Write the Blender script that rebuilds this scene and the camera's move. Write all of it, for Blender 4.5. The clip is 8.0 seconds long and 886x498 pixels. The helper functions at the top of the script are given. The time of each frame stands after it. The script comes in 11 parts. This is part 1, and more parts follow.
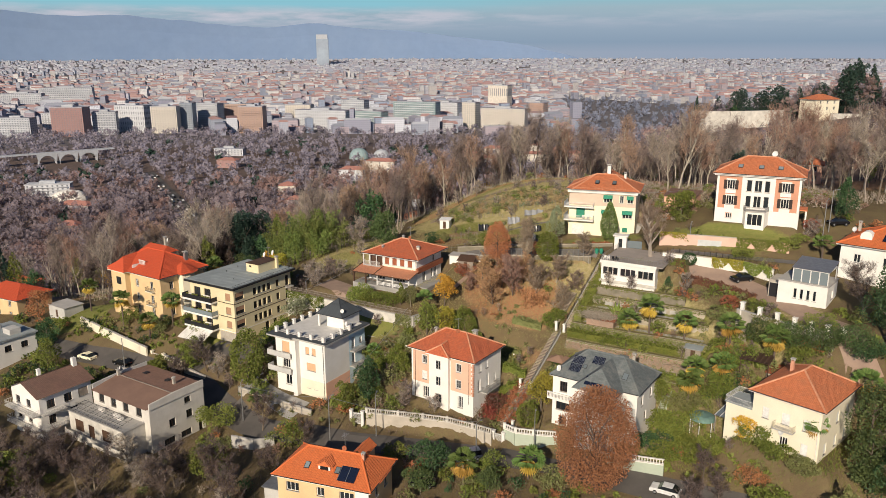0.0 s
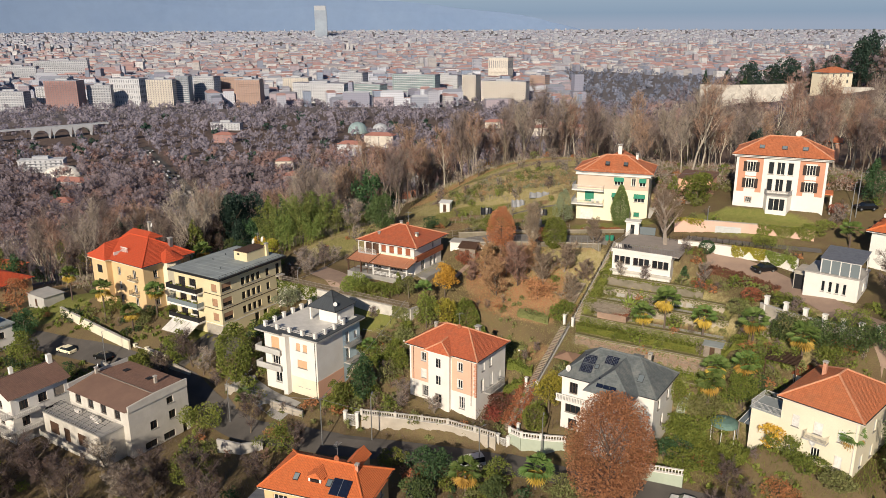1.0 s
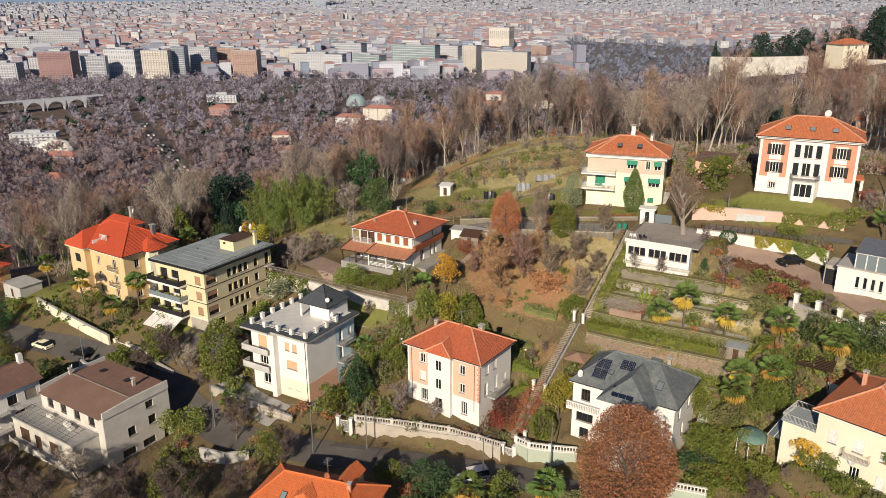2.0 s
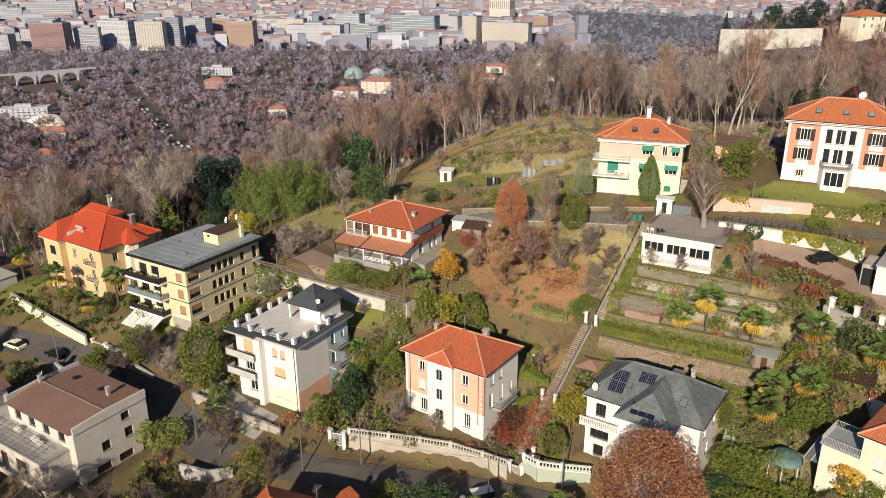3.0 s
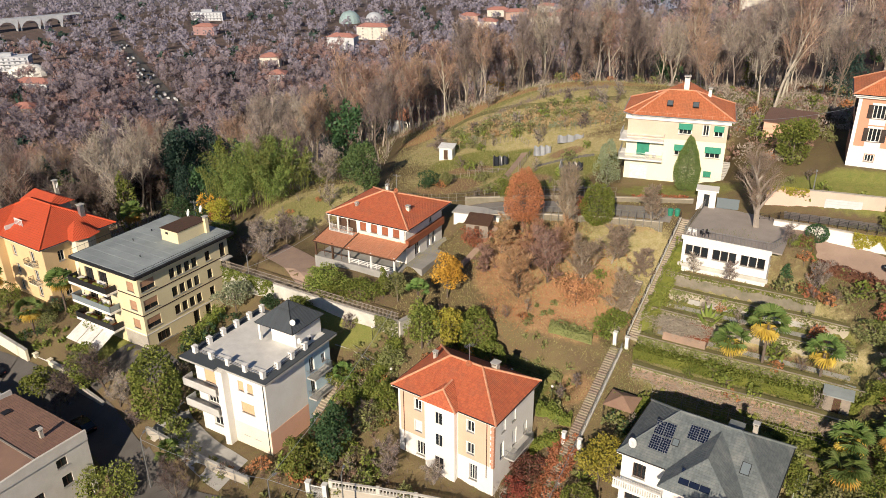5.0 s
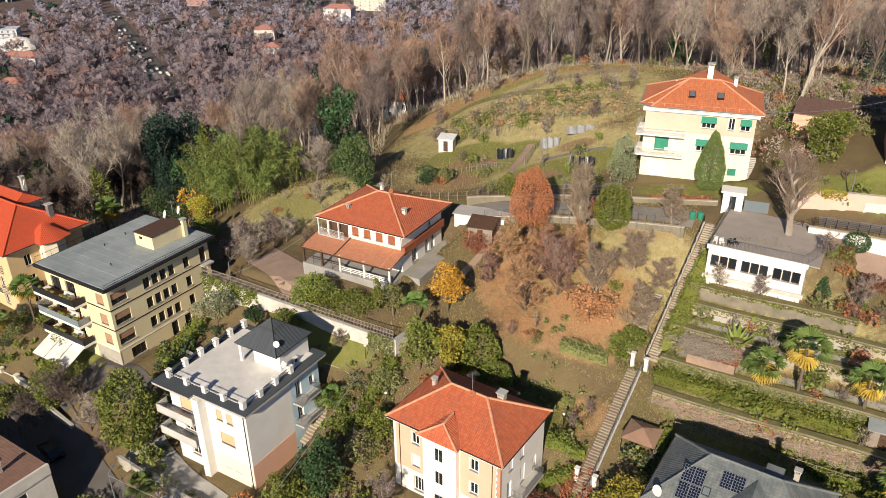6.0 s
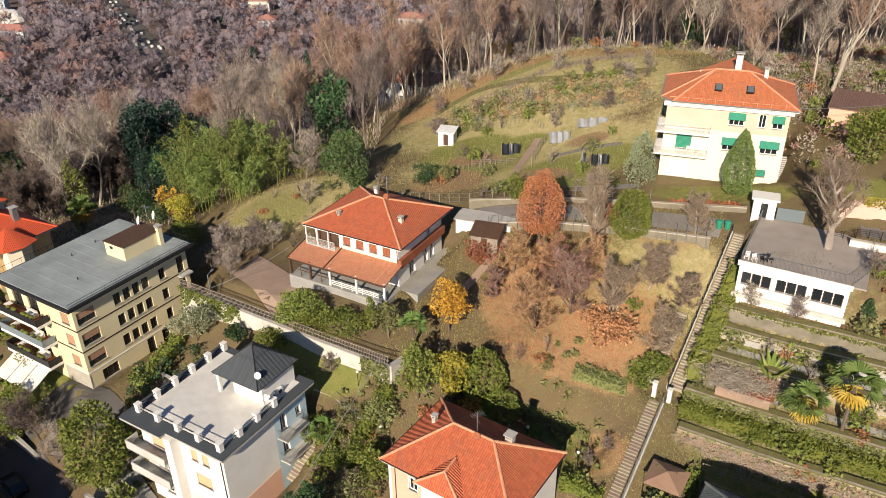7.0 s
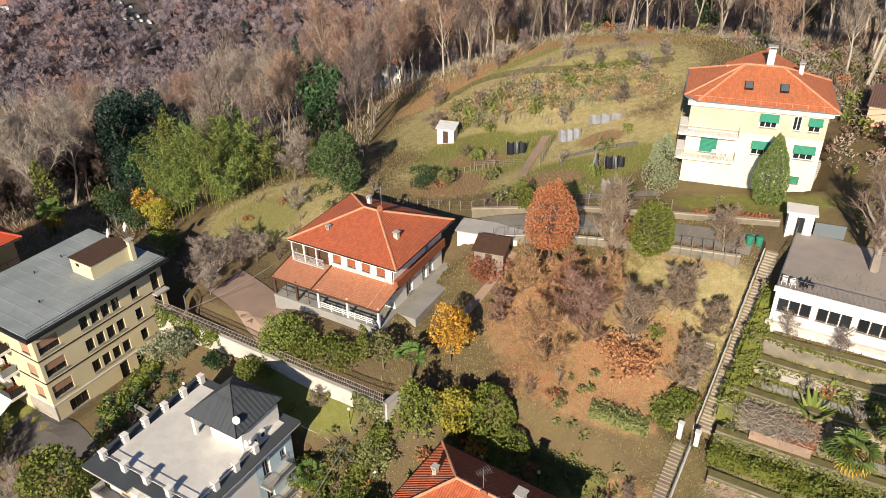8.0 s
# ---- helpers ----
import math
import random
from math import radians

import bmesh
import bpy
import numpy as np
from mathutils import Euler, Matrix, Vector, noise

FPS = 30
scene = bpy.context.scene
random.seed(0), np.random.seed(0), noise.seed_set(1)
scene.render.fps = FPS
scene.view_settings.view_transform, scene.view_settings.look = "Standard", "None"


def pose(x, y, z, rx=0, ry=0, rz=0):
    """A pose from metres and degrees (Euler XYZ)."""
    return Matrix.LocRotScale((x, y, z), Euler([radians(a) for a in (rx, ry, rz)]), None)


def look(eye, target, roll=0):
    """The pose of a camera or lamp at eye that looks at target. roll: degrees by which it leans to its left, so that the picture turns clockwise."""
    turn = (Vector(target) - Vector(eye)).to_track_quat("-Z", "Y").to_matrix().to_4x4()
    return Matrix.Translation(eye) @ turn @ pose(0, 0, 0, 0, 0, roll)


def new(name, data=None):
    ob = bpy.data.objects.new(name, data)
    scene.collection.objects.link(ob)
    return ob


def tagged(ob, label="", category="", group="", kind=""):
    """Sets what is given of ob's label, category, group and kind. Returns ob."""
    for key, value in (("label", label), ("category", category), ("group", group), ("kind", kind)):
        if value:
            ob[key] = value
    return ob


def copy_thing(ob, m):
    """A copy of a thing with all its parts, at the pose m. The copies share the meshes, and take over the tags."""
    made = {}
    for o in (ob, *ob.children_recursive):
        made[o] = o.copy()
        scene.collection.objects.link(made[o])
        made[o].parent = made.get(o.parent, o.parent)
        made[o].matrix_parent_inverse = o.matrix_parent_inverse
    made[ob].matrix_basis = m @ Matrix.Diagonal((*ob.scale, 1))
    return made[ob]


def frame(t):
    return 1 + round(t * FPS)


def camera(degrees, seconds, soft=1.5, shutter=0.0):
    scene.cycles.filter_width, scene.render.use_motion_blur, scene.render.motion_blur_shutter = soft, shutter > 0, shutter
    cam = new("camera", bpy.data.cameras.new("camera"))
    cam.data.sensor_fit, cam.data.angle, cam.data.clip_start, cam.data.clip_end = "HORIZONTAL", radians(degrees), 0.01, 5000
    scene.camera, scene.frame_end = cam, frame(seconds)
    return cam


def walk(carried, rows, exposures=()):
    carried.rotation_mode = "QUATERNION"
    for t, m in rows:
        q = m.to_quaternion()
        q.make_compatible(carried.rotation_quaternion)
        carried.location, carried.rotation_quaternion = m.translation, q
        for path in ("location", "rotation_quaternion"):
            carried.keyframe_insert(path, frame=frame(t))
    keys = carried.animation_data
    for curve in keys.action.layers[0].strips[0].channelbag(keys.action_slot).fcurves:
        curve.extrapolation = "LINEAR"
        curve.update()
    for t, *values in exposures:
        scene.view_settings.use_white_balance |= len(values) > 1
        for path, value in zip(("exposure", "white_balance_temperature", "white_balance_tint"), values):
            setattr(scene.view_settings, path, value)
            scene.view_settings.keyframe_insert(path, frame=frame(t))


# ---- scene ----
cam = camera(59.9, 8.0, 0.8)
PATH = [
    (0, (3.151, -5.456, 74.336), (3.1, -3.521, 73.835), -0.1),
    (0.5, (3.016, -0.076, 74.367), (2.965, 1.85, 73.833), -0.2),
    (1, (2.859, 5.397, 74.41), (2.808, 7.314, 73.842), -0.2),
    (1.5, (2.693, 10.998, 74.458), (2.642, 12.904, 73.855), -0.2),
    (3, (2.05, 28.168, 74.68), (2.0, 30.039, 73.974), -0.3),
    (3.5, (1.858, 33.936, 74.728), (1.81, 35.794, 73.989), -0.3),
    (4, (1.758, 39.738, 74.767), (1.709, 41.583, 73.996), -0.4),
    (4.5, (1.637, 45.507, 74.819), (1.587, 47.338, 74.015), -0.5),
    (6, (1.175, 62.575, 75.096), (1.127, 64.358, 74.192), -0.6),
    (6.5, (1.029, 68.196, 75.149), (0.981, 69.962, 74.211), -0.7),
    (7, (0.842, 73.758, 75.183), (0.795, 75.506, 74.212), -0.7),
    (7.5, (0.619, 79.193, 75.203), (0.574, 80.922, 74.2), -0.8),
    (8, (0.362, 84.523, 75.23), (0.32, 86.234, 74.196), -0.8),
]
walk(cam, [(t, look(eye, target, roll)) for t, eye, target, roll in PATH], [(0.0, 0.12), (2.0, 0.18), (4.0, 0.34), (6.0, 0.49), (8.0, 0.58)])

import functools


# ---- light ----
SUN_TO = Vector((-0.28, -0.96, 0)).normalized() * math.cos(radians(26)) + Vector((0, 0, math.sin(radians(26))))
world = bpy.data.worlds.new("world")
scene.world = world
world.use_nodes = True
wt = world.node_tree
sky = wt.nodes.new("ShaderNodeTexSky")
sky.sky_type = "NISHITA"
sky.sun_disc = False
sky.sun_elevation = radians(26)
sky.sun_rotation = math.atan2(SUN_TO.x, SUN_TO.y)
sky.altitude = 300
sky.air_density, sky.dust_density, sky.ozone_density = 0.55, 0.15, 2.5
wt.links.new(sky.outputs[0], wt.nodes["Background"].inputs[0])
wt.nodes["Background"].inputs[1].default_value = 0.08
sun = new("sun", bpy.data.lights.new("sun", "SUN"))
sun.data.energy, sun.data.angle, sun.data.color = 5.0, radians(0.6), (1.0, 0.86, 0.68)
sun.matrix_world = look(SUN_TO * 300, (0, 0, 0))


# ---- materials ----
def tree_of(name):
    m = bpy.data.materials.new(name)
    m.use_nodes = True
    nt = m.node_tree
    return m, nt, nt.nodes["Principled BSDF"]


def mixc(nt, fac, a, b, mode="MIX"):
    n = nt.nodes.new("ShaderNodeMix")
    n.data_type, n.blend_type = "RGBA", mode
    for sock, val in ((n.inputs[0], fac), (n.inputs[6], a), (n.inputs[7], b)):
        if isinstance(val, bpy.types.NodeSocket):
            nt.links.new(val, sock)
        elif isinstance(val, (int, float)):
            sock.default_value = val
        else:
            sock.default_value = (*val, 1)
    return n.outputs[2]


def noise_of(nt, scale, detail=4, vec=None, rough=0.6):
    n = nt.nodes.new("ShaderNodeTexNoise")
    n.inputs["Scale"].default_value, n.inputs["Detail"].default_value = scale, detail
    n.inputs["Roughness"].default_value = rough
    if vec is not None:
        nt.links.new(vec, n.inputs["Vector"])
    return n.outputs["Fac"]


def ramp(nt, fac, lo, hi):
    n = nt.nodes.new("ShaderNodeMapRange")
    n.inputs[1].default_value, n.inputs[2].default_value = lo, hi
    nt.links.new(fac, n.inputs[0])
    return n.outputs[0]


def math2(nt, op, a, b=0.0):
    n = nt.nodes.new("ShaderNodeMath")
    n.operation = op
    for i, v in enumerate((a, b)):
        if isinstance(v, bpy.types.NodeSocket):
            nt.links.new(v, n.inputs[i])
        else:
            n.inputs[i].default_value = v
    return n.outputs[0]


def bump_to(nt, bsdf, height, strength, dist=0.05):
    n = nt.nodes.new("ShaderNodeBump")
    n.inputs["Strength"].default_value, n.inputs["Distance"].default_value = strength, dist
    nt.links.new(height, n.inputs["Height"])
    nt.links.new(n.outputs[0], bsdf.inputs["Normal"])


def coords(nt, kind="Object"):
    return nt.nodes.new("ShaderNodeTexCoord").outputs[kind]


def mat(name, c1, c2=None, scale=0.6, fine=9.0, rough=0.85, bump=0.25, metal=0.0, per=None, spread=0.35, spec=0.3):
    """A surface with large stains and fine grain; per: 'object' or 'island' varies it from piece to piece."""
    m, nt, b = tree_of(name)
    c2 = c2 or tuple(0.72 * v for v in c1)
    vec = coords(nt)
    big, small = noise_of(nt, scale, 5, vec), noise_of(nt, fine, 3, vec)
    col = mixc(nt, ramp(nt, big, 0.35, 0.7), c1, c2)
    col = mixc(nt, math2(nt, "MULTIPLY", small, 0.35), col, tuple(0.55 * v for v in c1))
    if per:
        if per == "object":
            r = nt.nodes.new("ShaderNodeObjectInfo").outputs["Random"]
        else:
            r = nt.nodes.new("ShaderNodeNewGeometry").outputs["Random Per Island"]
        h = nt.nodes.new("ShaderNodeHueSaturation")
        nt.links.new(math2(nt, "ADD", math2(nt, "MULTIPLY", r, 2 * spread), 1 - spread), h.inputs["Value"])
        nt.links.new(math2(nt, "ADD", math2(nt, "MULTIPLY", r, 0.05), 0.475), h.inputs["Hue"])
        nt.links.new(col, h.inputs["Color"])
        col = h.outputs[0]
    nt.links.new(col, b.inputs["Base Color"])
    b.inputs["Roughness"].default_value, b.inputs["Metallic"].default_value = rough, metal
    b.inputs["Specular IOR Level"].default_value = spec
    if bump:
        bump_to(nt, b, small, bump)
    return m


def tile_mat(name, c1, c2, moss, course=0.36, column=0.24, bump=0.9, spots=0.35):
    """Clay roof tiles: courses and columns along the slope's own u, v in metres."""
    m, nt, b = tree_of(name)
    uv = coords(nt, "UV")
    sep = nt.nodes.new("ShaderNodeSeparateXYZ")
    nt.links.new(uv, sep.inputs[0])
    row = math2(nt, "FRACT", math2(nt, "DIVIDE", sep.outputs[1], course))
    colw = math2(nt, "SINE", math2(nt, "MULTIPLY", sep.outputs[0], 2 * math.pi / column))
    brick = nt.nodes.new("ShaderNodeTexBrick")
    brick.offset = 0.5
    for k, v in (("Scale", 1.0), ("Mortar Size", 0.0), ("Brick Width", column), ("Row Height", course), ("Bias", -0.1)):
        brick.inputs[k].default_value = v
    brick.inputs["Color1"].default_value, brick.inputs["Color2"].default_value = (*c1, 1), (*c2, 1)
    nt.links.new(uv, brick.inputs["Vector"])
    vec = coords(nt)
    big = noise_of(nt, 0.55, 6, vec, 0.65)
    mid = noise_of(nt, 2.2, 4, vec)
    col = mixc(nt, math2(nt, "MULTIPLY", ramp(nt, big, 0.48, 0.75), spots * 1.6), brick.outputs[0], moss)
    col = mixc(nt, math2(nt, "MULTIPLY", ramp(nt, mid, 0.6, 0.72), spots), col, tuple(0.45 * v for v in c1))
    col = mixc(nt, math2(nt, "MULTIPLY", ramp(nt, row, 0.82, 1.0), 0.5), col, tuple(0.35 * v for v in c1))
    nt.links.new(col, b.inputs["Base Color"])
    b.inputs["Roughness"].default_value = 0.82
    h = math2(nt, "ADD", math2(nt, "MULTIPLY", colw, 0.5), math2(nt, "MULTIPLY", row, -1.2))
    bump_to(nt, b, h, bump, 0.06)
    return m


def leaf_mat(name, c1, c2, spread=0.5, rough=0.6, thin=0.18, coarse=0.5):
    m, nt, b = tree_of(name)
    r = nt.nodes.new("ShaderNodeNewGeometry").outputs["Random Per Island"]
    o = nt.nodes.new("ShaderNodeObjectInfo").outputs["Random"]
    big = noise_of(nt, coarse, 3, coords(nt))
    col = mixc(nt, r, c1, c2)
    h = nt.nodes.new("ShaderNodeHueSaturation")
    val = math2(nt, "ADD", math2(nt, "MULTIPLY", big, 1.2 * spread), 1 - 0.6 * spread)
    val = math2(nt, "MULTIPLY", val, math2(nt, "ADD", math2(nt, "MULTIPLY", o, 0.35), 0.82))
    nt.links.new(val, h.inputs["Value"])
    nt.links.new(math2(nt, "ADD", math2(nt, "MULTIPLY", o, 0.03), 0.485), h.inputs["Hue"])
    nt.links.new(col, h.inputs["Color"])
    nt.links.new(h.outputs[0], b.inputs["Base Color"])
    b.inputs["Roughness"].default_value = rough
    b.inputs["Specular IOR Level"].default_value = 0.25
    # light passes through thin leaves and sprays
    tr = nt.nodes.new("ShaderNodeBsdfTranslucent")
    nt.links.new(h.outputs[0], tr.inputs[0])
    mx = nt.nodes.new("ShaderNodeMixShader")
    mx.inputs[0].default_value = thin
    nt.links.new(b.outputs[0], mx.inputs[1])
    nt.links.new(tr.outputs[0], mx.inputs[2])
    nt.links.new(mx.outputs[0], nt.nodes["Material Output"].inputs[0])
    return m


def haze_twigs(name, c1, c2, cover=0.5, grain=0.16, slow=0.05):
    """Crowns of twigs so fine that part of the light passes between them."""
    m = leaf_mat(name, c1, c2, 0.9, 0.9, 0.3, slow)
    nt = m.node_tree
    out = nt.nodes["Material Output"]
    clear, mx = nt.nodes.new("ShaderNodeBsdfTransparent"), nt.nodes.new("ShaderNodeMixShader")
    nt.links.new(math2(nt, "ADD", math2(nt, "MULTIPLY", noise_of(nt, grain, 3, coords(nt)), 0.9), cover - 0.45), mx.inputs[0])
    nt.links.new(clear.outputs[0], mx.inputs[1])
    nt.links.new(out.inputs[0].links[0].from_socket, mx.inputs[2])
    nt.links.new(mx.outputs[0], out.inputs[0])
    return m


def glass_mat(name, tint):
    m, nt, b = tree_of(name)
    o = nt.nodes.new("ShaderNodeObjectInfo").outputs["Random"]
    nt.links.new(mixc(nt, o, tint, tuple(2.2 * v for v in tint)), b.inputs["Base Color"])
    b.inputs["Roughness"].default_value = 0.06
    b.inputs["Specular IOR Level"].default_value = 0.6
    return m


M = {}
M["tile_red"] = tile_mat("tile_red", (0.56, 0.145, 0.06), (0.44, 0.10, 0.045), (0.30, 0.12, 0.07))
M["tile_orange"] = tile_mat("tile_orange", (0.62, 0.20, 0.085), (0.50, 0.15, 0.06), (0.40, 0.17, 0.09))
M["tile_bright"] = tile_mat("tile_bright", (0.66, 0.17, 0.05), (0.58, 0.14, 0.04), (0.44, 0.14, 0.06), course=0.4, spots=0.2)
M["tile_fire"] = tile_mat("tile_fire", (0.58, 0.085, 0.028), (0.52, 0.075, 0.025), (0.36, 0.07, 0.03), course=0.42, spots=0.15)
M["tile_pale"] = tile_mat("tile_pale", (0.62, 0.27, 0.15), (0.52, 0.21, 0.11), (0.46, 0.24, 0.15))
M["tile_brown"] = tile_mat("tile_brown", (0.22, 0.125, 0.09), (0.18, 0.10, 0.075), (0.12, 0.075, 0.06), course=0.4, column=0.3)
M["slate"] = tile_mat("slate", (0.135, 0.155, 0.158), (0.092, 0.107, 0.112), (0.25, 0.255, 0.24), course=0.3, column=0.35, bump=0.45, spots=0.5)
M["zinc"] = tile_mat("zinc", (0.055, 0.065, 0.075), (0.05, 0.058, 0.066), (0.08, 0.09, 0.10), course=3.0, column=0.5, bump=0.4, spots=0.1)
M["render_white"] = mat("render_white", (0.82, 0.80, 0.76), (0.74, 0.71, 0.66), 0.35, 6, 0.9, 0.1)
M["render_cream"] = mat("render_cream", (0.82, 0.76, 0.60), (0.75, 0.68, 0.53), 0.3, 6, 0.9, 0.1)
M["render_yellow"] = mat("render_yellow", (0.90, 0.84, 0.62), (0.86, 0.79, 0.57), 0.3, 6, 0.9, 0.1)
M["render_straw"] = mat("render_straw", (0.74, 0.65, 0.42), (0.66, 0.57, 0.36), 0.3, 6, 0.9, 0.1)
M["render_buff"] = mat("render_buff", (0.84, 0.72, 0.58), (0.78, 0.66, 0.52), 0.35, 6, 0.9, 0.1)
M["render_sand"] = mat("render_sand", (0.66, 0.53, 0.42), (0.58, 0.46, 0.36), 0.35, 6, 0.9, 0.1)
M["render_ochre"] = mat("render_ochre", (0.74, 0.54, 0.30), (0.64, 0.46, 0.26), 0.35, 6, 0.9, 0.1)
M["render_peach"] = mat("render_peach", (0.79, 0.48, 0.35), (0.73, 0.43, 0.31), 0.4, 6, 0.9, 0.1)
M["render_pink"] = mat("render_pink", (0.74, 0.50, 0.40), (0.62, 0.42, 0.34), 0.3, 5, 0.9, 0.15)
M["render_grey"] = mat("render_grey", (0.55, 0.54, 0.51), (0.44, 0.43, 0.41), 0.35, 6, 0.9, 0.15)
M["brick_red"] = mat("brick_red", (0.62, 0.32, 0.21), (0.54, 0.27, 0.175), 0.5, 14, 0.9, 0.25)
M["stone"] = mat("stone", (0.46, 0.42, 0.36), (0.30, 0.27, 0.23), 0.5, 4, 0.95, 0.5)
M["stone_old"] = mat("stone_old", (0.46, 0.405, 0.325), (0.27, 0.24, 0.18), 0.5, 4, 0.95, 0.6)
M["bed_earth"] = mat("bed_earth", (0.20, 0.185, 0.07), (0.12, 0.105, 0.05), 0.9, 7, 0.95, 0.6)
M["wall_mossy"] = mat("wall_mossy", (0.27, 0.235, 0.185), (0.15, 0.14, 0.095), 0.6, 4, 0.95, 0.6)
M["wall_old"] = mat("wall_old", (0.52, 0.47, 0.40), (0.34, 0.31, 0.26), 0.25, 3, 0.95, 0.4)
M["wall_pale"] = mat("wall_pale", (0.66, 0.63, 0.57), (0.40, 0.38, 0.34), 0.4, 3, 0.95, 0.3)
M["wall_mint"] = mat("wall_mint", (0.46, 0.52, 0.42), (0.38, 0.44, 0.36), 0.3, 3, 0.95, 0.3)
M["concrete"] = mat("concrete", (0.48, 0.46, 0.43), (0.36, 0.35, 0.33), 0.4, 5, 0.95, 0.3)
M["roof_felt"] = mat("roof_felt", (0.33, 0.365, 0.37), (0.22, 0.25, 0.255), 0.3, 2.5, 0.8, 0.3)
M["render_bone"] = mat("render_bone", (0.68, 0.65, 0.59), (0.54, 0.51, 0.46), 0.35, 5, 0.9, 0.15)
M["render_sky"] = mat("render_sky", (0.52, 0.66, 0.74), (0.46, 0.59, 0.67), 0.4, 6, 0.9, 0.1)
M["sheet_brown"] = mat("sheet_brown", (0.25, 0.155, 0.115), (0.19, 0.115, 0.088), 0.3, 5, 0.8, 0.15)
M["pale_steel"] = mat("pale_steel", (0.60, 0.62, 0.62), (0.48, 0.50, 0.50), 0.6, 8, 0.6, 0.1)
M["roof_deck"] = mat("roof_deck", (0.74, 0.72, 0.68), (0.52, 0.51, 0.48), 0.3, 3, 0.9, 0.25)
M["asphalt"] = mat("asphalt", (0.115, 0.105, 0.098), (0.075, 0.07, 0.066), 0.25, 8, 0.95, 0.3)
M["paving"] = mat("paving", (0.36, 0.26, 0.20), (0.28, 0.20, 0.16), 0.4, 5, 0.95, 0.3)
M["paving_grey"] = mat("paving_grey", (0.36, 0.35, 0.33), (0.27, 0.265, 0.255), 0.4, 5, 0.95, 0.3)
M["terrace_paving"] = mat("terrace_paving", (0.37, 0.325, 0.29), (0.29, 0.255, 0.23), 0.4, 5, 0.95, 0.3)
M["lane_grey"] = mat("lane_grey", (0.21, 0.195, 0.18), (0.15, 0.14, 0.13), 0.4, 5, 0.95, 0.3)
M["step_stone"] = mat("step_stone", (0.42, 0.36, 0.285), (0.31, 0.26, 0.205), 0.7, 6, 0.95, 0.4, per="object", spread=0.12)
M["wood_dark"] = mat("wood_dark", (0.10, 0.055, 0.035), (0.07, 0.04, 0.025), 1.5, 14, 0.75, 0.3)
M["wood_red"] = mat("wood_red", (0.34, 0.115, 0.055), (0.26, 0.085, 0.045), 1.0, 12, 0.75, 0.3)
M["wood_grey"] = mat("wood_grey", (0.33, 0.28, 0.23), (0.22, 0.19, 0.16), 1.2, 12, 0.9, 0.3)
M["frame_dark"] = mat("frame_dark", (0.06, 0.035, 0.025), None, 2, 12, 0.6, 0.1)
M["frame_white"] = mat("frame_white", (0.80, 0.79, 0.76), None, 2, 12, 0.6, 0.05)
M["shutter_dark"] = mat("shutter_dark", (0.05, 0.035, 0.03), None, 2, 12, 0.7, 0.2)
M["shutter_green"] = mat("shutter_green", (0.035, 0.26, 0.17), (0.03, 0.2, 0.13), 2, 12, 0.7, 0.2)
M["shutter_peach"] = mat("shutter_peach", (0.72, 0.44, 0.26), (0.66, 0.40, 0.24), 2, 12, 0.75, 0.2)
M["shutter_rust"] = mat("shutter_rust", (0.44, 0.26, 0.16), (0.36, 0.21, 0.13), 2, 12, 0.75, 0.2)
M["glass"] = glass_mat("glass", (0.012, 0.015, 0.018))
M["glass_pale"] = glass_mat("glass_pale", (0.10, 0.12, 0.13))
M["metal_dark"] = mat("metal_dark", (0.05, 0.05, 0.055), None, 2, 10, 0.5, 0.05, 0.6)
M["metal_grey"] = mat("metal_grey", (0.42, 0.43, 0.44), None, 2, 10, 0.45, 0.05, 0.7)
M["metal_white"] = mat("metal_white", (0.80, 0.80, 0.78), None, 2, 10, 0.5, 0.05)
M["fabric_white"] = mat("fabric_white", (0.82, 0.79, 0.74), None, 1, 8, 0.9, 0.1)
M["ridge"] = mat("ridge", (0.66, 0.34, 0.21), (0.52, 0.22, 0.12), 1.5, 8, 0.85, 0.3)
M["plastic_black"] = mat("plastic_black", (0.02, 0.022, 0.028), None, 2, 8, 0.3, 0.1)
M["foil"] = mat("foil", (0.30, 0.31, 0.33), (0.20, 0.21, 0.23), 1.2, 7, 0.35, 0.4)
M["solar"] = mat("solar", (0.012, 0.018, 0.04), None, 2, 8, 0.12, 0.0, spec=0.6)
M["paint_black"] = mat("paint_black", (0.012, 0.013, 0.016), None, 1, 4, 0.2, 0.0, spec=0.6)
M["paint_white"] = mat("paint_white", (0.78, 0.78, 0.77), None, 1, 4, 0.25, 0.0, spec=0.6)
M["rubber"] = mat("rubber", (0.02, 0.02, 0.02), None, 2, 10, 0.9, 0.1)
M["bark"] = mat("bark", (0.17, 0.135, 0.105), (0.11, 0.085, 0.07), 0.8, 6, 0.95, 0.5, per="object", spread=0.3)
M["bark_pale"] = mat("bark_pale", (0.42, 0.365, 0.305), (0.28, 0.24, 0.20), 0.6, 6, 0.95, 0.4, per="object", spread=0.3)
M["twig_brown"] = leaf_mat("twig_brown", (0.30, 0.235, 0.205), (0.19, 0.152, 0.138), 0.5, 0.9)
M["twig_dark"] = leaf_mat("twig_dark", (0.18, 0.138, 0.125), (0.12, 0.096, 0.092), 0.5, 0.9)
M["twig_orchard"] = leaf_mat("twig_orchard", (0.56, 0.35, 0.21), (0.36, 0.22, 0.135), 0.4, 0.9, 0.4)
M["twig_ash"] = leaf_mat("twig_ash", (0.44, 0.35, 0.265), (0.28, 0.22, 0.165), 0.4, 0.9, 0.4)
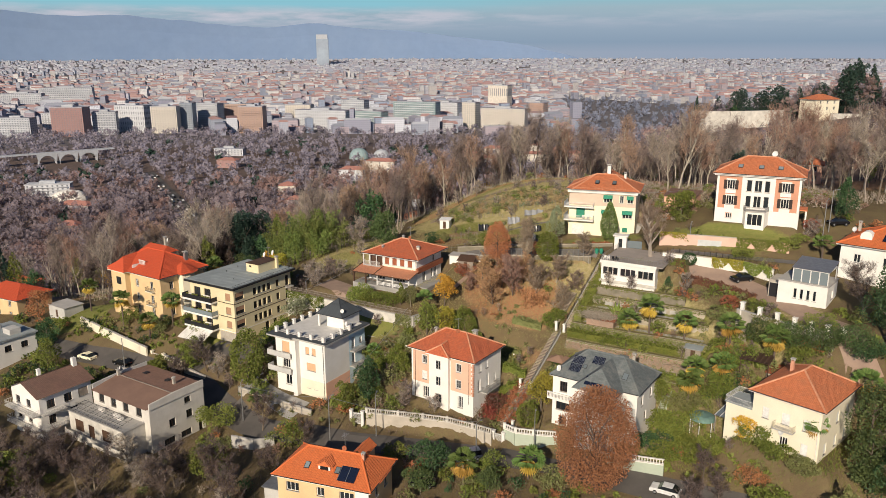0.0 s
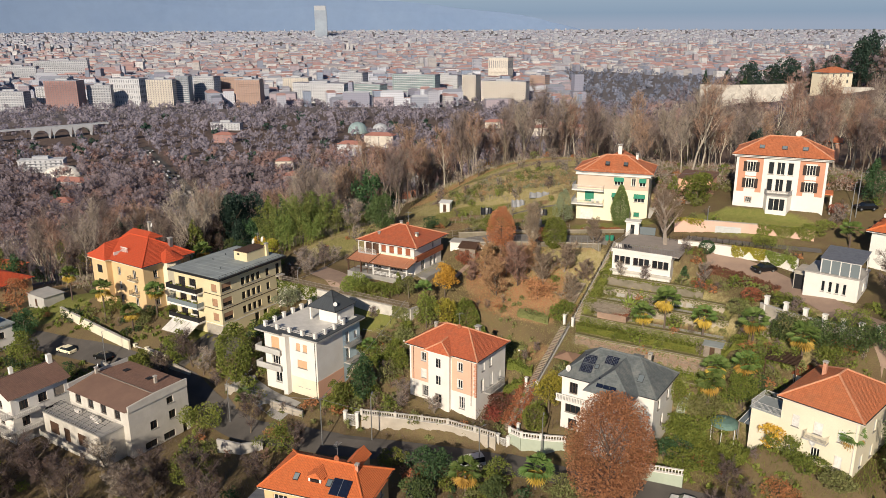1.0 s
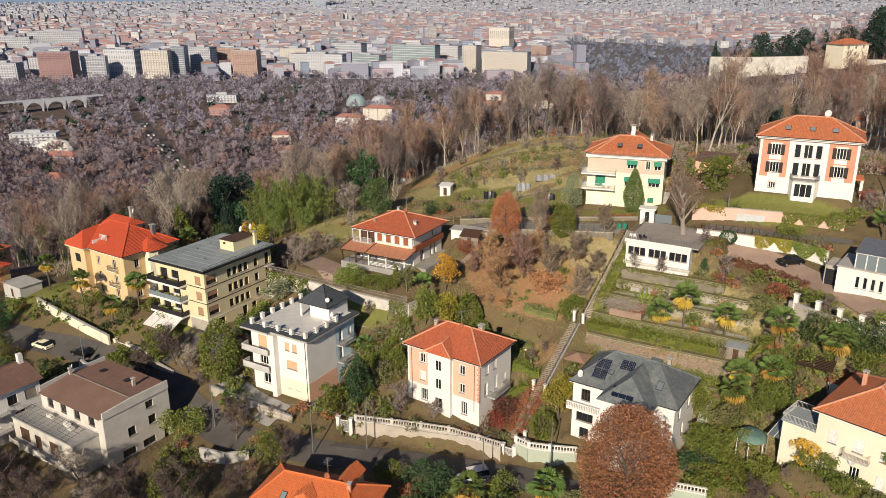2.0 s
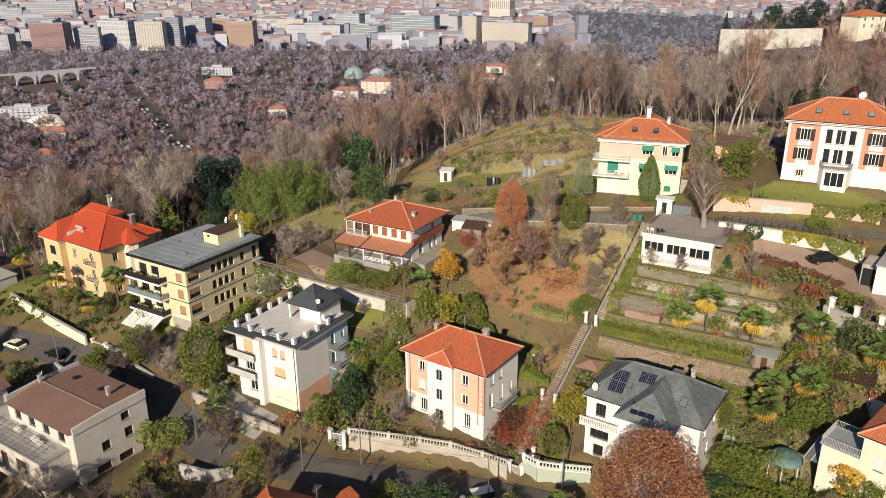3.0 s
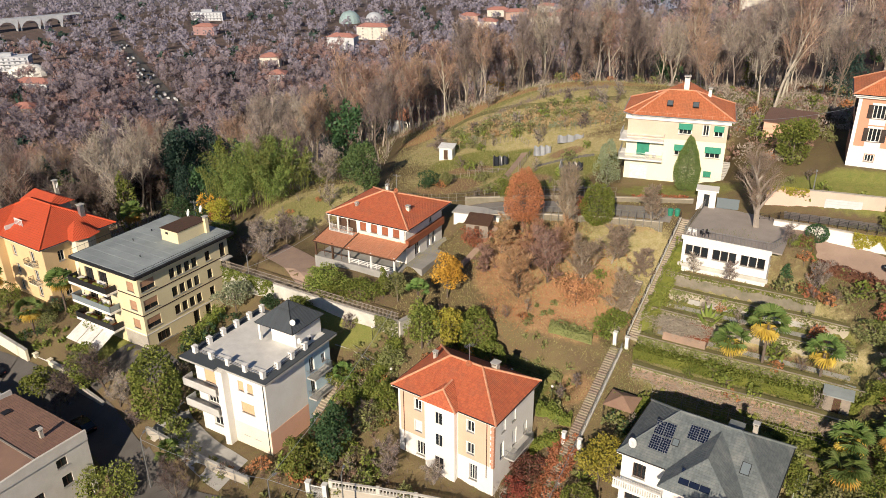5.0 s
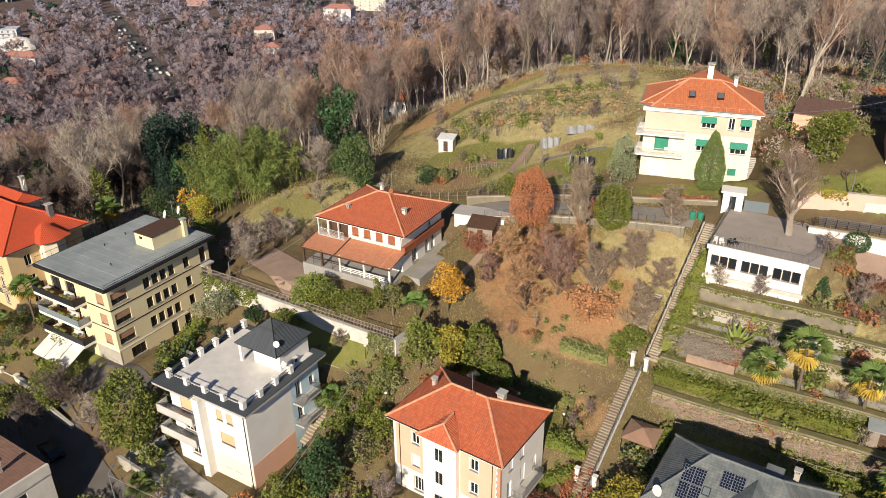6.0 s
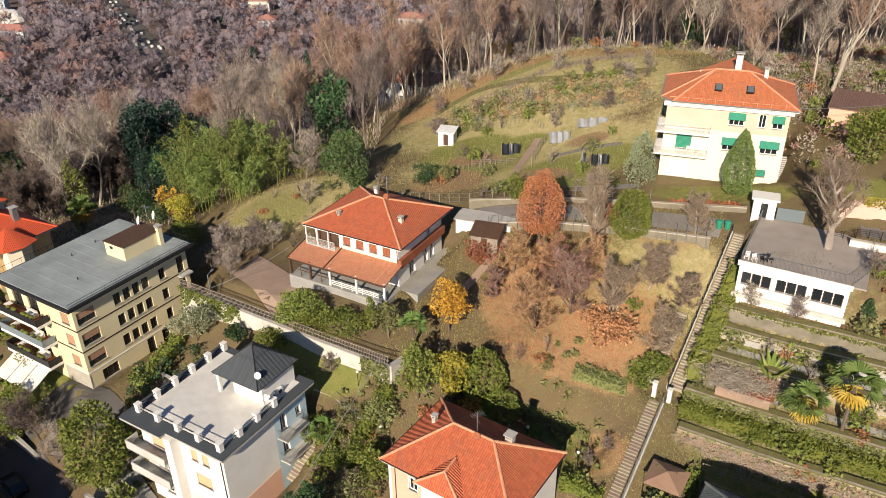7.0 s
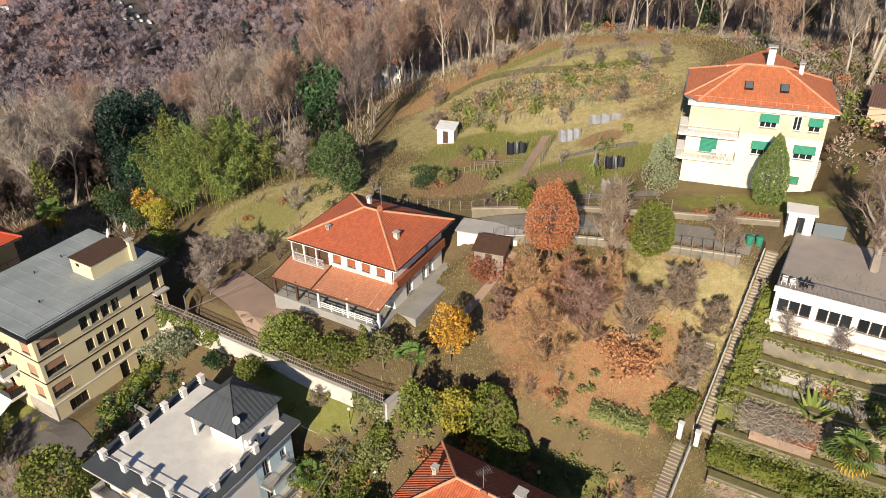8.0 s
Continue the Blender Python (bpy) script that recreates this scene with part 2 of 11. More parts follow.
M["twig_rust"] = leaf_mat("twig_rust", (0.42, 0.275, 0.20), (0.28, 0.188, 0.145), 0.5, 0.9)
M["twig_grey"] = leaf_mat("twig_grey", (0.44, 0.375, 0.31), (0.285, 0.24, 0.20), 0.4, 0.9)
# lifted and tinted mauve: distance haze is mixed into this twig colour
M["twig_far_hazed"] = haze_twigs("twig_far_hazed", (0.285, 0.235, 0.258), (0.20, 0.166, 0.19), 0.55, 0.35)
M["fine_brown"] = haze_twigs("fine_brown", (0.31, 0.245, 0.225), (0.205, 0.165, 0.16), 0.3, 4.0, 0.4)
M["fine_rust"] = haze_twigs("fine_rust", (0.39, 0.275, 0.23), (0.27, 0.19, 0.165), 0.3, 4.0, 0.4)
M["fine_grey"] = haze_twigs("fine_grey", (0.39, 0.335, 0.30), (0.27, 0.23, 0.215), 0.26, 4.0, 0.4)
M["fine_orchard"] = haze_twigs("fine_orchard", (0.62, 0.39, 0.23), (0.44, 0.27, 0.165), 0.28, 5.0, 0.4)
M["fine_ash"] = haze_twigs("fine_ash", (0.52, 0.41, 0.29), (0.36, 0.28, 0.20), 0.24, 5.0, 0.4)
M["fine_dark"] = haze_twigs("fine_dark", (0.17, 0.125, 0.105), (0.115, 0.088, 0.078), 0.32, 4.0, 0.4)
M["twig_russet"] = haze_twigs("twig_russet", (0.36, 0.24, 0.22), (0.265, 0.182, 0.175), 0.55, 0.35)
# further off the twigs turn grey, then blue, with haze in the colour
M["twig_river_hazed"] = haze_twigs("twig_river_hazed", (0.30, 0.275, 0.325), (0.245, 0.228, 0.275), 0.6, 0.25)
M["twig_haze_blue"] = haze_twigs("twig_haze_blue", (0.28, 0.305, 0.385), (0.245, 0.27, 0.35), 0.85)
M["leaf_sage"] = leaf_mat("leaf_sage", (0.20, 0.23, 0.135), (0.30, 0.325, 0.20))
M["canopy_brown"] = mat("canopy_brown", (0.34, 0.215, 0.15), (0.27, 0.17, 0.12), 0.8, 5, 0.9, 0.2)
M["leaf_plum"] = leaf_mat("leaf_plum", (0.20, 0.085, 0.055), (0.13, 0.06, 0.042))
M["leaf_bamboo"] = leaf_mat("leaf_bamboo", (0.115, 0.165, 0.038), (0.215, 0.24, 0.07), 0.7)
M["leaf_cypress"] = leaf_mat("leaf_cypress", (0.115, 0.16, 0.045), (0.18, 0.215, 0.07), 0.5)
M["leaf_green"] = leaf_mat("leaf_green", (0.105, 0.14, 0.025), (0.20, 0.22, 0.048))
M["leaf_lemon"] = leaf_mat("leaf_lemon", (0.30, 0.30, 0.04), (0.42, 0.37, 0.06))
M["leaf_copper"] = leaf_mat("leaf_copper", (0.50, 0.195, 0.105), (0.36, 0.125, 0.070))
M["leaf_conifer"] = leaf_mat("leaf_conifer", (0.055, 0.09, 0.035), (0.12, 0.155, 0.05))
M["leaf_dark"] = leaf_mat("leaf_dark", (0.033, 0.075, 0.033), (0.068, 0.120, 0.045))
M["leaf_cedar"] = leaf_mat("leaf_cedar", (0.020, 0.045, 0.036), (0.045, 0.080, 0.058))
M["leaf_lime"] = leaf_mat("leaf_lime", (0.15, 0.195, 0.04), (0.24, 0.26, 0.06))
M["leaf_olive"] = leaf_mat("leaf_olive", (0.155, 0.175, 0.06), (0.245, 0.245, 0.10))
M["leaf_gold"] = leaf_mat("leaf_gold", (0.62, 0.36, 0.05), (0.46, 0.25, 0.045))
M["leaf_rust"] = leaf_mat("leaf_rust", (0.44, 0.19, 0.085), (0.31, 0.135, 0.07))
M["leaf_red"] = leaf_mat("leaf_red", (0.34, 0.095, 0.06), (0.22, 0.07, 0.045))
M["leaf_pink"] = leaf_mat("leaf_pink", (0.50, 0.225, 0.125), (0.35, 0.15, 0.09))
M["leaf_beech"] = leaf_mat("leaf_beech", (0.42, 0.205, 0.095), (0.28, 0.135, 0.068))
M["frond_green"] = leaf_mat("frond_green", (0.098, 0.168, 0.042), (0.168, 0.224, 0.063))
M["frond_gold"] = leaf_mat("frond_gold", (0.567, 0.378, 0.068), (0.405, 0.270, 0.068))
M["grass_tuft"] = leaf_mat("grass_tuft", (0.43, 0.365, 0.17), (0.30, 0.29, 0.11))
M["straw_leaf"] = leaf_mat("straw_leaf", (0.56, 0.45, 0.245), (0.40, 0.32, 0.16))
M["fallen"] = leaf_mat("fallen", (0.546, 0.221, 0.091), (0.351, 0.143, 0.072))


# ---- mesh helpers ----
class Shape:
    """Collects faces; becomes one mesh."""

    def __init__(self):
        self.v, self.f, self.uv = [], [], []

    def face(self, pts, uv=None):
        n = len(self.v)
        self.v.extend([tuple(p) for p in pts])
        self.f.append(tuple(range(n, n + len(pts))))
        self.uv.extend(uv if uv else [(0.0, 0.0)] * len(pts))
        return self

    def box(self, x0, x1, y0, y1, z0, z1, m=None):
        c = [(x0, y0, z0), (x1, y0, z0), (x1, y1, z0), (x0, y1, z0), (x0, y0, z1), (x1, y0, z1), (x1, y1, z1), (x0, y1, z1)]
        if m is not None:
            c = [tuple(m @ Vector(p)) for p in c]
        for q in ((0, 3, 2, 1), (4, 5, 6, 7), (0, 1, 5, 4), (1, 2, 6, 5), (2, 3, 7, 6), (3, 0, 4, 7)):
            self.face([c[i] for i in q])
        return self

    def tube(self, p, q, r0, r1=None, n=6, caps=True):
        p, q = Vector(p), Vector(q)
        r1 = r0 if r1 is None else r1
        axis = (q - p).normalized()
        a = axis.orthogonal().normalized()
        b = axis.cross(a)
        ring = [(math.cos(2 * math.pi * i / n), math.sin(2 * math.pi * i / n)) for i in range(n)]
        lo = [p + r0 * (a * c + b * s) for c, s in ring]
        hi = [q + r1 * (a * c + b * s) for c, s in ring]
        for i in range(n):
            j = (i + 1) % n
            self.face([lo[i], lo[j], hi[j], hi[i]])
        if caps:
            self.face(lo[::-1])
            self.face(hi)
        return self

    def slope(self, pts, up=(0, 0, 1)):
        """A roof face with u along the eave (its first edge) and v up the slope, in metres."""
        p = [Vector(q) for q in pts]
        ux = (p[1] - p[0]).normalized()
        nrm = (p[1] - p[0]).cross(p[-1] - p[0]).normalized()
        vy = nrm.cross(ux)
        return self.face(pts, [((q - p[0]).dot(ux), (q - p[0]).dot(vy)) for q in p])

    def prism(self, poly, z0, z1):
        n = len(poly)
        for i in range(n):
            a, b = poly[i], poly[(i + 1) % n]
            self.face([(*a, z0), (*b, z0), (*b, z1), (*a, z1)])
        self.face([(*a, z1) for a in poly])
        self.face([(*a, z0) for a in poly[::-1]])
        return self

    def ball(self, c, rx, ry, rz, seg=12, rings=7, lo=-1.0):
        c = Vector(c)

        def at(i, j):
            th = math.asin(lo + (1 - lo) * j / rings)
            ph = 2 * math.pi * i / seg
            return c + Vector((rx * math.cos(th) * math.cos(ph), ry * math.cos(th) * math.sin(ph), rz * math.sin(th)))
        for j in range(rings):
            for i in range(seg):
                self.face([at(i, j), at(i + 1, j), at(i + 1, j + 1), at(i, j + 1)])
        return self

    def mesh(self, name, material):
        me = bpy.data.meshes.new(name)
        me.from_pydata(self.v, [], self.f)
        lay = me.uv_layers.new(name="UVMap")
        lay.data.foreach_set("uv", np.array(self.uv, dtype=np.float32).ravel())
        me.materials.append(material)
        me.update()
        return me


def part(name, shape, material, parent, label=""):
    ob = new(name, shape.mesh(name, M[material] if isinstance(material, str) else material))
    ob.parent = parent
    return tagged(ob, label) if label else ob


def anchor(name, x, y, z, rot, label, category, group="", kind=""):
    ob = new(name)
    ob.matrix_basis = pose(x, y, z, 0, 0, rot)
    return tagged(ob, label, category, group, kind)


def thing(name, shape, material, x, y, z, rot, label, category, group="", kind=""):
    ob = new(name, shape.mesh(name, M[material]))
    ob.matrix_basis = pose(x, y, z, 0, 0, rot)
    return tagged(ob, label, category, group, kind)


# ---- ground ----
SPOTS, PADS = [], []


def spot(x, y, z):
    SPOTS.append((x, y, z))


def slope_line(a, b, n=3):
    for i in range(n):
        t = i / max(1, n - 1)
        spot(*[a[k] + (b[k] - a[k]) * t for k in range(3)])


def pad(x, y, w, d, rot, z, soft=0.8, rise=0.0):
    """A level (or gently rising) terrace: a turned rectangle that the ground takes the height of."""
    PADS.append((x, y, w / 2, d / 2, math.cos(radians(rot)), math.sin(radians(rot)), z, soft, rise))


def plain(x, y):
    """Height of the wide plain with the city; far off it lifts towards the mountains."""
    d = np.hypot(x, y)
    s = np.clip((d - 1300) / 3500, 0, 1.1)
    flat = 1300 * (12000 / 1300) ** s
    return np.where(d < 1300, -62.0, 74 - 136 * np.maximum(d, 1) / np.where(d < 1300, np.maximum(d, 1), flat))


@functools.lru_cache(None)
def surface():
    """Smooth sheet through the spot heights (a thin plate)."""
    P = np.array(SPOTS)
    cx, cy = P[:, 0].mean(), P[:, 1].mean()
    sp = np.stack([(P[:, 0] - cx) / 100, (P[:, 1] - cy) / 100], 1)
    d2 = ((sp[:, None] - sp[None]) ** 2).sum(2) + 1e-9
    n = len(P)
    K = np.zeros((n + 3, n + 3))
    K[:n, :n] = d2 * np.log(d2) + 0.0004 * np.eye(n)
    K[:n, n], K[n, :n] = 1, 1
    K[:n, n + 1:], K[n + 1:, :n] = sp, sp.T
    return cx, cy, np.linalg.solve(K, np.concatenate([P[:, 2], np.zeros(3)])), sp


def ground_many(x, y):
    x, y = np.asarray(x, float), np.asarray(y, float)
    cx, cy, A, sp = surface()
    z = np.zeros_like(x)
    for lo in range(0, len(x), 20000):
        xs, ys = (x[lo:lo + 20000, None] - cx) / 100, (y[lo:lo + 20000, None] - cy) / 100
        d2 = (xs - sp[:, 0]) ** 2 + (ys - sp[:, 1]) ** 2 + 1e-9
        z[lo:lo + 20000] = (d2 * np.log(d2)) @ A[:-3] + A[-3] + A[-2] * xs[:, 0] + A[-1] * ys[:, 0]
    z = np.clip(z, -62, 60)
    d = np.hypot(x, y - 150)
    t = np.clip((d - 380) / 500, 0, 1)
    t = t * t * (3 - 2 * t)
    z = z * (1 - t) + plain(x, y) * t
    for px, py, hw, hd, c, s, pz, soft, rise in PADS:
        u, v = (x - px) * c + (y - py) * s, -(x - px) * s + (y - py) * c
        out = np.maximum(np.maximum(np.abs(u) - hw, np.abs(v) - hd), 0)
        k = np.clip(1 - out / soft, 0, 1)
        z = z * (1 - k) + (pz + rise * v) * k
    return z


def ground(x, y):
    return float(ground_many(np.array([x]), np.array([y]))[0])

# the street, from the lower junction past the gates
slope_line((-120, 170, 6.5), (-66, 150, 7.0), 4)
slope_line((-57, 146, 6.6), (-38, 127, 5.6), 3)
slope_line((-28, 121.5, 6.5), (4, 114.5, 7.2), 4)
slope_line((12, 112, 7.6), (60, 88, 12), 5)
# below the street
spot(-60, 100, 1), spot(-20, 92, 4.3), spot(20, 88, 7), spot(60, 78, 11), spot(-100, 110, -1), spot(-30, 105, 4.5)
spot(-80, 128, 3), spot(-56, 124, 3.4), spot(-47, 131, 4.6), spot(-5, 100, 5.5), spot(-90, 145, 5)
spot(0, 40, 4), spot(-80, 40, -2), spot(80, 40, 10), spot(0, -60, 5), spot(120, 90, 16), spot(-160, 60, -8)
# gardens of the row of houses
spot(-45, 146, 12.5), spot(-36, 163, 15.8), spot(-56, 155, 12.4), spot(-71, 164, 12.8), spot(-88, 172, 11.5), spot(-52, 172, 15)
spot(-24, 128, 8.8), spot(-36, 134, 8.4), spot(-19, 145, 15.5), spot(-29, 149, 14.5), spot(-9, 140, 16.3), spot(-14, 130, 10)
spot(-8, 146.5, 21.4), spot(-20, 152, 21.4), spot(-2, 161, 24.4), spot(-20, 160, 22.9), spot(-31, 163, 21.2), spot(-27, 166, 21.5)
spot(-10, 168, 24.8), spot(0, 147, 20.8)
# the steps and the orchard slope
slope_line((12, 121, 9.6), (19.8, 139.5, 19.4), 4)
slope_line((22, 143, 21.8), (31.5, 156, 30.2), 3)
spot(10, 134, 13.2), spot(2, 137, 15.5), spot(4, 141.5, 19.6), spot(8, 146, 21.4), spot(13, 149, 23.4), spot(4, 153, 23.2)
spot(20, 151, 25.2), spot(12, 160, 26.8), spot(27, 156, 28.9), spot(0, 141, 18.6), spot(14, 141, 20.0)
# kitchen gardens, meadow and its crest
spot(5, 168, 28.2), spot(18, 165, 29.4), spot(3, 181, 28.4), spot(-3, 192, 28.2), spot(15, 177, 30.2), spot(22, 186, 32.6), spot(12, 192, 30.6)
spot(22, 212, 38.0), spot(8, 220, 33.6), spot(38, 213, 38.2), spot(-2, 222, 28.6), spot(30, 196, 36.4), spot(12, 203, 34.4), spot(-4, 206, 28.0)
spot(-22, 184, 25.6), spot(-36, 180, 21.6), spot(-60, 192, 14), spot(-85, 190, 10), spot(-110, 205, 5), spot(-30, 205, 20), spot(-15, 178, 26)
# upper right: terrace garden, drive, villas
spot(48, 153, 32.4), spot(54, 147, 31.2), spot(60, 140, 30), spot(66, 120, 29.2), spot(64, 112, 28.8), spot(75, 122, 29.6)
spot(27, 115, 11), spot(33, 124, 16.6), spot(42, 118, 17.2), spot(41, 107, 13.6), spot(54, 100, 16.4), spot(50, 112, 19.0), spot(62, 108, 23.5)
spot(46, 128, 21.5), spot(54, 122, 25.2), spot(56, 130, 27.5), spot(62, 96, 17), spot(72, 100, 22), spot(60, 115, 26.2)
spot(35, 172, 32.4), spot(46, 180, 36), spot(52, 166, 36.4), spot(67, 160, 37.6), spot(85, 165, 39), spot(84, 142, 32.5), spot(75, 152, 35.2)
# the wooded ridge behind and the fall to the river
spot(60, 215, 36), spot(90, 200, 36.5), spot(120, 250, 31), spot(200, 420, 40), spot(150, 340, 24), spot(100, 300, 21), spot(45, 255, 25)
spot(260, 300, 46), spot(165, 395, 37), spot(130, 398, 35), spot(0, 290, 4), spot(40, 330, 4), spot(-14, 260, 14), spot(-150, 250, -12), spot(-100, 300, -24), spot(-50, 330, -22)
spot(-220, 150, -10), spot(150, 180, 41), spot(180, 110, 36), spot(-250, 300, -40), spot(0, 420, -42), spot(120, 440, 4), spot(-150, 420, -52), spot(250, 450, 42)
# level ground under the houses and the garden terraces
pad(2.0, 130.0, 15, 11, -33, 10.4, 1.5), pad(-25.2, 138.6, 14, 14, -30, 9.0, 1.0), pad(-46.9, 160, 15, 19, -30, 13.0, 1.5)
pad(-70.9, 173, 20, 14, -32, 13.0, 2), pad(-10, 163, 15, 13, -28, 24.3, 1.5), pad(36.9, 175.2, 16, 11, -17.3, 32.2, 1.5)
pad(67.8, 163.8, 17, 12, -24.6, 37.7, 2), pad(27.9, 118.4, 16, 11, -32, 11.0, 1.0), pad(55.1, 103.2, 14, 16, -45, 16.5, 2.0)
pad(-16.7, 102.5, 16, 10, -17, 4.8, 1), pad(-57.4, 126.5, 18, 17, -31, 3.4, 1.2), pad(-76.3, 130, 10, 12, -32, 3.2, 1.2)
pad(34.5, 126.2, 22, 5.0, -28, 17.2, 0.3), pad(35.5, 130.8, 26, 2.4, -28, 19.8, 0.3), pad(37.5, 134.6, 27, 3.4, -28, 22.0, 0.3)
pad(39.0, 138.6, 25, 2.8, -28, 24.0, 0.3), pad(40.2, 141.4, 23, 1.5, -28, 25.6, 0.3), pad(39.0, 144.4, 19, 2.8, -28, 27.2, 0.3)
pad(42, 151, 16, 9, -28, 32.2, 0.5)
pad(-2.0, 123.4, 22, 3.8, -16.4, 9.5, 1.2), pad(-3.8, 118.3, 27, 4.4, -16.4, 7.0, 0.4), pad(15.0, 112.4, 11, 4.4, -10, 7.5, 0.5), pad(7.5, 137.8, 16, 7, -30, 15.0, 2.0), pad(16.05, 129.8, 4.0, 22.4, -31.4, 14.3, 1.0, 0.476), pad(28.6, 148.6, 5.6, 19.6, -33, 25.4, 1.0, 0.53), pad(22.6, 139.8, 4.0, 2.2, -30, 19.8, 0.8)
pad(59, 149.4, 26, 3.6, -22, 32.9, 0.5), pad(-34, 134, 9, 8, -30, 8.7, 1.0), pad(-24.0, 162.4, 11, 10, -30, 22.3, 1.0)


def axis(lo, hi, step, reach, grow=1.16):
    vals, s, x = list(np.arange(lo, hi + 0.01, step)), step, hi
    while x < reach:
        s *= grow
        x += s
        vals.append(x)
    s, x = step, lo
    while x > -reach:
        s *= grow
        x -= s
        vals.insert(0, x)
    return np.array(vals)


gx, gy = axis(-95, 85, 0.75, 4990), axis(95, 225, 0.75, 4990)
GX, GY = np.meshgrid(gx, gy)
GZ = ground_many(GX.ravel(), GY.ravel())
verts = np.stack([GX.ravel(), GY.ravel(), GZ], 1)
nx, ny = len(gx), len(gy)
idx = np.arange(nx * ny).reshape(ny, nx)
quads = np.stack([idx[:-1, :-1].ravel(), idx[:-1, 1:].ravel(), idx[1:, 1:].ravel(), idx[1:, :-1].ravel()], 1)
me = bpy.data.meshes.new("ground")
me.from_pydata(verts.tolist(), [], quads.tolist())
me.shade_smooth()


def blot(cx, cy, rx, ry, rot, edge=0.35):
    c, s = math.cos(radians(rot)), math.sin(radians(rot))
    u, v = ((GX - cx) * c + (GY - cy) * s) / rx, (-(GX - cx) * s + (GY - cy) * c) / ry
    return np.clip((1 - np.hypot(u, v)) / edge, 0, 1).ravel()


# leaf litter (red), living grass (green), town (blue)
litter = np.maximum.reduce([blot(13, 144.2, 10, 3, -25) * 0.55, blot(15.6, 135.4, 4, 3.4, -30) * 0.5, blot(14, 151, 13, 8, 15) * 0.42, blot(10, 157.5, 7, 5, 10) * 0.62, blot(17.5, 147.2, 7.5, 4.2, -20) * 0.72, blot(21, 148.5, 5, 4, 0) * 0.6, blot(6.5, 153, 4.5, 5, 0) * 0.55, blot(27, 158.5, 6, 2.5, -25) * 0.4, blot(0, 228, 26, 9, -25) * 0.9, blot(30, 216, 20, 6, 0) * 0.6, blot(0, 216, 15, 6, 20) * 0.9, blot(16, 218, 22, 5, 5) * 0.9, blot(7, 220, 13, 4.5, -14), 
                           0.8 * np.clip((GY - 222 + 0.2 * np.abs(GX)) / 14, 0, 1).ravel() * np.clip((700 - np.hypot(GX, GY)) / 200, 0, 1).ravel(), 0.8 * np.clip((GY - 192) / 8, 0, 1).ravel() * np.clip((-18 - GX) / 8, 0, 1).ravel() * np.clip((700 - np.hypot(GX, GY)) / 200, 0, 1).ravel()])
lawn = np.maximum.reduce([blot(2.5, 191.5, 8, 3.2, 5), blot(11, 190, 5, 3, 0) * 0.8, blot(18, 174.5, 5, 2.5, -10) * 0.9, blot(24, 180, 6, 4, 0) * 0.7, blot(12, 213, 9, 3, 10) * 0.55, blot(9, 137.6, 9, 3.8, -28) * 0.8, blot(36, 127, 15, 3.4, -28), blot(3, 187, 12, 9, 0) * 0.6, blot(60, 156, 16, 5, -22), blot(40, 138.6, 15, 2.6, -28) * 0.9,
                          blot(-52, 153, 8, 5, -30) * 0.8, blot(-28, 178, 9, 7, 0) * 0.5, blot(35, 166, 12, 3, -20) * 0.6, blot(-93, 172, 12, 8, 20), blot(-17, 147.5, 10, 3, -30) * 0.8,
                          blot(16, 178, 10, 6, 0) * 0.7])
straw = np.maximum.reduce([blot(14, 203, 30, 18, 10), blot(12, 184, 26, 10, 0) * 0.7, blot(-24, 180, 14, 9, 0) * 0.8, blot(40, 186, 14, 10, 0) * 0.7, blot(26, 154, 9, 6, -30) * 0.8, blot(21, 152, 14, 11, 0) * 0.55, blot(38, 134, 17, 14, -28) * 0.75, blot(38, 112, 12, 10, 0) * 0.45, blot(58, 124, 12, 12, 0) * 0.5])
town = np.clip((np.hypot(GX, GY) - 1150) / 150, 0, 1).ravel()
woods = np.maximum(np.clip((np.hypot(GX, GY) - 255) / 60, 0, 1) * np.clip((GY - 225) / 30, 0, 1), np.clip((-20 - GX) / 8, 0, 1) * np.clip((GY - 198) / 10, 0, 1)).ravel()
beds = np.maximum.reduce([blot(-1, 180, 7, 4, -5), blot(3, 186.5, 5, 2.2, 0), blot(20.5, 186, 4, 2, 0) * 0.8, blot(13, 178, 5, 2.5, -10) * 0.7, blot(37, 145.2, 10, 1.2, -28), blot(41, 133.5, 9, 1.4, -28) * 0.7])
attr = me.color_attributes.new("cover", "FLOAT_COLOR", "POINT")
attr.data.foreach_set("color", np.stack([litter, lawn, town, woods], 1).astype(np.float32).ravel())
attr2 = me.color_attributes.new("dry", "FLOAT_COLOR", "POINT")
attr2.data.foreach_set("color", np.stack([straw, beds, straw, straw], 1).astype(np.float32).ravel())
gm, nt, b = tree_of("ground_cover")
at = nt.nodes.new("ShaderNodeAttribute")
at.attribute_name = "cover"
sep = nt.nodes.new("ShaderNodeSeparateColor")
nt.links.new(at.outputs["Color"], sep.inputs[0])
vec = coords(nt)
n1, n2, n3 = noise_of(nt, 0.16, 6, vec, 0.65), noise_of(nt, 1.1, 5, vec, 0.7), noise_of(nt, 6.0, 4, vec, 0.7)
soil = mixc(nt, ramp(nt, n1, 0.35, 0.65), (0.135, 0.098, 0.06), (0.175, 0.135, 0.07))
soil = mixc(nt, math2(nt, "MULTIPLY", ramp(nt, n2, 0.5, 0.7), 0.6), soil, (0.155, 0.15, 0.06))
soil = mixc(nt, math2(nt, "MULTIPLY", ramp(nt, n3, 0.5, 0.75), 0.5), soil, (0.07, 0.055, 0.038))
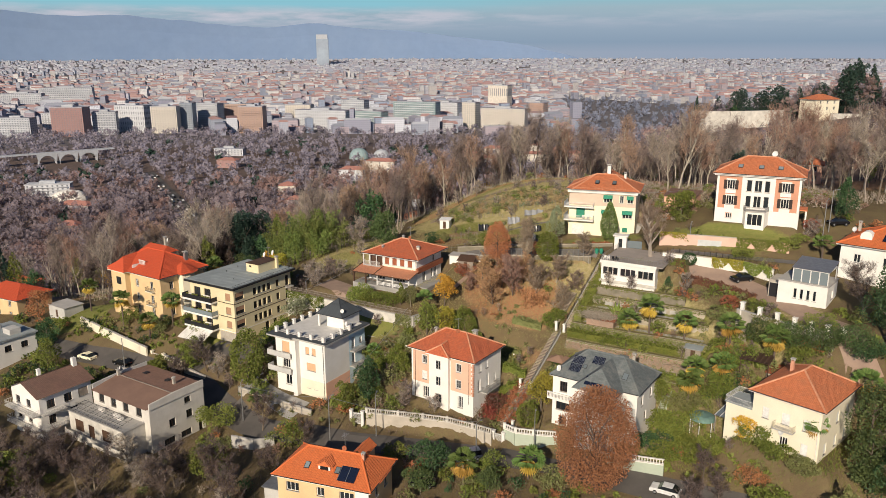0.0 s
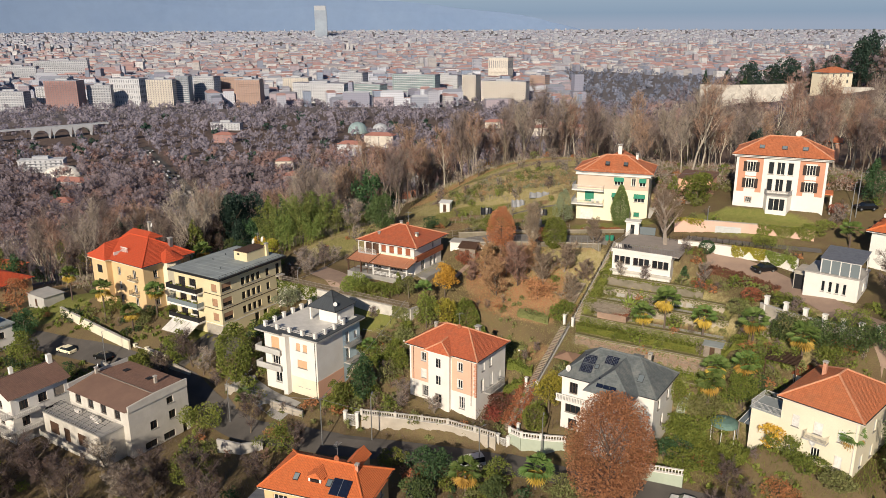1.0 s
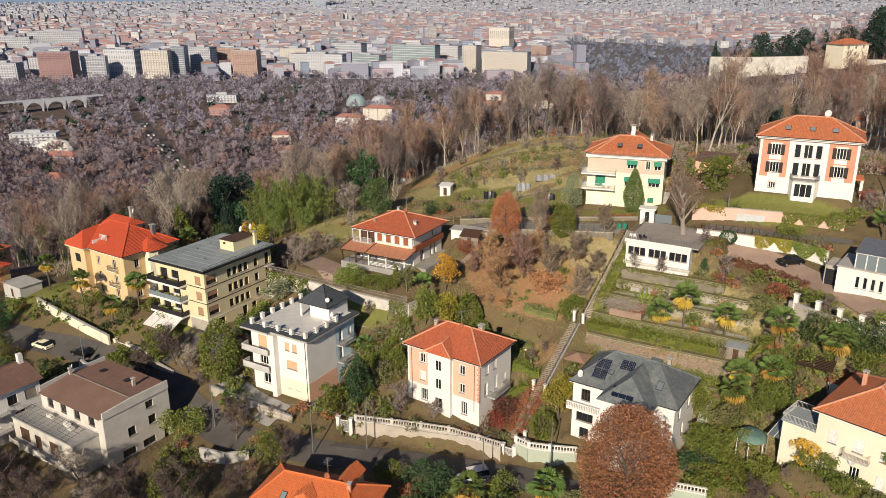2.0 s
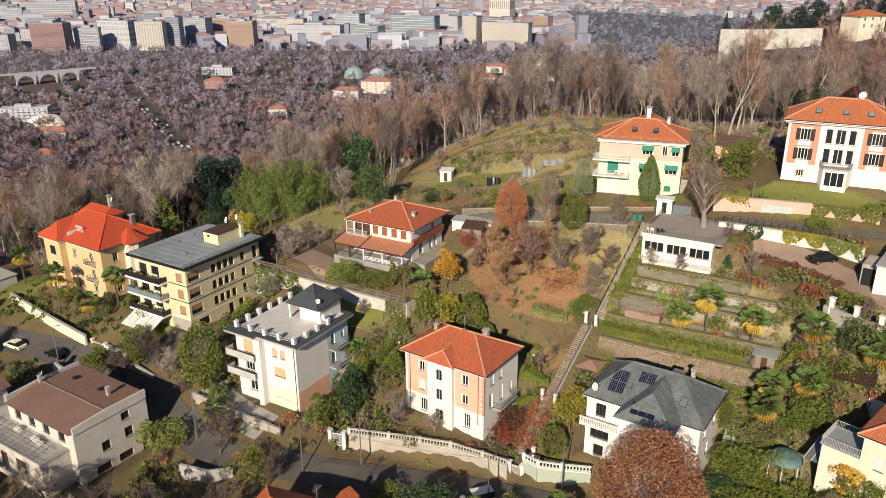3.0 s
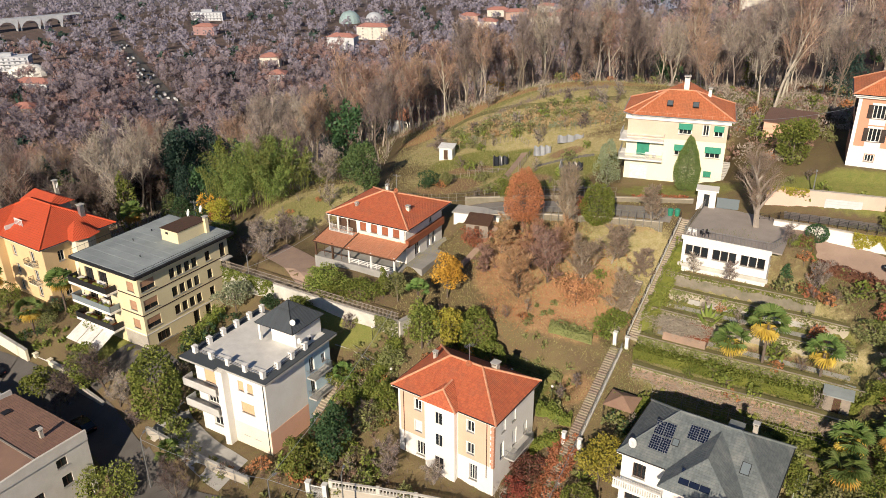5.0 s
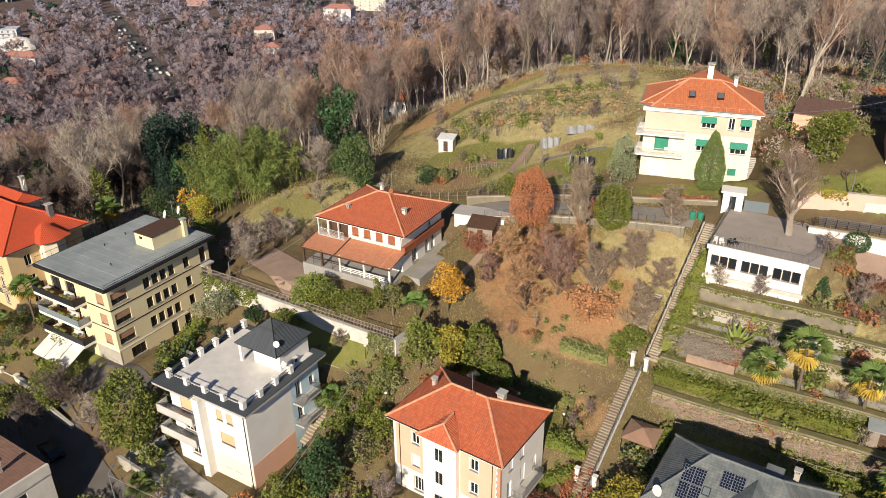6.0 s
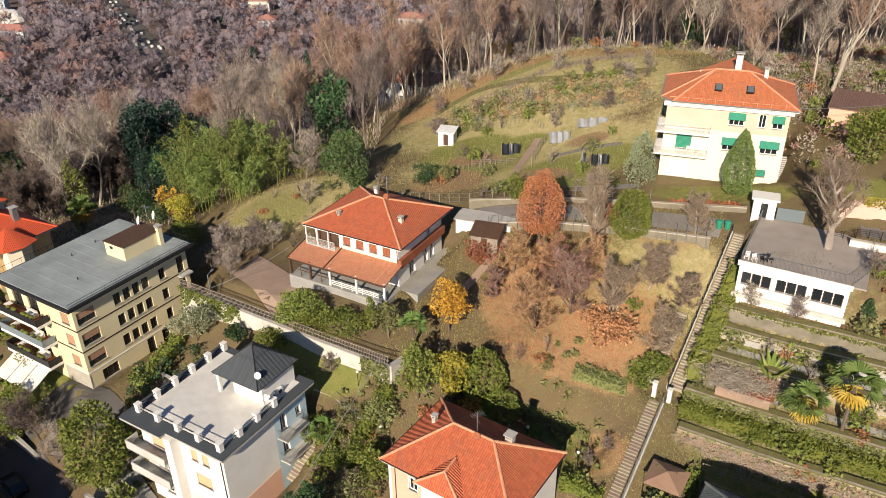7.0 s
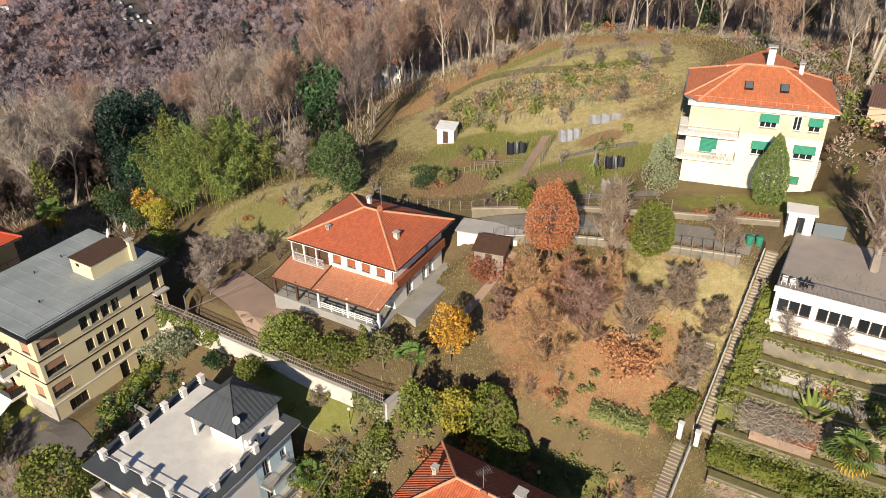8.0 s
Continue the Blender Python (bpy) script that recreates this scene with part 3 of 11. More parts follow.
gcol = mixc(nt, ramp(nt, n2, 0.3, 0.7), (0.15, 0.175, 0.045), (0.24, 0.225, 0.075))
gcol = mixc(nt, math2(nt, "MULTIPLY", ramp(nt, n3, 0.4, 0.8), 0.6), gcol, (0.10, 0.115, 0.035))
lcol = mixc(nt, ramp(nt, n2, 0.3, 0.7), (0.42, 0.225, 0.12), (0.33, 0.225, 0.125))
lcol = mixc(nt, math2(nt, "MULTIPLY", ramp(nt, n3, 0.45, 0.75), 0.7), lcol, (0.30, 0.15, 0.08))


def edge_of(sock, k):
    return ramp(nt, math2(nt, "ADD", sock, math2(nt, "MULTIPLY", math2(nt, "SUBTRACT", n2, 0.5), k)), 0.25, 0.65)


at2 = nt.nodes.new("ShaderNodeAttribute")
at2.attribute_name = "dry"
scol = mixc(nt, ramp(nt, n1, 0.35, 0.65), (0.385, 0.315, 0.155), (0.285, 0.27, 0.11))
scol = mixc(nt, ramp(nt, n2, 0.42, 0.68), scol, (0.47, 0.395, 0.225))
scol = mixc(nt, math2(nt, "MULTIPLY", ramp(nt, n3, 0.45, 0.75), 0.6), scol, (0.17, 0.14, 0.06))
sep2 = nt.nodes.new("ShaderNodeSeparateColor")
nt.links.new(at2.outputs["Color"], sep2.inputs[0])
soil = mixc(nt, edge_of(sep2.outputs[0], 0.9), soil, scol)
col = mixc(nt, edge_of(sep.outputs[1], 0.9), soil, gcol)
bcol = mixc(nt, ramp(nt, n3, 0.35, 0.7), (0.30, 0.195, 0.115), (0.19, 0.125, 0.075))
col = mixc(nt, edge_of(sep2.outputs[1], 0.7), col, bcol)
col = mixc(nt, edge_of(sep.outputs[0], 0.9), col, lcol)
far_floor = mixc(nt, ramp(nt, n1, 0.35, 0.65), (0.105, 0.082, 0.076), (0.16, 0.118, 0.10))
col = mixc(nt, at.outputs["Alpha"], col, far_floor)
col = mixc(nt, sep.outputs[2], col, mixc(nt, noise_of(nt, 0.02, 5, vec), (0.12, 0.12, 0.13), (0.19, 0.165, 0.165)))
nt.links.new(col, b.inputs["Base Color"])
b.inputs["Roughness"].default_value = 0.95
b.inputs["Specular IOR Level"].default_value = 0.1
bump_to(nt, b, math2(nt, "ADD", n2, math2(nt, "MULTIPLY", n3, 0.5)), 0.8, 0.25)
me.materials.append(gm)
ground_ob = tagged(new("ground", me), "hillside of grass, soil and leaf litter falling to a plain", "ground", kind="structure")


def ribbon(name, pts, width, material, lift, label, category, kind="structure", side=0.0):
    """A strip of paving laid along a line on the ground."""
    line = []
    for (x0, y0), (x1, y1) in zip(pts, pts[1:]):
        n = max(2, int(math.hypot(x1 - x0, y1 - y0) / 1.2))
        line += [(x0 + (x1 - x0) * i / n, y0 + (y1 - y0) * i / n) for i in range(n)]
    line.append(pts[-1])
    P = np.array(line)
    for _ in range(6):
        P[1:-1] = (P[:-2] + 2 * P[1:-1] + P[2:]) / 4
    T = np.gradient(P, axis=0)
    T /= np.hypot(T[:, 0], T[:, 1])[:, None]
    N = np.stack([-T[:, 1], T[:, 0]], 1)
    s = Shape()
    cross = np.linspace(-width / 2, width / 2, max(3, int(width / 1.0) + 1)) + side
    rows = []
    for o in cross:
        q = P + N * o
        rows.append(np.column_stack([q, ground_many(q[:, 0], q[:, 1]) + lift]))
    for a, b2 in zip(rows, rows[1:]):
        for i in range(len(P) - 1):
            s.face([a[i], a[i + 1], b2[i + 1], b2[i]])
    return thing(name, s, material, 0, 0, 0, 0, label, category, kind=kind)


STREET = [(-125, 172), (-90, 159.5), (-66, 149.5), (-52, 141), (-43, 131.5), (-34, 123.5), (-20, 119), (-4, 116), (6, 114), (18, 109), (38, 97), (62, 84)]
ribbon("road", STREET, 5.2, "asphalt", 0.14, "worn grey asphalt street along the hillside", "road")
ribbon("driveway", [(44.5, 149.0), (49.5, 147.3), (54.5, 144.5), (58.5, 139.5), (62.5, 130), (65.5, 118), (66, 106)], 4.4, "paving", 0.14, "reddish paved drive curving past the terrace", "driveway")
ribbon("yard", [(-39.5, 138.2), (-33.5, 131.6), (-27.5, 127.2)], 5.0, "paving_grey", 0.12, "grey paved yard before the white house", "yard")
ribbon("yard", [(-29.5, 165.0), (-25.0, 161.0), (-20.5, 155.5)], 5.5, "paving", 0.12, "reddish gravel drive beside the tiled house", "driveway")
ribbon("footpath", [(6.9, 163.4), (4.8, 160.3), (2.5, 157.6), (0.6, 155.2)], 1.1, "paving", 0.1, "narrow worn garden path", "path")
ribbon("garden_path", [(3, 168.5), (14, 167), (25, 163), (33, 158.5)], 3.0, "lane_grey", 0.14, "narrow grey lane between low walls", "path")

ribbon("lane", [(47.5, 154.2), (53, 151.9), (59, 149.4), (65, 147.0), (70, 145.0)], 3.0, "lane_grey", 0.06, "narrow grey lane below the pink wall", "road")
ribbon("lane", [(-56.5, 145.2), (-52.4, 148.2), (-46.5, 148.6), (-41.5, 144.2)], 4.6, "asphalt", 0.1, "dark asphalt lane below the apartment block", "road")
ribbon("footpath", [(27.4, 139.9), (37.5, 134.6), (47.8, 129.1)], 1.1, "concrete", 0.06, "narrow pale garden path on the terrace", "path")
ribbon("footpath", [(29.4, 143.7), (39.0, 138.6), (48.6, 133.5)], 1.1, "concrete", 0.06, "pale garden path between beds", "path")


# ---- houses ----
def facade_matrix(w, d, k):
    """From (u, out, z) on facade k (0 front, 1 right, 2 back, 3 left) to the house's own axes; u runs left to right as seen from outside."""
    if k == 0:
        return Matrix(((1, 0, 0, -w / 2), (0, -1, 0, -d / 2), (0, 0, 1, 0), (0, 0, 0, 1)))
    if k == 1:
        return Matrix(((0, 1, 0, w / 2), (1, 0, 0, -d / 2), (0, 0, 1, 0), (0, 0, 0, 1)))
    if k == 2:
        return Matrix(((-1, 0, 0, w / 2), (0, 1, 0, d / 2), (0, 0, 1, 0), (0, 0, 0, 1)))
    return Matrix(((0, -1, 0, -w / 2), (-1, 0, 0, d / 2), (0, 0, 1, 0), (0, 0, 0, 1)))


def wall_with_holes(fm, length, z0, z1, holes, deep=0.3):
    """A facade with real openings: cells between all the openings' edges, and the reveals."""
    us = sorted({0.0, length, *[h[0] for h in holes], *[h[1] for h in holes]})
    zs = sorted({z0, z1, *[h[2] for h in holes], *[h[3] for h in holes]})
    s = Shape()
    for ua, ub in zip(us, us[1:]):
        for za, zb in zip(zs, zs[1:]):
            um, zm = (ua + ub) / 2, (za + zb) / 2
            if not any(h[0] < um < h[1] and h[2] < zm < h[3] for h in holes):
                s.face([fm @ Vector(p) for p in ((ua, 0, za), (ub, 0, za), (ub, 0, zb), (ua, 0, zb))])
    for ua, ub, za, zb in holes:
        c = [(ua, za), (ub, za), (ub, zb), (ua, zb)]
        for (a, b1), (c1, d1) in zip(c, c[1:] + c[:1]):
            s.face([fm @ Vector(p) for p in ((a, 0, b1), (c1, 0, d1), (c1, -deep, d1), (a, -deep, b1))])
    return s


def louvre(a, b1, o, z0, z1, fm):
    """A slatted shutter leaf: one folded sheet with a flat back."""
    s = Shape()
    n = max(3, int((z1 - z0) / 0.16))
    prof = [(o + (0.03 if i % 2 else 0.0), z0 + (z1 - z0) * i / (2 * n)) for i in range(2 * n + 1)]
    for (p, q), (r, t) in zip(prof, prof[1:]):
        s.face([fm @ Vector(v) for v in ((a, p, q), (b1, p, q), (b1, r, t), (a, r, t))])
    for u in (a, b1):
        s.face([fm @ Vector((u, p, q)) for p, q in prof] + [fm @ Vector((u, o - 0.04, z1)), fm @ Vector((u, o - 0.04, z0))])
    s.face([fm @ Vector(v) for v in ((a, o - 0.04, z0), (b1, o - 0.04, z0), (b1, o - 0.04, z1), (a, o - 0.04, z1))])
    return s


def window(root, fm, u, z, w, h, style="dark", frame_mat="frame_white", shutter="shutter_dark", bars=1):
    """style: dark (glass), shut (closed shutter or blind), open (folded shutters beside), half (blind half down), awning."""
    s = Shape()
    t, o = 0.09, -0.17
    a, b1 = u - w / 2, u + w / 2
    s.box(a, a + t, o - 0.06, o, z, z + h, fm).box(b1 - t, b1, o - 0.06, o, z, z + h, fm)
    s.box(a, b1, o - 0.06, o, z, z + t, fm).box(a, b1, o - 0.06, o, z + h - t, z + h, fm)
    for i in range(bars):
        c = a + w * (i + 1) / (bars + 1)
        s.box(c - 0.05, c + 0.05, o - 0.05, o + 0.01, z, z + h, fm)
    win = part("window", s, frame_mat, root)
    part("pane", Shape().box(a, b1, o - 0.05, o - 0.035, z, z + h, fm), "glass", win)
    part("sill", Shape().box(a - 0.08, b1 + 0.08, -0.1, 0.1, z - 0.08, z, fm), "concrete", win)
    if style == "shut":
        part("shutter", louvre(a + 0.02, b1 - 0.02, -0.1, z + 0.02, z + h - 0.02, fm), shutter, win)
    if style == "half":
        part("blind", Shape().box(a + 0.02, b1 - 0.02, -0.14, -0.09, z + h * 0.45, z + h, fm), shutter, win)
    if style == "awning":
        q = Shape()
        pts = [(a - 0.1, 0.03, z + h), (b1 + 0.1, 0.03, z + h), (b1 + 0.1, 0.55, z + h * 0.55), (a - 0.1, 0.55, z + h * 0.55)]
        q.face([fm @ Vector(p) for p in pts])
        q.face([fm @ Vector((p[0], p[1], p[2] - 0.04)) for p in pts])
        part("shutter", q, shutter, win, "green shutter pushed out like an awning")
    if style == "open":
        for side in (-1, 1):
            c = u + side * (w / 2 + w * 0.22)
            part("shutter", louvre(c - w * 0.21, c + w * 0.21, 0.06, z, z + h, fm), shutter, win)
    return win


def hip_roof(root, w, d, z, over, rise, ridge, material, cap="ridge", thick=0.22, hips=True, off=0.0):
    """Hipped roof over a w x d body; ridge: length along the longer side."""
    W, D = w / 2 + over, d / 2 + over
    along_x = w >= d
    r = ridge / 2
    A, B2 = ((-r, off, z + rise), (r, off, z + rise)) if along_x else ((off, -r, z + rise), (off, r, z + rise))
    c = [(-W, -D, z), (W, -D, z), (W, D, z), (-W, D, z)]
    s = Shape()
    if along_x:
        s.slope([c[0], c[1], B2, A]).slope([c[1], c[2], B2]).slope([c[2], c[3], A, B2]).slope([c[3], c[0], A])
        lines = [(c[0], A), (c[3], A), (c[1], B2), (c[2], B2), (A, B2)]
    else:
        s.slope([c[0], c[1], A]).slope([c[1], c[2], B2, A]).slope([c[2], c[3], B2]).slope([c[3], c[0], A, B2])
        lines = [(c[0], A), (c[1], A), (c[2], B2), (c[3], B2), (A, B2)]
    roof = part("roof", s, material, root)
    e = Shape().box(-W + 0.02, W - 0.02, -D + 0.02, D - 0.02, z - thick, z - 0.01)
    part("eave", e, "render_white", roof)
    g = Shape()
    for p, q in zip(c, c[1:] + c[:1]):
        g.tube((p[0], p[1], z - 0.03), (q[0], q[1], z - 0.03), 0.075, n=6)
    part("gutter", g, "metal_dark", roof)
    if hips:
        for p, q in lines:
            if (Vector(p) - Vector(q)).length < 0.3:
                continue
            k = Shape()
            n = max(2, int((Vector(q) - Vector(p)).length / 0.45))
            for i in range(n):
                a, b1 = Vector(p).lerp(Vector(q), i / n), Vector(p).lerp(Vector(q), (i + 1.12) / n if i < n - 1 else 1.0)
                k.tube(a, b1, 0.17, 0.13, 6)
            part("ridge_cap", k, cap, roof)
    return roof


def body(root, w, d, h, material, wins=(), foot=-2.5, **kw):
    """Four outer walls with the openings of wins: (facade, u, z, w, h, style, bars)."""
    for k in range(4):
        fm = facade_matrix(w, d, k)
        mine = [q for q in wins if q[0] == k]
        holes = [(q[1] - q[3] / 2, q[1] + q[3] / 2, q[2], q[2] + q[4]) for q in mine]
        part("wall", wall_with_holes(fm, w if k % 2 == 0 else d, foot, h, holes), material, root)
        for q in mine:
            window(root, fm, q[1], q[2], q[3], q[4], q[5], kw.get("frame_mat", "frame_white"), kw.get("shutter", "shutter_dark"), q[6] if len(q) > 6 else 1)


def chimney(root, x, y, z0, z1, size=0.5, material="render_white", cap=True):
    s = Shape().box(x - size / 2, x + size / 2, y - size / 2, y + size / 2, z0, z1)
    c = part("chimney", s, material, root)
    if cap:
        q = Shape().box(x - size * 0.7, x + size * 0.7, y - size * 0.7, y + size * 0.7, z1 + 0.28, z1 + 0.38)
        for i in (-1, 1):
            for j in (-1, 1):
                q.box(x + i * size * 0.45 - 0.05, x + i * size * 0.45 + 0.05, y + j * size * 0.45 - 0.05, y + j * size * 0.45 + 0.05, z1, z1 + 0.28)
        part("chimney_cap", q, "concrete", c)
    return c


def dish(root, x, y, z, size=0.45, toward=(-0.4, -0.9, 0.35), material="metal_white"):
    t = Vector(toward).normalized()
    a = t.orthogonal().normalized()
    b1 = t.cross(a)
    c = Vector((x, y, z))
    s = Shape()
    n = 14
    rim = [c + 0.1 * t + size * (a * math.cos(2 * math.pi * i / n) + b1 * math.sin(2 * math.pi * i / n)) for i in range(n)]
    mid = [c + 0.02 * t + 0.5 * size * (a * math.cos(2 * math.pi * i / n) + b1 * math.sin(2 * math.pi * i / n)) for i in range(n)]
    for i in range(n):
        j = (i + 1) % n
        s.face([mid[i], mid[j], rim[j], rim[i]])
        s.face([c, mid[i], mid[j]])
    s.tube(c, c + 0.5 * t - 0.15 * b1, 0.02, n=4)
    s.tube((x, y, z - 0.8), (x, y, z), 0.03, n=5)
    return part("satellite_dish", s, material, root)


def aerial(root, x, y, z0, h=2.4, rot=20):
    s = Shape().tube((x, y, z0), (x, y, z0 + h), 0.05, 0.04, 5)
    c, q = math.cos(radians(rot)), math.sin(radians(rot))
    s.tube((x - 0.7 * c, y - 0.7 * q, z0 + h * 0.92), (x + 0.7 * c, y + 0.7 * q, z0 + h * 0.92), 0.015, n=4)
    for i in range(7):
        o = -0.6 + 0.2 * i
        l = 0.3 + 0.03 * i
        p = Vector((x + o * c, y + o * q, z0 + h * 0.92))
        s.tube(p + Vector((-q, c, 0)) * l, p - Vector((-q, c, 0)) * l, 0.022, n=4)
    s.tube((x - 0.5 * q, y + 0.5 * c, z0 + h * 0.66), (x + 0.5 * q, y - 0.5 * c, z0 + h * 0.66), 0.015, n=4)
    return part("aerial", s, "metal_grey", root)


def skylight(roof, x, y, z, pitch, rot, w=0.8, h=1.1):
    m = pose(x, y, z, 0, 0, rot) @ pose(0, 0, 0, pitch)
    f = part("skylight", Shape().box(-w / 2 - 0.07, w / 2 + 0.07, -h / 2 - 0.07, h / 2 + 0.07, -0.1, 0.1, m), "metal_dark", roof)
    part("pane", Shape().box(-w / 2, w / 2, -h / 2, h / 2, 0.1, 0.13, m), "glass_pale", f)


def railing(root, pts, z, h=1.0, material="metal_grey", step=0.15, name="railing", post=0.02):
    s = Shape()
    for (x0, y0), (x1, y1) in zip(pts, pts[1:]):
        L = math.hypot(x1 - x0, y1 - y0)
        s.tube((x0, y0, z + h), (x1, y1, z + h), 0.03, n=4)
        s.tube((x0, y0, z + 0.1), (x1, y1, z + 0.1), 0.02, n=4)
        n = max(1, int(L / step))
        for i in range(n + 1):
            x, y = x0 + (x1 - x0) * i / n, y0 + (y1 - y0) * i / n
            s.tube((x, y, z), (x, y, z + h), post, n=3, caps=False)
    return part(name, s, material, root)


# the pale house with peach panels over the street
def central_house():
    w, d, h = 13.8, 9.7, 10.0
    root = anchor("house", 2.05, 130.3, 10.4, -33, "three-storey white house with peach panels under a red tiled hip roof", "house")
    wins = []
    for u, st in ((3.0, "dark"), (10.6, "dark")):
        wins += [(0, u, 7.2, 1.0, 1.6, st), (0, u, 4.0, 1.0, 1.6, "shut" if u < 5 else "dark")]
    wins += [(0, 3.3, 0.5, 1.3, 2.1, "dark", 2), (0, 11.0, 0.3, 1.1, 2.3, "dark", 2)]
    wins += [(1, 2.2, 7.2, 0.9, 1.6, "shut"), (1, 4.6, 7.2, 0.9, 1.6, "shut"), (1, 2.0, 3.5, 0.9, 2.3, "dark"), (1, 4.9, 3.5, 1.0, 2.4, "shut"), (1, 7.6, 3.6, 0.9, 1.6, "shut")]
    wins += [(3, 2.5, 7.2, 0.9, 1.6, "dark"), (3, 6.5, 4.0, 0.9, 1.6, "dark"), (2, 4, 7.2, 0.9, 1.6, "dark"), (2, 9, 7.2, 0.9, 1.6, "dark")]
    body(root, w, d, h, "render_white", wins, frame_mat="frame_white", shutter="frame_white")
    fm = facade_matrix(w, d, 0)
    for a, b1 in ((0.35, 4.35), (8.9, 13.3)):
        holes = [(q[1] - q[3] / 2 - 0.12, q[1] + q[3] / 2 + 0.12, q[2] - 0.12, q[2] + q[4] + 0.15) for q in wins if q[0] == 0 and a < q[1] < b1 and q[2] > 3]
        hs = [(max(0.0, x0 - a), x1 - a, z0, z1) for x0, x1, z0, z1 in holes]
        m2 = fm @ Matrix.Translation((a, 0.03, 0))
        part("panel", wall_with_holes(m2, b1 - a, 3.3, h - 0.5, hs, 0.03), "render_peach", root, "peach rendered panel")
    # the middle bay with its own little roof
    s = Shape().box(4.5, 8.8, 0.0, 0.7, -2.5, h - 0.1, fm)
    bay = part("bay", s, "render_white", root)
    for z, wd in ((7.2, 0.9), (4.0, 0.9), (0.6, 1.2)):
        bm_ = fm @ Matrix.Translation((0, 0.72, 0))
        f = part("window", Shape().box(6.65 - wd / 2 - 0.08, 6.65 + wd / 2 + 0.08, 0, 0.05, z - 0.08, z + 1.68, bm_), "frame_white", bay)
        part("pane", Shape().box(6.65 - wd / 2, 6.65 - 0.05, 0.05, 0.07, z, z + 1.6, bm_).box(6.7, 6.65 + wd / 2, 0.05, 0.07, z, z + 1.6, bm_), "glass", f)
    roof = hip_roof(root, w, d, h, 0.6, 3.1, 4.6, "tile_red")
    a, b1, o = fm @ Vector((4.0, 1.25, h + 0.02)), fm @ Vector((9.3, 1.25, h + 0.02)), 1.25
    t = fm @ Vector((6.65, -2.1, h + 1.85))
    e = fm @ Vector((6.65, -0.2, h + 1.62))
    la, lb = fm @ Vector((4.0, -0.55, h + 0.02)), fm @ Vector((9.3, -0.55, h + 0.02))
    s = Shape().slope([a, b1, e]).slope([b1, lb, t, e]).slope([la, a, e, t])
    br = part("bay_roof", s, "tile_red", roof)
    part("eave", Shape().box(4.05, 9.25, -0.5, 1.2, h - 0.2, h + 0.01, fm), "render_white", br)
    k = Shape()
    for p in (a, b1):
        k.tube(p, e, 0.15, 0.12, 6)
    k.tube(e, t, 0.15, 0.12, 6)
    part("ridge_cap", k, "ridge", br)
    for x, y, hh in ((3.2, 1.6, 2.9), (-5.0, 0.6, 2.1)):
        chimney(root, x, y, h + 0.8, h + hh, 0.75 if x > 0 else 0.45, "stone")
    aerial(root, 0.3, 0.2, h + 2.9, 2.6, 60)
    dish(root, 0.6, -0.3, h + 3.1, 0.42, (0.2, -0.9, 0.4), "wood_red")
    fr = facade_matrix(w, d, 1)
    s = Shape().box(2.6, 7.6, 0.0, 1.3, 3.0, 3.2, fr)
    bal = part("balcony", s, "concrete", root)
    pts = [(fr @ Vector(p)).xy for p in ((2.65, 0, 0), (2.65, 1.25, 0), (7.55, 1.25, 0), (7.55, 0, 0))]
    railing(bal, [tuple(p) for p in pts], 3.2, 1.0, "metal_grey", 0.14)
    for u in (0.9, 12.9):
        part("downpipe", Shape().tube(fm @ Vector((u, 0.1, 0.2 if u < 5 else 1.5)), fm @ Vector((u, 0.1, h - 0.2)), 0.05, n=6), "wood_dark", root)
    # quoins of red brick on the corner
    for i in range(16):
        part("quoin", Shape().box(w - (0.45 if i % 2 else 0.32), w + 0.03, -0.3, 0.045, 3.2 + 0.42 * i, 3.56 + 0.42 * i, fm), "brick_red", root)


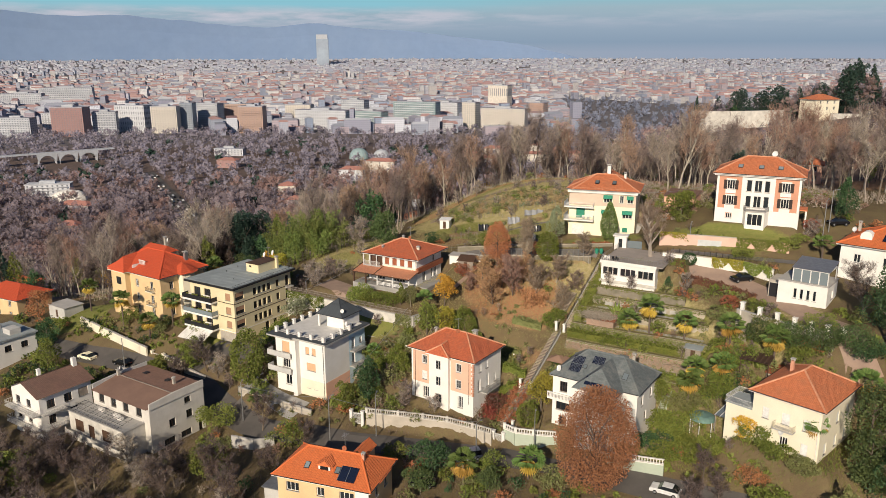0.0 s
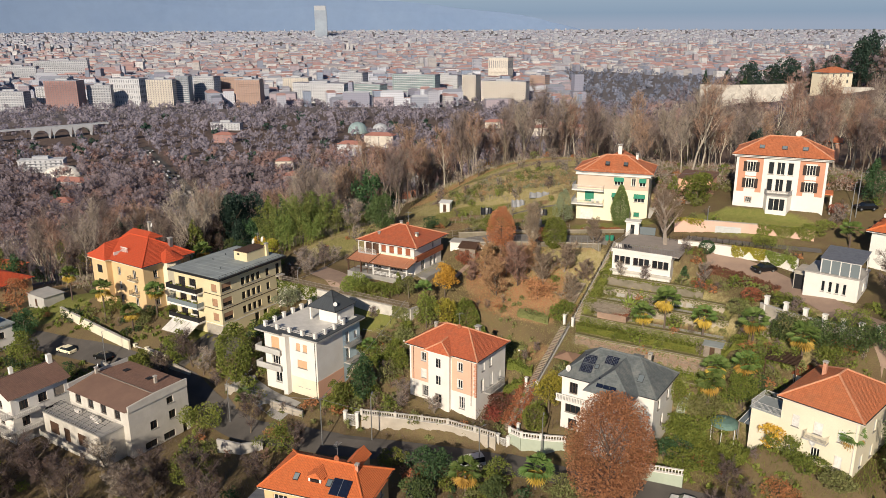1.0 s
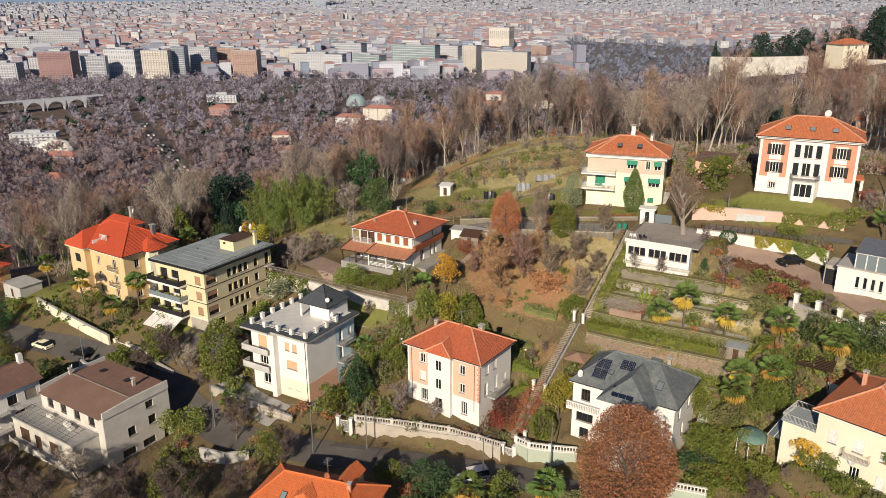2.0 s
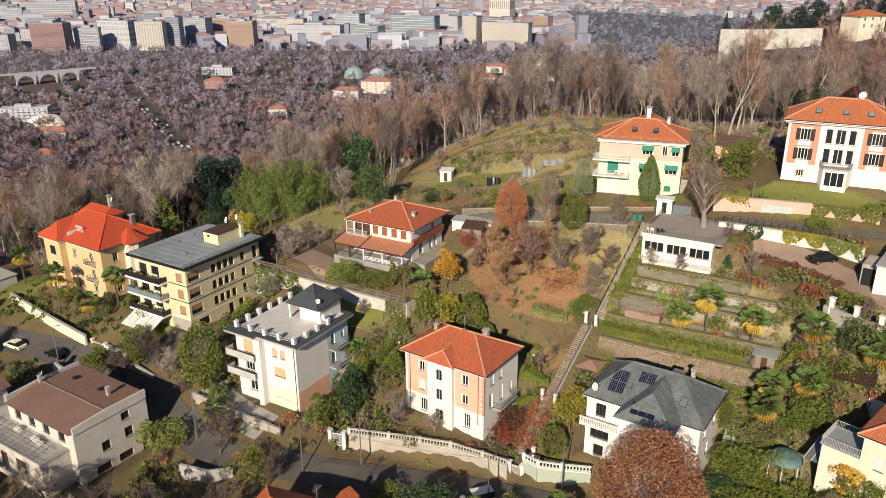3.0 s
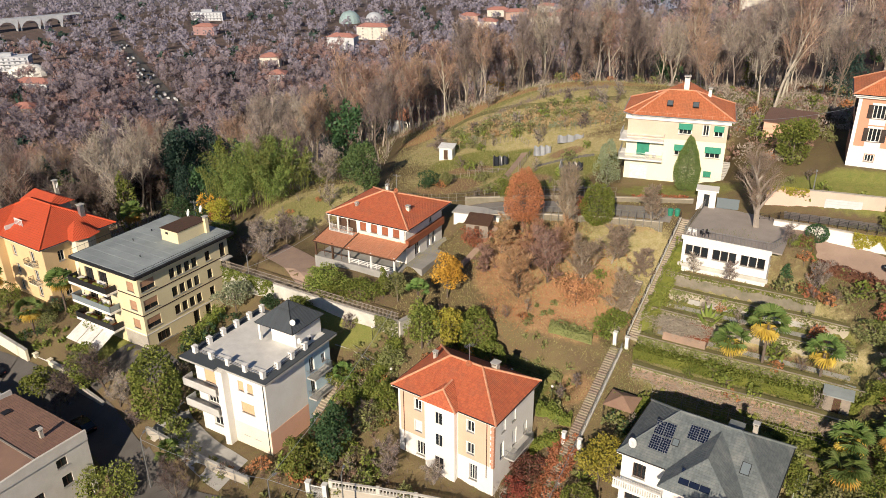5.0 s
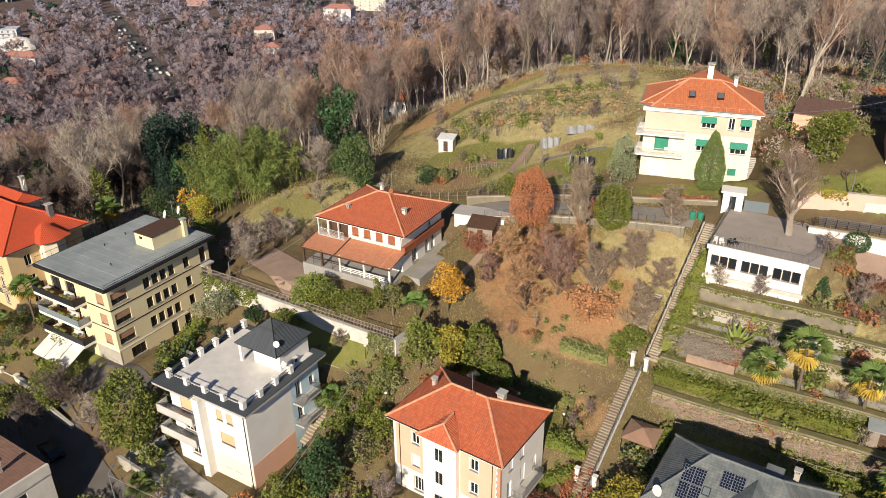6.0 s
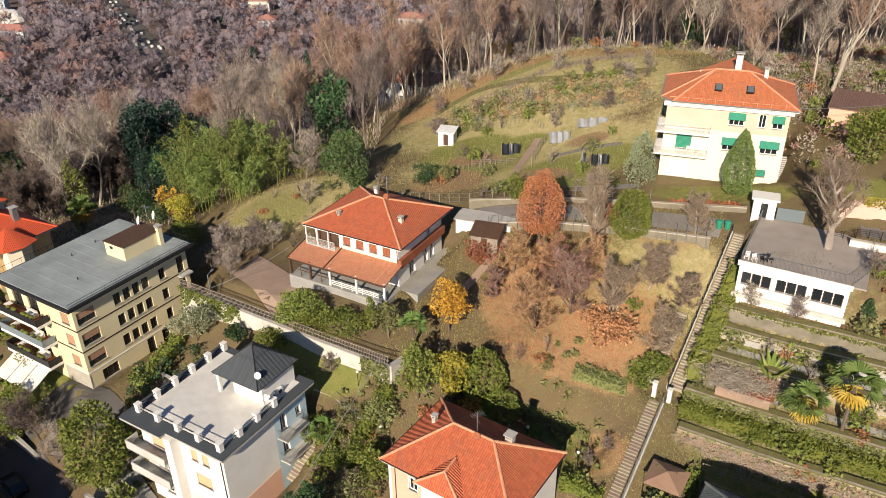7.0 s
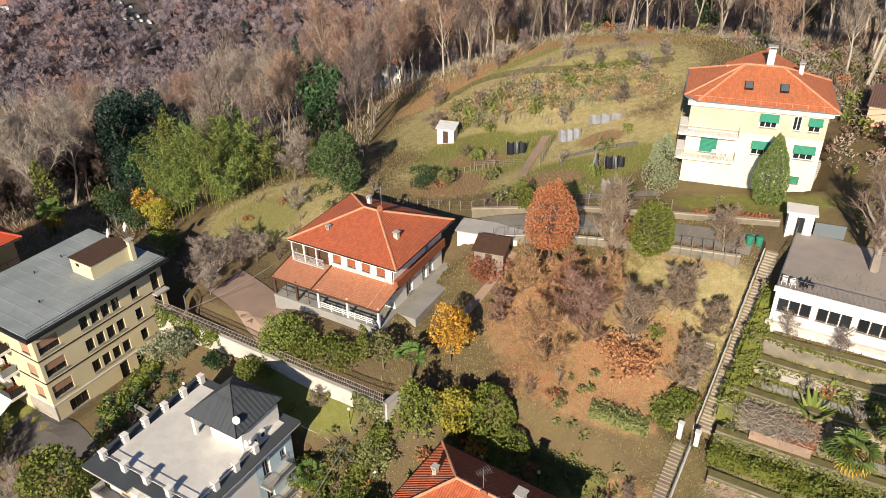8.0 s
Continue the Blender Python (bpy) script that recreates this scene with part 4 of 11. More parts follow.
def white_house():
    w, d, h = 12.4, 12.6, 11.4
    root = anchor("house", -25.2, 138.6, 9.0, -29.5, "three-storey white house with peach base and a flat roof terrace", "house")
    wins = [(0, 8.1, 8.6, 0.95, 1.5, "shut"), (0, 9.7, 8.6, 0.95, 1.5, "shut"), (0, 8.9, 5.3, 2.2, 1.6, "shut"), (0, 8.2, 1.6, 1.0, 1.5, "dark"), (0, 10.0, 1.6, 1.0, 1.5, "shut")]
    wins += [(0, 2.6, 7.9, 1.9, 2.3, "shut"), (0, 2.6, 4.7, 1.9, 2.3, "dark", 2), (0, 3.0, 1.2, 1.6, 2.1, "dark", 1)]
    wins += [(1, 8.8, 7.9, 1.0, 2.2, "dark"), (1, 8.8, 4.6, 1.0, 2.2, "dark"), (1, 11.2, 8.2, 0.8, 1.3, "dark"), (3, 4, 8, 1, 1.5, "shut"), (3, 8, 5, 1, 1.5, "shut")]
    body(root, w, d, h, "render_white", wins, shutter="shutter_peach")
    f0, f1 = facade_matrix(w, d, 0), facade_matrix(w, d, 1)
    holes = [(q[1] - q[3] / 2 - 7.4, q[1] + q[3] / 2 - 7.4, q[2], q[2] + q[4]) for q in wins if q[0] == 1]
    part("panel", wall_with_holes(f1 @ Matrix.Translation((7.4, 0.03, 0)), d - 7.4, -2.4, h - 0.06, holes, 0.03), "render_sky", root, "pale blue rendered side wall")
    # set-forward block on the front, peach base
    part("base_panel", Shape().box(-0.0, 7.4, 0.0, 0.04, -2.4, 3.5, f1), "render_peach", root, "peach rendered base")
    part("base_panel", Shape().box(6.2, w, 0.0, 0.035, -2.4, 3.4, f0), "render_cream", root)
    part("pier", Shape().box(5.1, 6.1, 0.0, 1.1, -2.4, h - 0.2, f0), "render_white", root)
    for z in (7.6, 4.4):
        s = Shape().box(-0.9, 5.1, 0.0, 1.6, z - 0.2, z, f0)
        bal = part("balcony", s, "concrete", root)
        pp = Shape()
        pp.box(-0.9, 5.1, 1.5, 1.6, z, z + 0.95, f0).box(-0.9, -0.8, 0.0, 1.6, z, z + 0.95, f0)
        part("parapet", pp, "render_grey", bal)
        s = Shape().box(7.6, 11.4, 0.0, 1.4, z - 0.2, z, f1)
        b2 = part("balcony", s, "concrete", root)
        pts = [tuple((f1 @ Vector(p)).xy) for p in ((7.65, 0, 0), (7.65, 1.35, 0), (11.35, 1.35, 0), (11.35, 0, 0))]
        railing(b2, pts, z, 1.0, "metal_grey", 0.15)
    # roof slab and terrace
    sl = Shape().prism([(-w / 2 - 0.9, -d / 2 - 1.5), (-w / 2 + 5.2, -d / 2 - 1.5), (-w / 2 + 5.2, -d / 2 - 0.75), (w / 2 + 0.8, -d / 2 - 0.75), (w / 2 + 0.8, d / 2 + 0.8), (-w / 2 - 0.9, d / 2 + 0.8)], h - 0.05, h + 0.28)
    slab = part("roof_slab", sl, "concrete", root)
    part("roof_edge", Shape().prism([(-w / 2 - 0.95, -d / 2 - 1.55), (-w / 2 + 5.25, -d / 2 - 1.55), (-w / 2 + 5.25, -d / 2 - 0.8), (w / 2 + 0.85, -d / 2 - 0.8), (w / 2 + 0.85, d / 2 + 0.85), (-w / 2 - 0.95, d / 2 + 0.85)], h + 0.284, h + 0.36), "zinc", root)
    part("terrace", Shape().box(-w / 2 + 0.5, w / 2 - 0.4, -d / 2 + 0.5, d / 2 - 0.2, h + 0.364, h + 0.44), "roof_deck", root, "pale weathered roof terrace")
    posts = []
    for i in range(5):
        posts.append((-w / 2 + 0.3 + 2.95 * i, -d / 2 + 0.2))
    for i in range(1, 4):
        posts.append((w / 2 - 0.2, -d / 2 + 0.2 + 2.6 * i))
    for i in range(1, 6):
        posts.append((-w / 2 + 0.3, -d / 2 + 0.2 + 2.5 * i))
    for x, y in posts:
        x = min(x, w / 2 - 0.2)
        q = Shape().box(x - 0.28, x + 0.28, y - 0.28, y + 0.28, h + 0.36, h + 1.35).box(x - 0.33, x + 0.33, y - 0.33, y + 0.33, h + 1.35, h + 1.43)
        part("post", q, "render_white", root)
    for zz in (0.7, 1.15):
        r = Shape()
        for a, b1 in (((-w / 2 + 0.3, -d / 2 + 0.2), (w / 2 - 0.2, -d / 2 + 0.2)), ((w / 2 - 0.2, -d / 2 + 0.2), (w / 2 - 0.2, d / 2 - 4)), ((-w / 2 + 0.3, -d / 2 + 0.2), (-w / 2 + 0.3, d / 2))):
            r.tube((*a, h + zz), (*b1, h + zz), 0.035, n=5)
        part("rail", r, "metal_dark", root)
    # stair tower with a pointed metal roof
    x0, x1, y0, y1 = -1.2, 5.5, 0.2, 6.7
    tw = part("turret", Shape().box(x0 + 2.0, x1 - 0.5, y0 + 1.0, y1 - 0.4, h + 0.3, h + 3.1), "render_white", root)
    part("column", Shape().box(x0 + 0.3, x0 + 0.65, y0 + 0.3, y0 + 0.65, h + 0.44, h + 3.1), "render_white", root)
    part("porch_wall", Shape().box(x0 + 0.5, x0 + 2.0, y1 - 1.0, y1 - 0.7, h + 0.44, h + 3.1), "render_cream", tw)
    part("door", Shape().box(x0 + 1.95, x0 + 1.98, y0 + 2.4, y0 + 3.4, h + 0.45, h + 2.6), "glass_pale", tw)
    for k_ in (0.4, 1.5):
        ac = part("air_conditioner", Shape().box(x1 - 0.48, x1 - 0.12, y0 + 1.4 + k_, y0 + 2.2 + k_, h + 0.5, h + 1.15), "metal_white", tw, "white outdoor air-conditioning unit")
        part("fan_grille", Shape().tube((x1 - 0.12, y0 + 1.8 + k_, h + 0.82), (x1 - 0.09, y0 + 1.8 + k_, h + 0.82), 0.24, n=12), "metal_dark", ac)
    c = [(x0, y0, h + 3.12), (x1, y0, h + 3.12), (x1, y1, h + 3.12), (x0, y1, h + 3.12)]
    tx, ty = 2.1, 3.2
    top = (tx + 0.05, ty + 0.25, h + 5.9)
    s = Shape()
    for i in range(4):
        s.slope([c[i], c[(i + 1) % 4], top])
    rf = part("turret_roof", s, "zinc", tw)
    k = Shape().box(c[0][0] + 0.05, c[1][0] - 0.05, c[0][1] + 0.05, c[2][1] - 0.05, h + 2.98, h + 3.11)
    for i in range(4):
        k.tube(c[i], top, 0.06, n=5)
    part("eave", k, "metal_dark", rf)
    for i in range(4):
        for j in range(1, 6):
            p, q = Vector(c[i]).lerp(Vector(c[(i + 1) % 4]), j / 6), Vector(c[i]).lerp(Vector(c[(i + 1) % 4]), 0.5)
            k_ = 1 - abs(j - 3) / 3
            part("roof_seam", Shape().tube(p, p + (Vector(top) - q) * k_ * 0.98, 0.03, n=4), "zinc", rf)
    dish(root, tx + 2.6, ty - 1.9, h + 4.2, 0.4, (0.3, -0.8, 0.4))
    dish(root, w / 2 - 0.4, ty - 2.2, h + 1.9, 0.4, (-0.3, -0.9, 0.4))
    part("downpipe", Shape().tube(f0 @ Vector((w - 0.35, 0.08, -0.5)), f0 @ Vector((w - 0.35, 0.08, h)), 0.05, n=6), "metal_dark", root)
    chimney(root, -1.2, d / 2 - 0.9, h + 0.4, h + 1.7, 0.5)


def apartment_block():
    w, d, h = 13.4, 17.6, 12.2
    root = anchor("apartment_building", -46.9, 160.0, 13.0, -30, "cream apartment block with a dark flat roof and terraces", "apartment building")
    wins = []
    for fl in range(3):
        z = 3.2 + 3.1 * fl
        wins += [(1, 1.7, z, 2.5, 1.75, "half", 1)]
        wins += [(1, u, z, 1.05, 1.6, "dark") for u in (6.2, 7.65, 9.1, 10.55)]
        wins += [(1, 13.3, z, 1.0, 1.6, "dark"), (1, 16.4, z - 0.5, 1.1, 2.4, "dark")]
        wins += [(0, 11.6, z, 1.5, 1.6, "shut")]
        wins += [(0, 2.2, z - 0.6, 2.0, 2.3, "dark", 2), (0, 5.4, z - 0.6, 2.0, 2.3, "dark", 2)]
        wins += [(3, 4, z, 1.2, 1.5, "shut"), (3, 9, z, 1.2, 1.5, "shut"), (2, 4, z, 1.2, 1.5, "dark"), (2, 9, z, 1.2, 1.5, "dark")]
    wins += [(1, 3.0, 0.3, 2.4, 1.6, "dark", 2), (1, 9.5, 0.0, 1.2, 2.2, "dark"), (1, 12.0, 0.0, 1.2, 2.2, "dark"), (0, 11.6, 0.6, 1.2, 1.2, "dark", 2)]
    body(root, w, d, h, "render_straw", wins, frame_mat="frame_dark", shutter="shutter_rust")
    f0, f1 = facade_matrix(w, d, 0), facade_matrix(w, d, 1)
    part("plinth", Shape().box(8.6, w + 0.03, -0.1, 0.03, -2.4, 2.2, f0).box(-0.03, 5.5, -0.1, 0.03, -2.4, 0.2, f1), "stone", root)
    for fl in range(4):
        z = 2.55 + 3.1 * fl if fl else 2.4
        for fm, a, b1 in ((f0, 8.6, w + 0.06), (f1, -0.06, d)):
            part("band", Shape().box(a, b1, 0.0, 0.06, z, z + 0.14, fm), "frame_dark" if fl else "render_white", root)
    for fl in range(3):
        z = 2.5 + 3.1 * fl
        s = Shape().box(-0.6, 8.4, 0.0, 1.9, z - 0.25, z + 0.15, f0)
        bal = part("balcony", s, "render_white", root)
        part("parapet", Shape().box(-0.6, 8.4, 1.8, 1.88, z + 0.15, z + 1.1, f0).box(-0.6, -0.52, 0.2, 1.88, z + 0.15, z + 1.1, f0).box(8.32, 8.4, 0.2, 1.88, z + 0.15, z + 1.1, f0), "glass_pale" if fl == 1 else "metal_dark", bal)
        part("terrace_floor", Shape().box(-0.5, 8.3, 0.0, 1.8, z + 0.154, z + 0.2, f0), "wood_red", bal)
        q = Shape()
        for i in range(9):
            x = random.uniform(0, 8)
            q.ball(f0 @ Vector((x, 1.6, z + 1.15)), 0.28, 0.28, 0.22, 7, 4)
        tagged(part("balcony_planting", q, "leaf_green", bal), kind="stuff")
        part("balcony_table", Shape().box(1.0, 1.9, 0.6, 1.4, z + 0.85, z + 0.92, f0).box(1.4, 1.5, 0.95, 1.05, z + 0.2, z + 0.86, f0), "fabric_white", bal)
        part("balcony_sofa", Shape().box(4.5, 6.4, 0.4, 1.1, z + 0.2, z + 0.62, f0).box(4.5, 6.4, 0.25, 0.5, z + 0.2, z + 1.0, f0), "fabric_white", bal)
    for i in range(3):
        q = Shape()
        u = 0.4 + 2.6 * i
        pts = [(u, 1.7, 2.2), (u + 2.45, 1.7, 2.2), (u + 2.45, 4.9, 0.7), (u, 4.9, 0.7)]
        q.face([f0 @ Vector(p) for p in pts])
        q.face([f0 @ Vector((p[0], p[1], p[2] - 0.05)) for p in pts])
        part("awning", q, "fabric_white", root, "white fabric awning folded out")
    W, D = w / 2 + 0.9, d / 2 + 0.9
    part("roof_slab", Shape().box(-W, W, -D, D, h, h + 0.42), "metal_dark", root)
    part("roof", Shape().box(-W + 0.3, W - 0.3, -D + 0.3, D - 0.3, h + 0.424, h + 0.52), "roof_felt", root, "grey weathered flat roof covering")
    for i in range(11):
        y_ = -D + 1.9 + 1.6 * i
        part("roof_seam", Shape().box(-W + 0.32, W - 0.32, y_ - 0.05, y_ + 0.05, h + 0.52, h + 0.545), "roof_felt", root)
    rl = [(-W + 0.35, -D + 0.35), (W - 0.35, -D + 0.35), (W - 0.35, D - 0.35), (-W + 0.35, D - 0.35), (-W + 0.35, -D + 0.35)]
    railing(root, rl[1:3], h + 0.5, 0.45, "metal_dark", 1.6, "roof_rail")
    railing(root, rl[2:], h + 0.5, 0.9, "metal_dark", 1.2, "roof_rail")
    px0, px1, py0, py1 = 0.2, 4.0, 1.6, 7.6
    p = part("penthouse", Shape().box(px0, px1, py0, py1, h + 0.5, h + 2.5), "render_straw", root)
    part("penthouse_roof", Shape().box(px0 - 0.12, px1 + 0.12, py0 - 0.12, py1 + 0.12, h + 2.504, h + 2.6), "wood_dark", p)
    part("vent", Shape().box(px0 + 1.0, px0 + 1.6, py0 - 0.03, py0, h + 1.7, h + 2.1), "metal_dark", p)
    chimney(root, px1 + 0.2, py1 - 0.4, h + 0.5, h + 3.0, 0.6, "render_straw")
    dish(root, px0 + 0.5, py1 - 0.6, h + 3.3, 0.6)
    dish(root, px0 + 1.2, py1 + 1.4, h + 3.4, 0.6)
    aerial(root, px0 + 0.2, py1 + 1.0, h + 0.5, 4.4, 10)
    for x, y in ((-3.5, -1), (-4, 3), (2.5, -4.5), (-2.0, 5.5)):
        part("vent", Shape().tube((x, y, h + 0.5), (x, y, h + 0.85), 0.08, n=6), "metal_dark", root)
    for u in (16.9,):
        for fl in range(3):
            part("balcony", Shape().box(15.6, 17.6, 0, 0.9, 2.3 + 3.1 * fl, 2.5 + 3.1 * fl, f1), "concrete", root)


def chalet():
    w, d, h = 12.6, 10.8, 6.1
    root = anchor("house", -9.9, 163.3, 24.3, -28, "two-storey house with red tiled roofs, rust panels and a columned porch", "house")
    wins = [(0, u, 3.9, 1.15, 1.5, "shut") for u in (4.9, 6.9, 8.9, 10.9)]
    wins += [(0, 3.0, 0.2, 2.4, 2.2, "dark", 2), (0, 8.0, 0.2, 3.0, 2.2, "dark", 3), (1, 3.2, 0.3, 1.4, 2.1, "dark"), (1, 6.6, 0.3, 1.0, 2.1, "dark"), (1, 8.2, 0.3, 1.0, 2.1, "dark"), (1, 7.4, 4.0, 1.0, 1.4, "dark")]
    wins += [(2, 4, 3.6, 1, 1.4, "shut"), (2, 9, 3.6, 1, 1.4, "shut"), (3, 5, 3.6, 1, 1.8, "dark")]
    body(root, w, d, h, "render_white", wins, shutter="wood_red", frame_mat="frame_white")
    f0, f1, f3 = facade_matrix(w, d, 0), facade_matrix(w, d, 1), facade_matrix(w, d, 3)
    part("panel", Shape().box(-0.1, d + 0.02, 0.0, 0.5, 2.75, 3.9, f1), "wood_red", root, "rust-red rendered balcony band")
    part("panel", Shape().box(4.0, w + 0.02, 0.0, 0.04, 3.0, 3.75, f0), "render_cream", root)
    roof = hip_roof(root, w, d, h, 1.15, 2.7, 1.8, "tile_red")
    # porch roof over the front
    z0, z1, o = 2.45, 3.35, 4.2
    a, b1, c, e = [f0 @ Vector(p) for p in ((-1.7, o, z0), (w + 0.6, o, z0), (w + 0.6, 0, z1), (-1.7, 0, z1))]
    pr = part("porch_roof", Shape().slope([a, b1, c, e]), "tile_pale", root, "pale red tiled lean-to porch roof")
    part("soffit", Shape().face([p - Vector((0, 0, 0.16)) for p in (a, b1, c, e)]), "wood_dark", pr)
    k = Shape().tube(a, b1, 0.08, n=6)
    part("gutter", k, "wood_dark", pr)
    for u in (-1.7, 4.1, w - 0.9):
        part("ridge_cap", Shape().tube(f0 @ Vector((u, o, z0 + 0.05)), f0 @ Vector((u, 0, z1 + 0.05)), 0.1, n=6), "wood_dark" if u < 5 else "ridge", pr)
    for u in (-1.5, 1.7, 4.8, 8.8, w + 0.3):
        part("post", Shape().box(u - 0.13, u + 0.13, o - 0.55, o - 0.29, -1.0, z0 + 0.1, f0), "wood_dark" if u < 3 else "frame_white", root)
    part("porch_floor", Shape().box(-1.6, w + 0.5, 0, o - 0.1, -2.5, 0.03, f0), "paving_grey", root)
    s = Shape()
    for z in (0.25, 0.5, 0.75):
        s.box(4.9, w + 0.3, o - 0.46, o - 0.40, z, z + 0.13, f0)
    for i in range(6):
        u = 4.9 + (w - 4.7) * i / 5
        s.box(u - 0.05, u + 0.05, o - 0.5, o - 0.38, 0, 0.95, f0)
    part("balustrade", s, "frame_white", root, "white slatted porch balustrade")
    s = Shape()
    for i in range(5):
        s.box(-1.5 + 1.6 * i, -1.42 + 1.6 * i, o - 0.44, o - 0.40, 0.0, z0, f0)
    s.box(-1.5, 4.8, o - 0.44, o - 0.38, 0.9, 1.0, f0)
    pg = part("porch_glazing", s, "wood_dark", root)
    # loggia at the upper corner
    for u in (-0.9, 0.9, 2.6):
        part("post", Shape().box(u - 0.07, u + 0.07, 0.7, 0.84, 3.0, h, f0), "frame_white", root)
    part("loggia_floor", Shape().box(-1.0, 3.6, 0.0, 0.9, 2.95, 3.3, f0), "concrete", root)
    railing(root, [tuple((f0 @ Vector(p)).xy) for p in ((-0.95, 0, 0), (-0.95, 0.8, 0), (3.5, 0.8, 0))], 3.3, 1.0, "frame_white", 0.12)
    part("loggia_back", Shape().box(0.3, 3.7, 0.0, 0.03, 3.3, h - 0.1, f0), "wood_dark", root)
    chimney(root, -2.2, 2.9, h + 0.6, h + 2.2, 0.42)
    part("apron", Shape().box(-0.6, d + 0.8, 0.0, 3.0, -4.0, 0.02, f1), "paving_grey", root)
    chimney(root, 4.7, -2.0, h + 0.4, h + 1.55, 0.5, "render_cream")
    chimney(root, -3.4, -3.9, h + 0.3, h + 1.25, 0.4, "stone")
    aerial(root, 0.9, 0.9, h + 2.4, 3.0, 0)
    dish(root, 1.2, 0.2, h + 2.9, 0.42, (-0.1, -0.9, 0.4), "wood_red")
    part("downpipe", Shape().tube(f0 @ Vector((w - 0.1, 0.1, 3.3)), f0 @ Vector((w - 0.1, 0.1, h)), 0.05, n=6), "wood_dark", root)


def yellow_house():
    w, d, h = 15.2, 10.4, 10.9
    root = anchor("house", 36.9, 175.2, 32.1, -17.3, "three-storey yellow house with green shutters under a red hip roof", "house")
    wins = [(0, 8.9, 8.1, 1.9, 1.75, "awning", 2), (0, 12.0, 8.1, 0.9, 1.75, "dark"), (0, 13.9, 8.1, 1.3, 1.75, "awning", 1), (0, 8.7, 4.6, 2.2, 1.8, "awning", 2), (0, 13.4, 4.6, 2.2, 1.8, "awning", 2), (0, 13.0, 1.4, 1.2, 1.0, "shut", 1)]
    wins += [(0, 2.7, 4.2, 2.0, 2.3, "shut", 2), (0, 2.3, 0.2, 2.6, 2.2, "dark", 3), (1, 3, 8.0, 1.2, 1.6, "shut"), (1, 7, 8.0, 1.2, 1.6, "shut"), (1, 5, 4.6, 1.2, 1.6, "shut"), (3, 4, 8, 1.2, 1.6, "dark"), (3, 7, 4.6, 1.2, 1.6, "dark")]
    body(root, w, d, h, "render_yellow", wins, shutter="shutter_green")
    f0 = facade_matrix(w, d, 0)
    part("panel", wall_with_holes(f0 @ Matrix.Translation((0, 0.03, 0)), w, 7.2, h - 0.6, [(q[1] - q[3] / 2 - 0.1, q[1] + q[3] / 2 + 0.1, q[2] - 0.1, q[2] + q[4] + 0.1) for q in wins if q[0] == 0 and q[2] > 8], 0.03), "render_sand", root, "sand-coloured rendered top storey")
    # hipped roof with the corner by the balcony cut off, and a rear wing
    W, D, cut, r = w / 2 + 0.95, d / 2 + 0.8, 1.6, 2.1
    c = [(-W + cut, -D, h), (W, -D, h), (W, D, h), (-W, D, h), (-W, -D + cut, h)]
    A, B2 = (-r, 0, h + 3.0), (r, 0, h + 3.0)
    q = Shape().slope([c[0], c[1], B2, A]).slope([c[1], c[2], B2]).slope([c[2], c[3], A, B2]).slope([c[3], c[4], A]).slope([c[4], c[0], A])
    roof = part("roof", q, "tile_orange", root)
    part("rear_roof", Shape().slope([(-4.2, 7.4, h + 0.7), (-4.2, 1.5, h + 0.7), (0.6, 0.1, h + 3.02), (0.6, 7.4, h + 3.02)]).slope([(5.4, 1.5, h + 0.7), (5.4, 7.4, h + 0.7), (0.6, 7.4, h + 3.02), (0.6, 0.1, h + 3.02)]), "tile_orange", roof)
    part("rear_wall", Shape().box(-3.8, 5.0, 5.2, 7.2, -2.0, h + 0.72), "render_yellow", root)
    part("eave", Shape().prism([(x * 0.99, y * 0.99) for x, y, _ in c], h - 0.22, h - 0.01), "render_white", roof)
    g = Shape()
    for a, b1 in zip(c, c[1:] + c[:1]):
        g.tube((a[0], a[1], h - 0.03), (b1[0], b1[1], h - 0.03), 0.085, n=6)
    part("gutter", g, "metal_grey", roof)
    for a, b1 in ((c[0], A), (c[4], A), (c[1], B2), (c[2], B2), (c[3], A), (A, B2), ((0.6, 0.2, h + 3.02), (0.6, 7.4, h + 3.02))):
        k = Shape()
        n = max(2, int((Vector(b1) - Vector(a)).length / 0.45))
        for i in range(n):
            k.tube(Vector(a).lerp(Vector(b1), i / n), Vector(a).lerp(Vector(b1), min(1.0, (i + 1.12) / n)), 0.16, 0.12, 6)
        part("ridge_cap", k, "ridge", roof)
    part("eaves_band", Shape().box(-0.4, w + 0.4, 0.0, 0.45, h - 0.75, h - 0.2, f0), "render_white", root)
    part("garage_door", Shape().box(0.9, 3.7, -0.02, 0.05, 0.1, 2.5, f0), "frame_white", root)
    k = Shape().tube(f0 @ Vector((0.2, 0.0, h + 0.35)), f0 @ Vector((w - 0.2, 0.0, h + 0.35)), 0.07, n=5)
    for i in range(9):
        u = 0.8 + i * 1.7
        k.tube(f0 @ Vector((u, 0.5, h + 0.15)), f0 @ Vector((u, 0.0, h + 0.5)), 0.06, n=4)
    part("snow_guard", k, "ridge", roof)
    for z in (7.0, 3.9):
        s = Shape().box(-1.0, 5.9, 0.0, 1.5, z - 0.25, z, f0).box(-1.0, 0.0, -4.0, 0.0, z - 0.25, z, f0)
        bal = part("balcony", s, "render_white", root)
        railing(bal, [tuple((f0 @ Vector(p)).xy) for p in ((-0.95, -4.0, 0), (-0.95, 1.45, 0), (5.85, 1.45, 0), (5.85, 0, 0))], z, 1.0, "metal_white", 0.16)
    part("bay", Shape().box(0.05, 6.4, 0.0, 0.08, 7.25, h - 0.8, f0), "render_sand", root)
